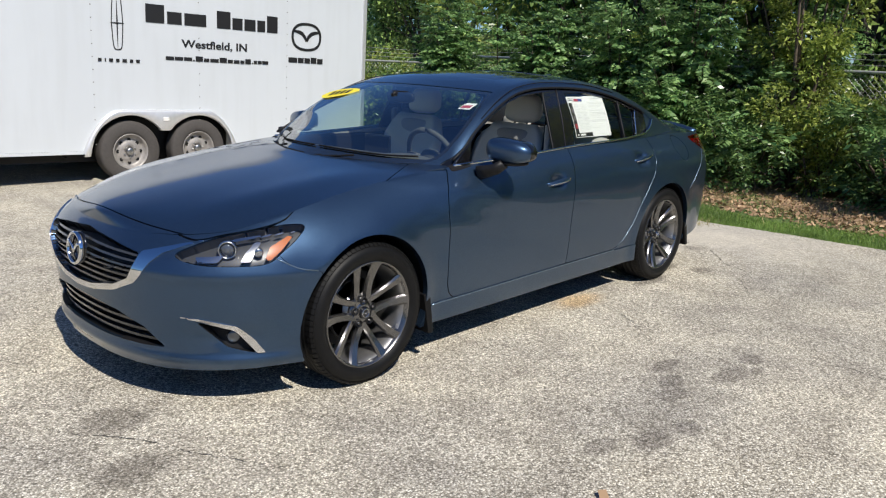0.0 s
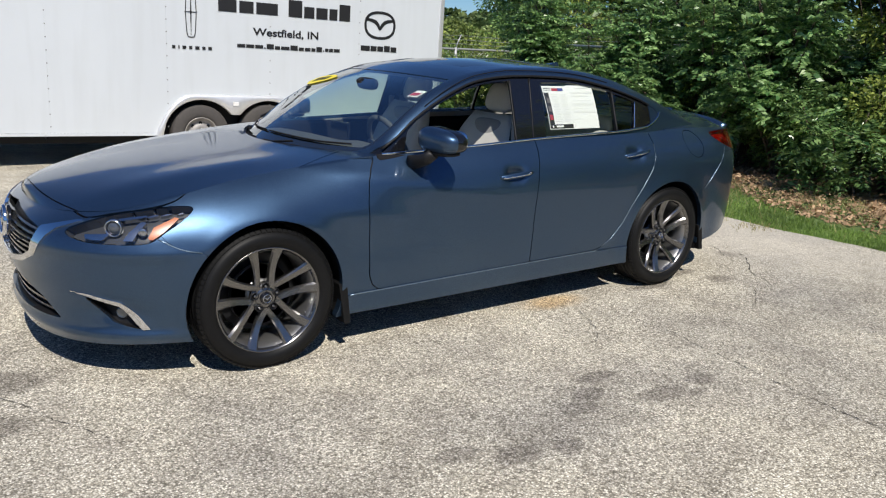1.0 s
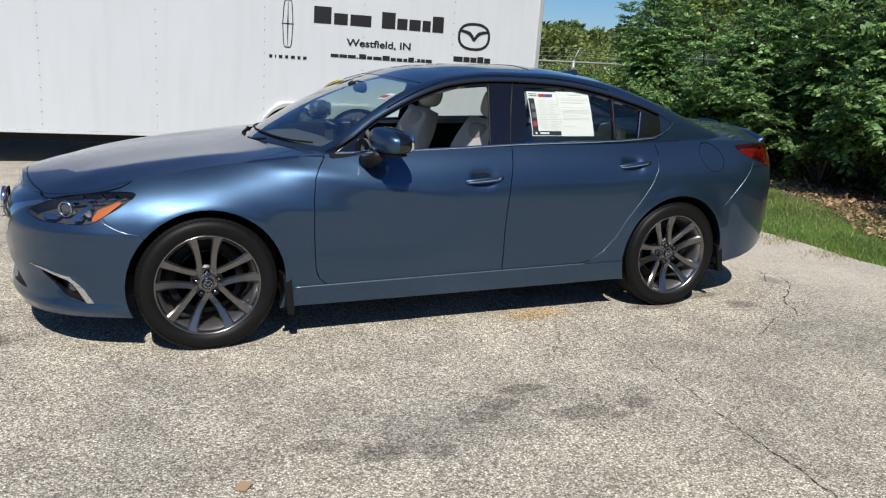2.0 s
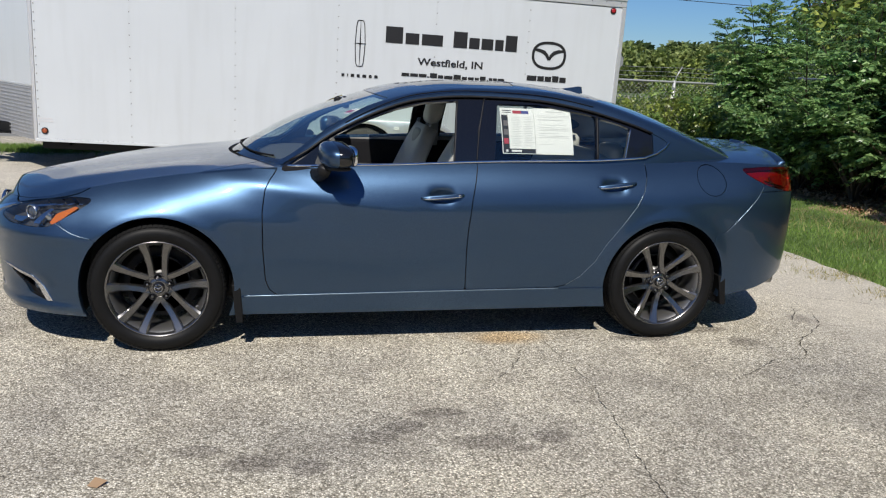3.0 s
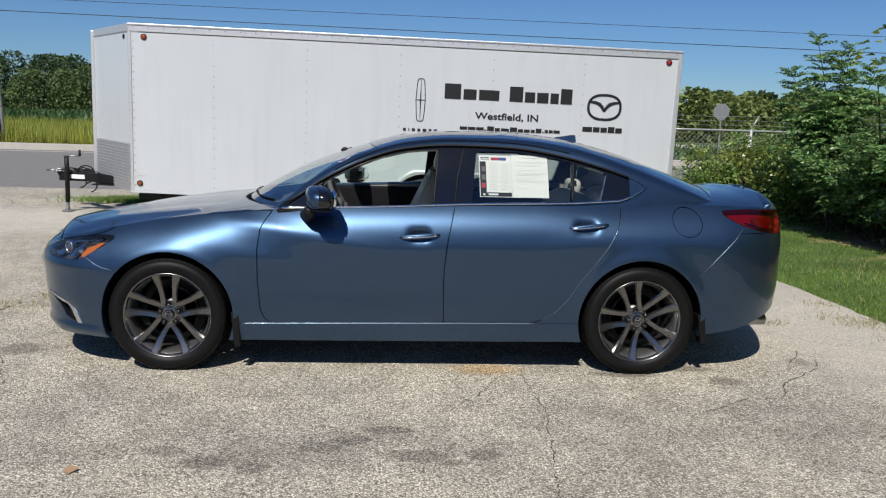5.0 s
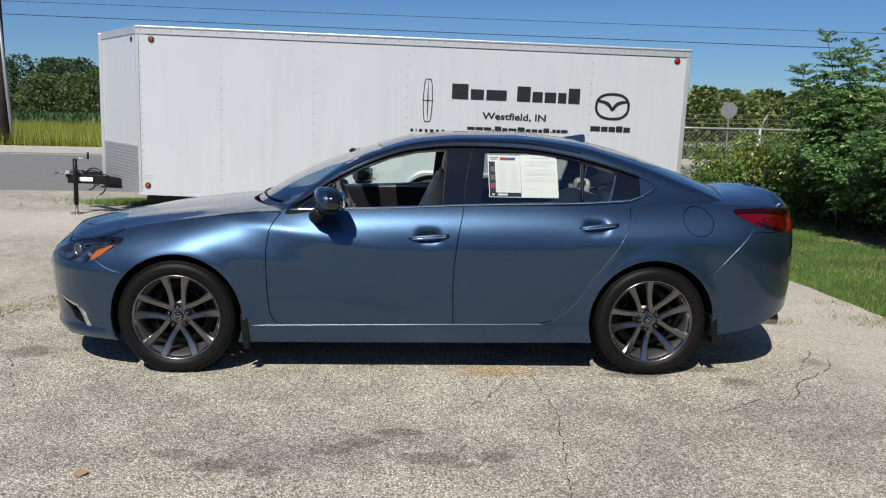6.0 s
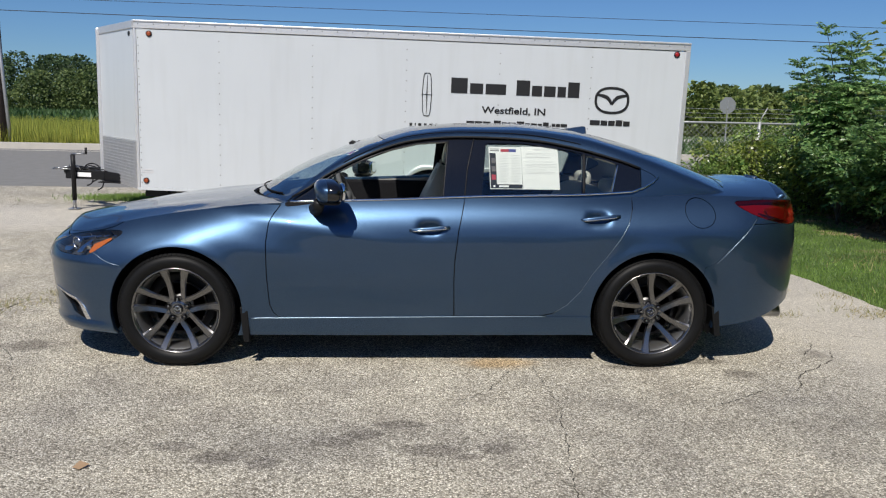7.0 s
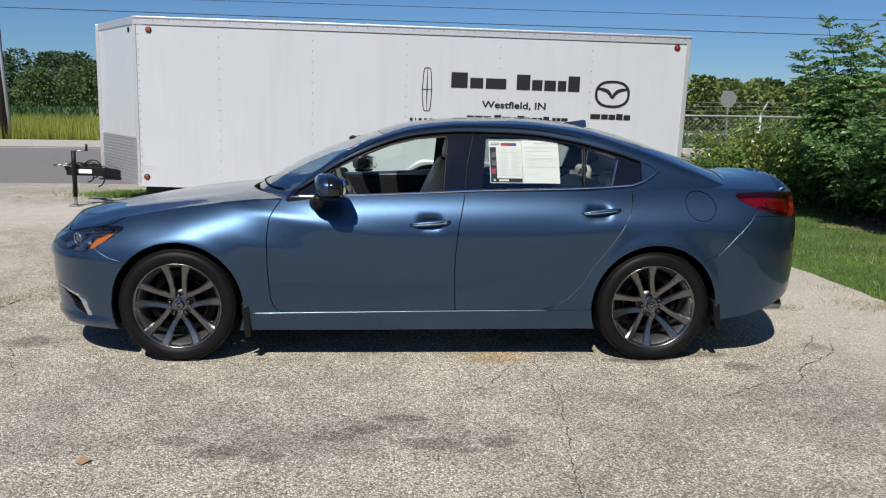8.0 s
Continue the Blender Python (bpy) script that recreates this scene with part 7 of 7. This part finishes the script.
rng0 = random.Random(21)
G1 = "bushes along the fence"
k = 0
for row, (x_row, step) in enumerate(((8.35, 0.88), (9.15, 0.95))):
    for y in np.arange(-6.4 + 0.4 * row, 8.3, step):
        near = row == 0 and 3.2 < y < 7.0
        hollow = row == 0 and 1.6 < y < 5.4
        x = x_row + (0.75 if hollow else -0.10 if near else 0.0) - (0.25 if y < 0 else 0) + rng0.uniform(-0.30, 0.35)
        h = rng0.uniform(1.5, 2.6) + 0.55 * row
        if y > 4.6:
            h = rng0.uniform(1.35, 1.7) + 0.15 * row
        # thin places where the fence shows
        if (0.55 < y < 1.75 and row == 0) or (1.0 < y < 2.0 and row == 1) or (-1.3 < y < -0.2):
            h = 1.42
        kind = k % 4
        if kind in (0, 2):
            plant("sumac_bush", "green bush with feathery drooping leaves beside the grass", "bush", x, y, h, 0.85, 300 + k, M_LEAF_BLUE, "frond", 8, 34, 13, 0.37, 0.022, 0.08, G1)
        elif kind == 1:
            plant("wild_bush", "dense dark green leafy bush at the fence", "bush", x, y, h, 0.85, 300 + k, M_LEAF, "kite", 9, 56, 120, 0.064, 0.02, 0.06, G1)
        else:
            plant("vine_bush", "yellowish green leafy bush with vines", "bush", x, y, h, 0.80, 300 + k, M_LEAF_YELLOW, "kite", 8, 52, 120, 0.062, 0.018, 0.06, G1)
        k += 1
# undergrowth on the far side of the fence
for i, y in enumerate(np.arange(-7.2, 6.4, 1.15)):
    plant("wild_bush", "dark green undergrowth behind the wire fence", "bush", 10.35 + rng0.uniform(-0.2, 0.3), y, rng0.uniform(1.7, 2.2), 0.95, 540 + i, (M_LEAF, M_LEAF_BLUE)[i % 2], "kite", 8, 48, 70, 0.09, 0.02, 0.05, G1)
# a tree stump column grown over with vines
plant("vine_bush", "tall column of pale green vines on a dead stem", "bush", 8.85, 0.35, 3.7, 0.66, 901, M_LEAF_YELLOW, "kite", 10, 84, 110, 0.070, 0.04, 0.10, G1)
# the young sumacs that stand out against the sky, and those that hang over the grass
def shoot_tree(label, x, y, tips, seed, leaf=0.40, nodes=11, each=4, trunk=0.016, bare=0.30):
    """A sumac of slender shoots from one foot, each ringed with feather leaves that spread and droop."""
    rng = np.random.default_rng(seed)
    root = new("sumac_tree")
    root.location = (x, y, -0.04)
    tagged(root, label, "tree")
    bm = bmesh.new()
    at, way, size = [], [], []
    for tx, ty, tz in tips:
        tip = Vector((tx - x, ty - y, tz))
        bend = Vector((tip.x * 0.25 + rng.normal(0, 0.05), tip.y * 0.25 + rng.normal(0, 0.05), tz * 0.62))
        pts = [bend * 2 * t * (1 - t) + tip * t * t for t in (i / 10 for i in range(11))]
        limb_tube(bm, pts, trunk, trunk * 0.25)
        for k in range(nodes):
            t = bare + (1 - bare) * (k + 0.8 * rng.random()) / nodes
            i = min(9, int(t * 10))
            p = pts[i].lerp(pts[i + 1], min(1.0, t * 10 - i))
            for m in range(each):
                a = 2.4 * (k * each + m) + rng.normal(0, 0.3)
                rise = -0.15 + 1.1 * t**3 + rng.normal(0, 0.15)
                at.append(tuple(p))
                way.append((math.cos(a), math.sin(a), rise))
                size.append(leaf * (1.08 - 0.55 * t**4) * rng.uniform(0.75, 1.15))
    part("trunk", bm, M_BARK, root, "brown woody stems")
    V, F = fronds(np.array(at), np.array(way), np.array(size), rng, 10, 0.27)
    quick_mesh("crown", V, F, M_LEAF_SUMAC, root, "feathery leaves")
    return root


def fan(x, y, reach, low, high, count, seed):
    """Ends of shoots that spread round a foot, the outer ones lower."""
    r = random.Random(seed)
    out = []
    for k in range(count):
        a, d = 2 * math.pi * (k + r.random()) / count, reach * math.sqrt(r.uniform(0.05, 1.0))
        out.append((x + d * math.cos(a), y + d * math.sin(a), high - (high - low) * (d / reach) ** 1.6 + r.uniform(-0.2, 0.2)))
    return out


shoot_tree("young sumac with tall feathery shoots against the sky", 7.85, 5.75, [(7.27, 5.6, 2.86), (7.62, 5.5, 2.62), (7.95, 5.9, 2.75), (6.90, 5.6, 2.40), (7.35, 5.3, 2.0), (8.25, 5.6, 2.5), (7.0, 5.9, 1.85), (7.6, 6.2, 2.2)], 811, 0.37, 14, 6, 0.014, 0.35)
SUMAC = "young sumac with drooping feathery leaves over the grass"
shoot_tree(SUMAC, 8.15, 5.0, fan(8.05, 4.9, 1.25, 0.75, 2.35, 15, 3), 816, 0.44, 9, 5, 0.022, 0.42)
shoot_tree(SUMAC, 8.25, 4.0, fan(8.05, 3.9, 1.25, 0.95, 2.7, 16, 4), 812, 0.46, 9, 5, 0.024, 0.42)
shoot_tree(SUMAC, 8.45, 2.9, fan(8.25, 2.8, 1.35, 1.0, 3.1, 17, 5), 813, 0.46, 9, 5, 0.026, 0.42)
shoot_tree(SUMAC, 8.55, 1.8, fan(8.35, 1.7, 1.25, 1.1, 3.3, 16, 6), 814, 0.46, 9, 5, 0.026, 0.42)
# low growth behind the trailer's corner and along the far fence
for i, (x, y, h, r) in enumerate(((6.6, 7.4, 1.0, 0.6), (7.2, 7.9, 1.35, 0.8), (8.0, 8.4, 1.65, 1.0), (8.9, 9.2, 1.75, 1.1), (9.9, 10.4, 1.9, 1.3), (11.0, 11.6, 1.9, 1.3), (5.8, 7.5, 0.55, 0.5), (9.6, 7.6, 1.9, 1.2), (10.6, 8.8, 2.0, 1.3))):
    plant("wild_bush", "low green bush growing through the wire fence", "bush", x, y, h, r, 500 + i, M_LEAF_YELLOW if i in (1, 3, 4) else M_LEAF, "kite", 8, int(34 + 20 * r), 70, 0.075, 0.018, 0.06, G1)
# taller wood behind
G2 = "trees of the wood behind the fence"
trees = ((11.2, -7.5, 7.5), (10.9, -4.6, 8.2), (11.6, -2.2, 7.2), (11.0, 0.0, 8.4), (11.8, 1.9, 7.6), (11.2, 3.9, 6.8), (11.9, 5.6, 5.8), (14.0, -6.0, 9.0), (14.2, -1.0, 9.4), (14.6, 3.5, 8.6), (14.0, 6.4, 6.6), (17.5, -3.5, 9.5), (17.8, 1.8, 9.5), (16.5, 6.2, 7.0), (11.5, -10.5, 8.0), (15, -10, 9.0), (13.4, 8.4, 5.2), (22, 22.6, 7.2), (22, 20.8, 7.8), (22, 18.6, 8.0), (29, 31.5, 7.2))
for i, (x, y, h) in enumerate(trees):
    plant("woodland_tree", "tall dark green tree in the wood behind the fence", "tree", x, y, h, 2.3, 700 + i, (M_LEAF, M_LEAF_YELLOW, M_LEAF_BLUE)[i % 3], "kite", 11, 90, 60, 0.17, 0.11, 0.10, G2, M_BARK_DARK, rng0.uniform(1.0, 1.9))


# ---------------------------------------------------------------- wire fence
def fence(points, height, name, label):
    root = new(name)
    tagged(root, label, "fence")
    P = [Vector(p) for p in points]
    for a, b in zip(P, P[1:]):
        d = (b - a)
        L = d.length
        d.normalize()
        n = max(1, round(L / 2.4))
        for i in range(n + 1):
            q = a + d * (L * i / n)
            tube("post", [q + Vector((0, 0, -0.1)), q + Vector((0, 0, height * 0.5)), q + Vector((0, 0, height + 0.03))], 0.032, M_GALV, root, "", 8)
            tube("wire_arm", [q + Vector((0, 0, height)), q + Vector((0.04, 0.0, height + 0.12)), q + Vector((0.12, 0, height + 0.27))], 0.012, M_GALV, root, "", 6)
        tube("top_rail", [a.lerp(b, t) + Vector((0, 0, height)) for t in np.linspace(0, 1, 6)], 0.021, M_GALV, root, "", 8)
        for w in range(3):
            o = Vector((0.04 + 0.035 * w, 0, height + 0.10 + 0.075 * w))
            tube("barbed_wire", [a.lerp(b, t) + o + Vector((0, 0, -0.015 * math.sin(math.pi * n * t) ** 2)) for t in np.linspace(0, 1, 24)], 0.0035, M_GALV, root, "", 4)
        # woven mesh: slanting wires both ways
        V, F = [], []
        step = 0.085
        for sg in (1, -1):
            for i in range(int((L + height) / step)):
                s0 = i * step - (height if sg == 1 else 0)
                ends = []
                for z in (0.03, height):
                    ends.append((s0 + z if sg == 1 else s0 - z + 0.0, z))
                (u0, z0), (u1, z1) = ends
                if sg == -1:
                    u0, u1 = s0, s0 - height
                def cutp(u0, z0, u1, z1):
                    pts = []
                    ts = [0.0, 1.0]
                    if u0 != u1:
                        for lim in (0, L):
                            t = (lim - u0) / (u1 - u0)
                            if 0 < t < 1:
                                ts.append(t)
                    ts.sort()
                    best = [t for t in ts if -1e-6 <= u0 + (u1 - u0) * t <= L + 1e-6]
                    return (best[0], best[-1]) if len(best) > 1 else None
                c = cutp(u0, z0, u1, z1)
                if not c or c[1] - c[0] < 0.02:
                    continue
                e = [a + d * (u0 + (u1 - u0) * t) + Vector((0, 0, z0 + (z1 - z0) * t)) for t in c]
                k0 = len(V)
                nn = Vector((-d.y, d.x, 0)) * 0.0022
                up = Vector((0, 0, 0.003))
                for q in e:
                    V += [tuple(q + nn), tuple(q - nn + up), tuple(q - nn - up)]
                F += [(k0, k0 + 3, k0 + 4, k0 + 1), (k0 + 1, k0 + 4, k0 + 5, k0 + 2), (k0 + 2, k0 + 5, k0 + 3, k0)]
        tagged(quick_mesh("wire_mesh", np.array(V), np.array(F), M_GALV, root), kind="stuff")
    return root


fence([(9.45, -9.0, -0.03), (9.55, 8.0, -0.03)], 1.62, "side_fence", "galvanised chain-link fence with barbed wire, overgrown by bushes")
fence([(5.66, 8.0, -0.03), (9.50, 8.02, -0.03)], 1.45, "back_fence", "galvanised chain-link fence behind the trailer")

# ---------------------------------------------------------------- grass, litter, fields
def blades(name, pts, tall, wide, mat, seed, label, lean=0.35):
    rng = np.random.default_rng(seed)
    n = len(pts)
    a = rng.uniform(0, 2 * math.pi, n)
    s = np.stack([np.cos(a), np.sin(a), np.zeros(n)], 1) * wide
    h = tall * rng.uniform(0.5, 1.3, n)
    off = rng.normal(size=(n, 3)) * np.array([1, 1, 0]) * (h * lean)[:, None]
    top = pts + off + np.array([0, 0, 1]) * h[:, None]
    V = np.stack([pts - s, pts + s, top], 1).reshape(-1, 3)
    F = np.arange(3 * n).reshape(-1, 3)
    return tagged(quick_mesh(name, V, F, mat), label, "grass", kind="stuff")


rng = np.random.default_rng(8)
n = 90000
gy = rng.uniform(-7, 9.2, n)
u = rng.uniform(0, 1, n) ** 1.25
ex = keyed(gy, [(-30, 7.5), (-6, 5.75), (-1.8, 5.45), (0, 5.28), (1.5, 5.22), (3, 5.12), (6, 5.0), (9.3, 4.9)])
width = keyed(gy, [(-7, 0.9), (-1, 0.9), (0.4, 1.0), (1.4, 1.9), (3, 2.6), (9, 3.5)])
gx = ex - 0.03 + u * width * (1 + 0.25 * np.sin(gy * 2.3) * rng.uniform(0.4, 1, n))
pts = np.stack([gx, gy, np.full(n, -0.032)], 1)
blades("verge_grass", pts, 0.036, 0.004, M_BLADE, 9, "short green grass along the edge of the asphalt")
n = 5000
pts = np.stack([rng.normal(-2.9, 0.45, n), rng.normal(7.5, 0.20, n), np.full(n, 0.0)], 1)
blades("grass_patch", pts, 0.07, 0.006, M_BLADE, 10, "patch of green grass on the asphalt by the drawbar")
tufts = []
for cx, cy, m, sd in ((4.27, 0.32, 60, 0.05), (-1.63, 0.55, 160, 0.10), (-1.75, 0.30, 90, 0.08), (5.08, 0.40, 260, 0.12), (5.15, -0.15, 160, 0.10), (5.1, 1.0, 80, 0.08), (-1.45, 0.9, 60, 0.06)):
    tufts.append(np.stack([rng.normal(cx, sd * 1.6, m), rng.normal(cy, sd, m), np.zeros(m)], 1))
blades("weed_tufts", np.concatenate(tufts), 0.04, 0.003, M_BLADE_DRY, 11, "small weed tufts growing out of asphalt cracks", 0.7)
n = 9000
ly = rng.uniform(-6, 7, n)
lx = keyed(ly, [(-7, 6.3), (-1, 6.15), (0.4, 6.3), (1.4, 7.0), (3, 7.6), (9, 8.3)]) + np.abs(rng.normal(0, 0.9, n))
pts = np.stack([lx, ly, rng.uniform(-0.03, 0.02, n)], 1)
V, F = kites(pts, rng.normal(size=(n, 3)) * np.array([1, 1, 0.35]), rng.uniform(0.03, 0.075, n), 0.32, rng)
tagged(quick_mesh("leaf_litter", V, F, M_LITTER), "dry brown fallen leaves under the bushes", "leaf litter", kind="stuff")
n = 4500
ly = rng.uniform(-6, 3, n)
lx = 7.0 + rng.normal(0, 0.55, n)
blades("dry_weeds", np.stack([lx, ly, np.full(n, -0.03)], 1), 0.075, 0.004, M_BLADE_DRY, 12, "dry and green weeds in front of the bushes", 0.6)
leaf_one = quick_mesh("fallen_leaf", *kites(np.array([[-0.07, -2.22, 0.006]]), np.array([[1.0, 0.25, 0.12]]), np.array([0.07]), 0.35, rng), M_LITTER)
tagged(leaf_one, "single dry brown leaf lying on asphalt", "leaf")

# tall yellow weeds, then crop, then the far wood
n = 85000
fx, fy = rng.uniform(-48, -6, n), 22.6 + rng.uniform(0, 1, n) ** 1.6 * 22
blades("goldenrod_field", np.stack([fx, fy, np.full(n, -0.03)], 1), 0.72, 0.014, M_GOLDENROD, 13, "tall yellow-green weeds in a field beyond the road", 0.12)
n = 16000
fx, fy = rng.uniform(-120, -10, n), rng.uniform(45, 112, n)
blades("crop_field", np.stack([fx, fy, np.full(n, -0.03)], 1), 0.8, 0.32, M_CROP, 14, "dark green crop rows beyond the weeds", 0.4)
n = 9000
fx, fy = rng.uniform(8, 60, n), rng.uniform(23, 42, n)
blades("meadow", np.stack([fx, fy, np.full(n, -0.03)], 1), 0.35, 0.05, M_CROP, 15, "rough green meadow beyond the road", 0.4)


def far_wood(name, spots, seed, label, mat, leaf):
    """A distant wood: many crowns of leaf clumps over short trunks, as one sheet of foliage."""
    rng = np.random.default_rng(seed)
    P, D = [], []
    for x, y, h, r in spots:
        m = int(260 * r / min(1.0, leaf / 0.6) ** 1.2)
        a, z, q = rng.uniform(0, 2 * math.pi, m), rng.uniform(0.02, 1, m), rng.uniform(0.35, 1.05, m)
        bump = 1 + 0.25 * np.sin(3 * a + x) * np.sin(5 * z + y)
        rr = r * np.sqrt(np.maximum(0.06, 1 - (z * 1.02 - 0.35) ** 2 / 0.46)) * q * bump
        p = np.stack([x + rr * np.cos(a), y + rr * np.sin(a), h * z], 1)
        P.append(p)
        D.append(np.stack([np.cos(a), np.sin(a), rng.uniform(-0.5, 0.9, m)], 1) + 0.5 * rng.normal(size=(m, 3)))
    P, D = np.concatenate(P), np.concatenate(D)
    V, F = kites(P, D, leaf * rng.uniform(0.5, 1.5, len(P)), 0.38, rng, 0.1)
    return tagged(quick_mesh(name, V, F, mat), label, "wood", kind="stuff")


rw = random.Random(77)
spots = [(x + rw.uniform(-3, 3), rw.uniform(126, 138), rw.uniform(7.6, 10.2), rw.uniform(2.6, 4.2)) for x in np.arange(-130, 12, 2.8) for _ in range(2)]
far_wood("far_wood", spots, 31, "distant dark green wood across the fields", M_LEAF_FAR_DARK, 0.42)
spots = [(x + rw.uniform(-2, 2), rw.uniform(111, 120), rw.uniform(3.6, 7.2), rw.uniform(2.2, 4.0)) for x in np.arange(-125, 12, 2.9)]
far_wood("far_wood_edge", spots, 34, "paler green trees along the edge of a distant wood", M_LEAF_FAR, 0.36)
spots = [(x + rw.uniform(-1, 1), 50 + rw.uniform(0, 12) + 0.1 * x, rw.uniform(2.7, 4.2), rw.uniform(1.5, 2.4)) for x in np.arange(14, 75, 1.5) for _ in range(2)]
far_wood("far_hedge", spots, 32, "distant hedge of yellow-green trees beyond the fence", M_LEAF_FAR_LIGHT, 0.34)
# closes the horizon; behind the viewpoint unseen, added taller to darken the car's reflections
ring = []
for kk in range(220):
    a = 2 * math.pi * kk / 220
    x, y = 150 * math.cos(a), 150 * math.sin(a)
    if y < 60 or x > 60:
        ring.append((x + rw.uniform(-8, 8), y + rw.uniform(-8, 8), rw.uniform(9, 14) * (0.55 if y > 0 else 1.6), rw.uniform(4, 6) * (1.0 if y > 0 else 1.4)))
far_wood("backdrop_woods", ring, 33, "ring of distant woods, mostly unseen, added to close the horizon", M_LEAF_FAR, 1.1)

# ---------------------------------------------------------------- road furniture
sign = new("stop_sign")
sign.location = (16.35, 30.0, 0)
tagged(sign, "grey back of an octagonal road sign on a post", "road sign")
bm = bmesh.new()
oc = [(0.40 * math.cos(math.radians(22.5 + 45 * k)), 0.40 * math.sin(math.radians(22.5 + 45 * k))) for k in range(8)]
f1 = [bm.verts.new((x, -0.002, z + 2.06)) for x, z in oc]
f2 = [bm.verts.new((x, 0.002, z + 2.06)) for x, z in oc]
bm.faces.new(f1)
bm.faces.new(f2)
for i in range(8):
    bm.faces.new((f1[i], f1[(i + 1) % 8], f2[(i + 1) % 8], f2[i]))
bmesh.ops.recalc_face_normals(bm, faces=bm.faces)
part("plate", bm, M_SIGN, sign, "bare grey metal back")
solid("post", *box((-0.03, -0.03, -0.1), (0.03, -0.004, 2.3)), M_GALV, sign, "", 0.004)
pole = new("utility_pole")
pole.location = (-12.75, 22.9, 0)
tagged(pole, "weathered dark wooden utility pole beside the kerb", "utility pole")
tube("shaft", [Vector((0, 0, -0.3)), Vector((0, 0, 4.0)), Vector((0.03, 0, 10.0))], lambda t: 0.19 - 0.05 * t, M_POLE, pole, "", 14)
tube("conduit", [Vector((0.30, -0.10, -0.1)), Vector((0.18, -0.08, 2.4)), Vector((0.0, -0.05, 6.4))], 0.06, M_GALV, pole, "grey metal conduit", 10)


def wire(y, x0, z0, x1, z1, sag, r, label):
    n = 40
    w = tube("overhead_wire", [Vector((x0 + (x1 - x0) * t, y, z0 + (z1 - z0) * t - sag * 4 * t * (1 - t))) for t in np.linspace(0, 1, n)], r, M_WIRE, None, label, 5)
    tagged(w, label, "wire")


# heights follow straight lines of sight from the lot
wire(22.9, -40, 5.05, 45, 4.05, 0.10, 0.013, "thin dark overhead cable along the road")
wire(23.2, -40, 5.35, 45, 4.75, 0.05, 0.009, "thin pale overhead wire along the road")
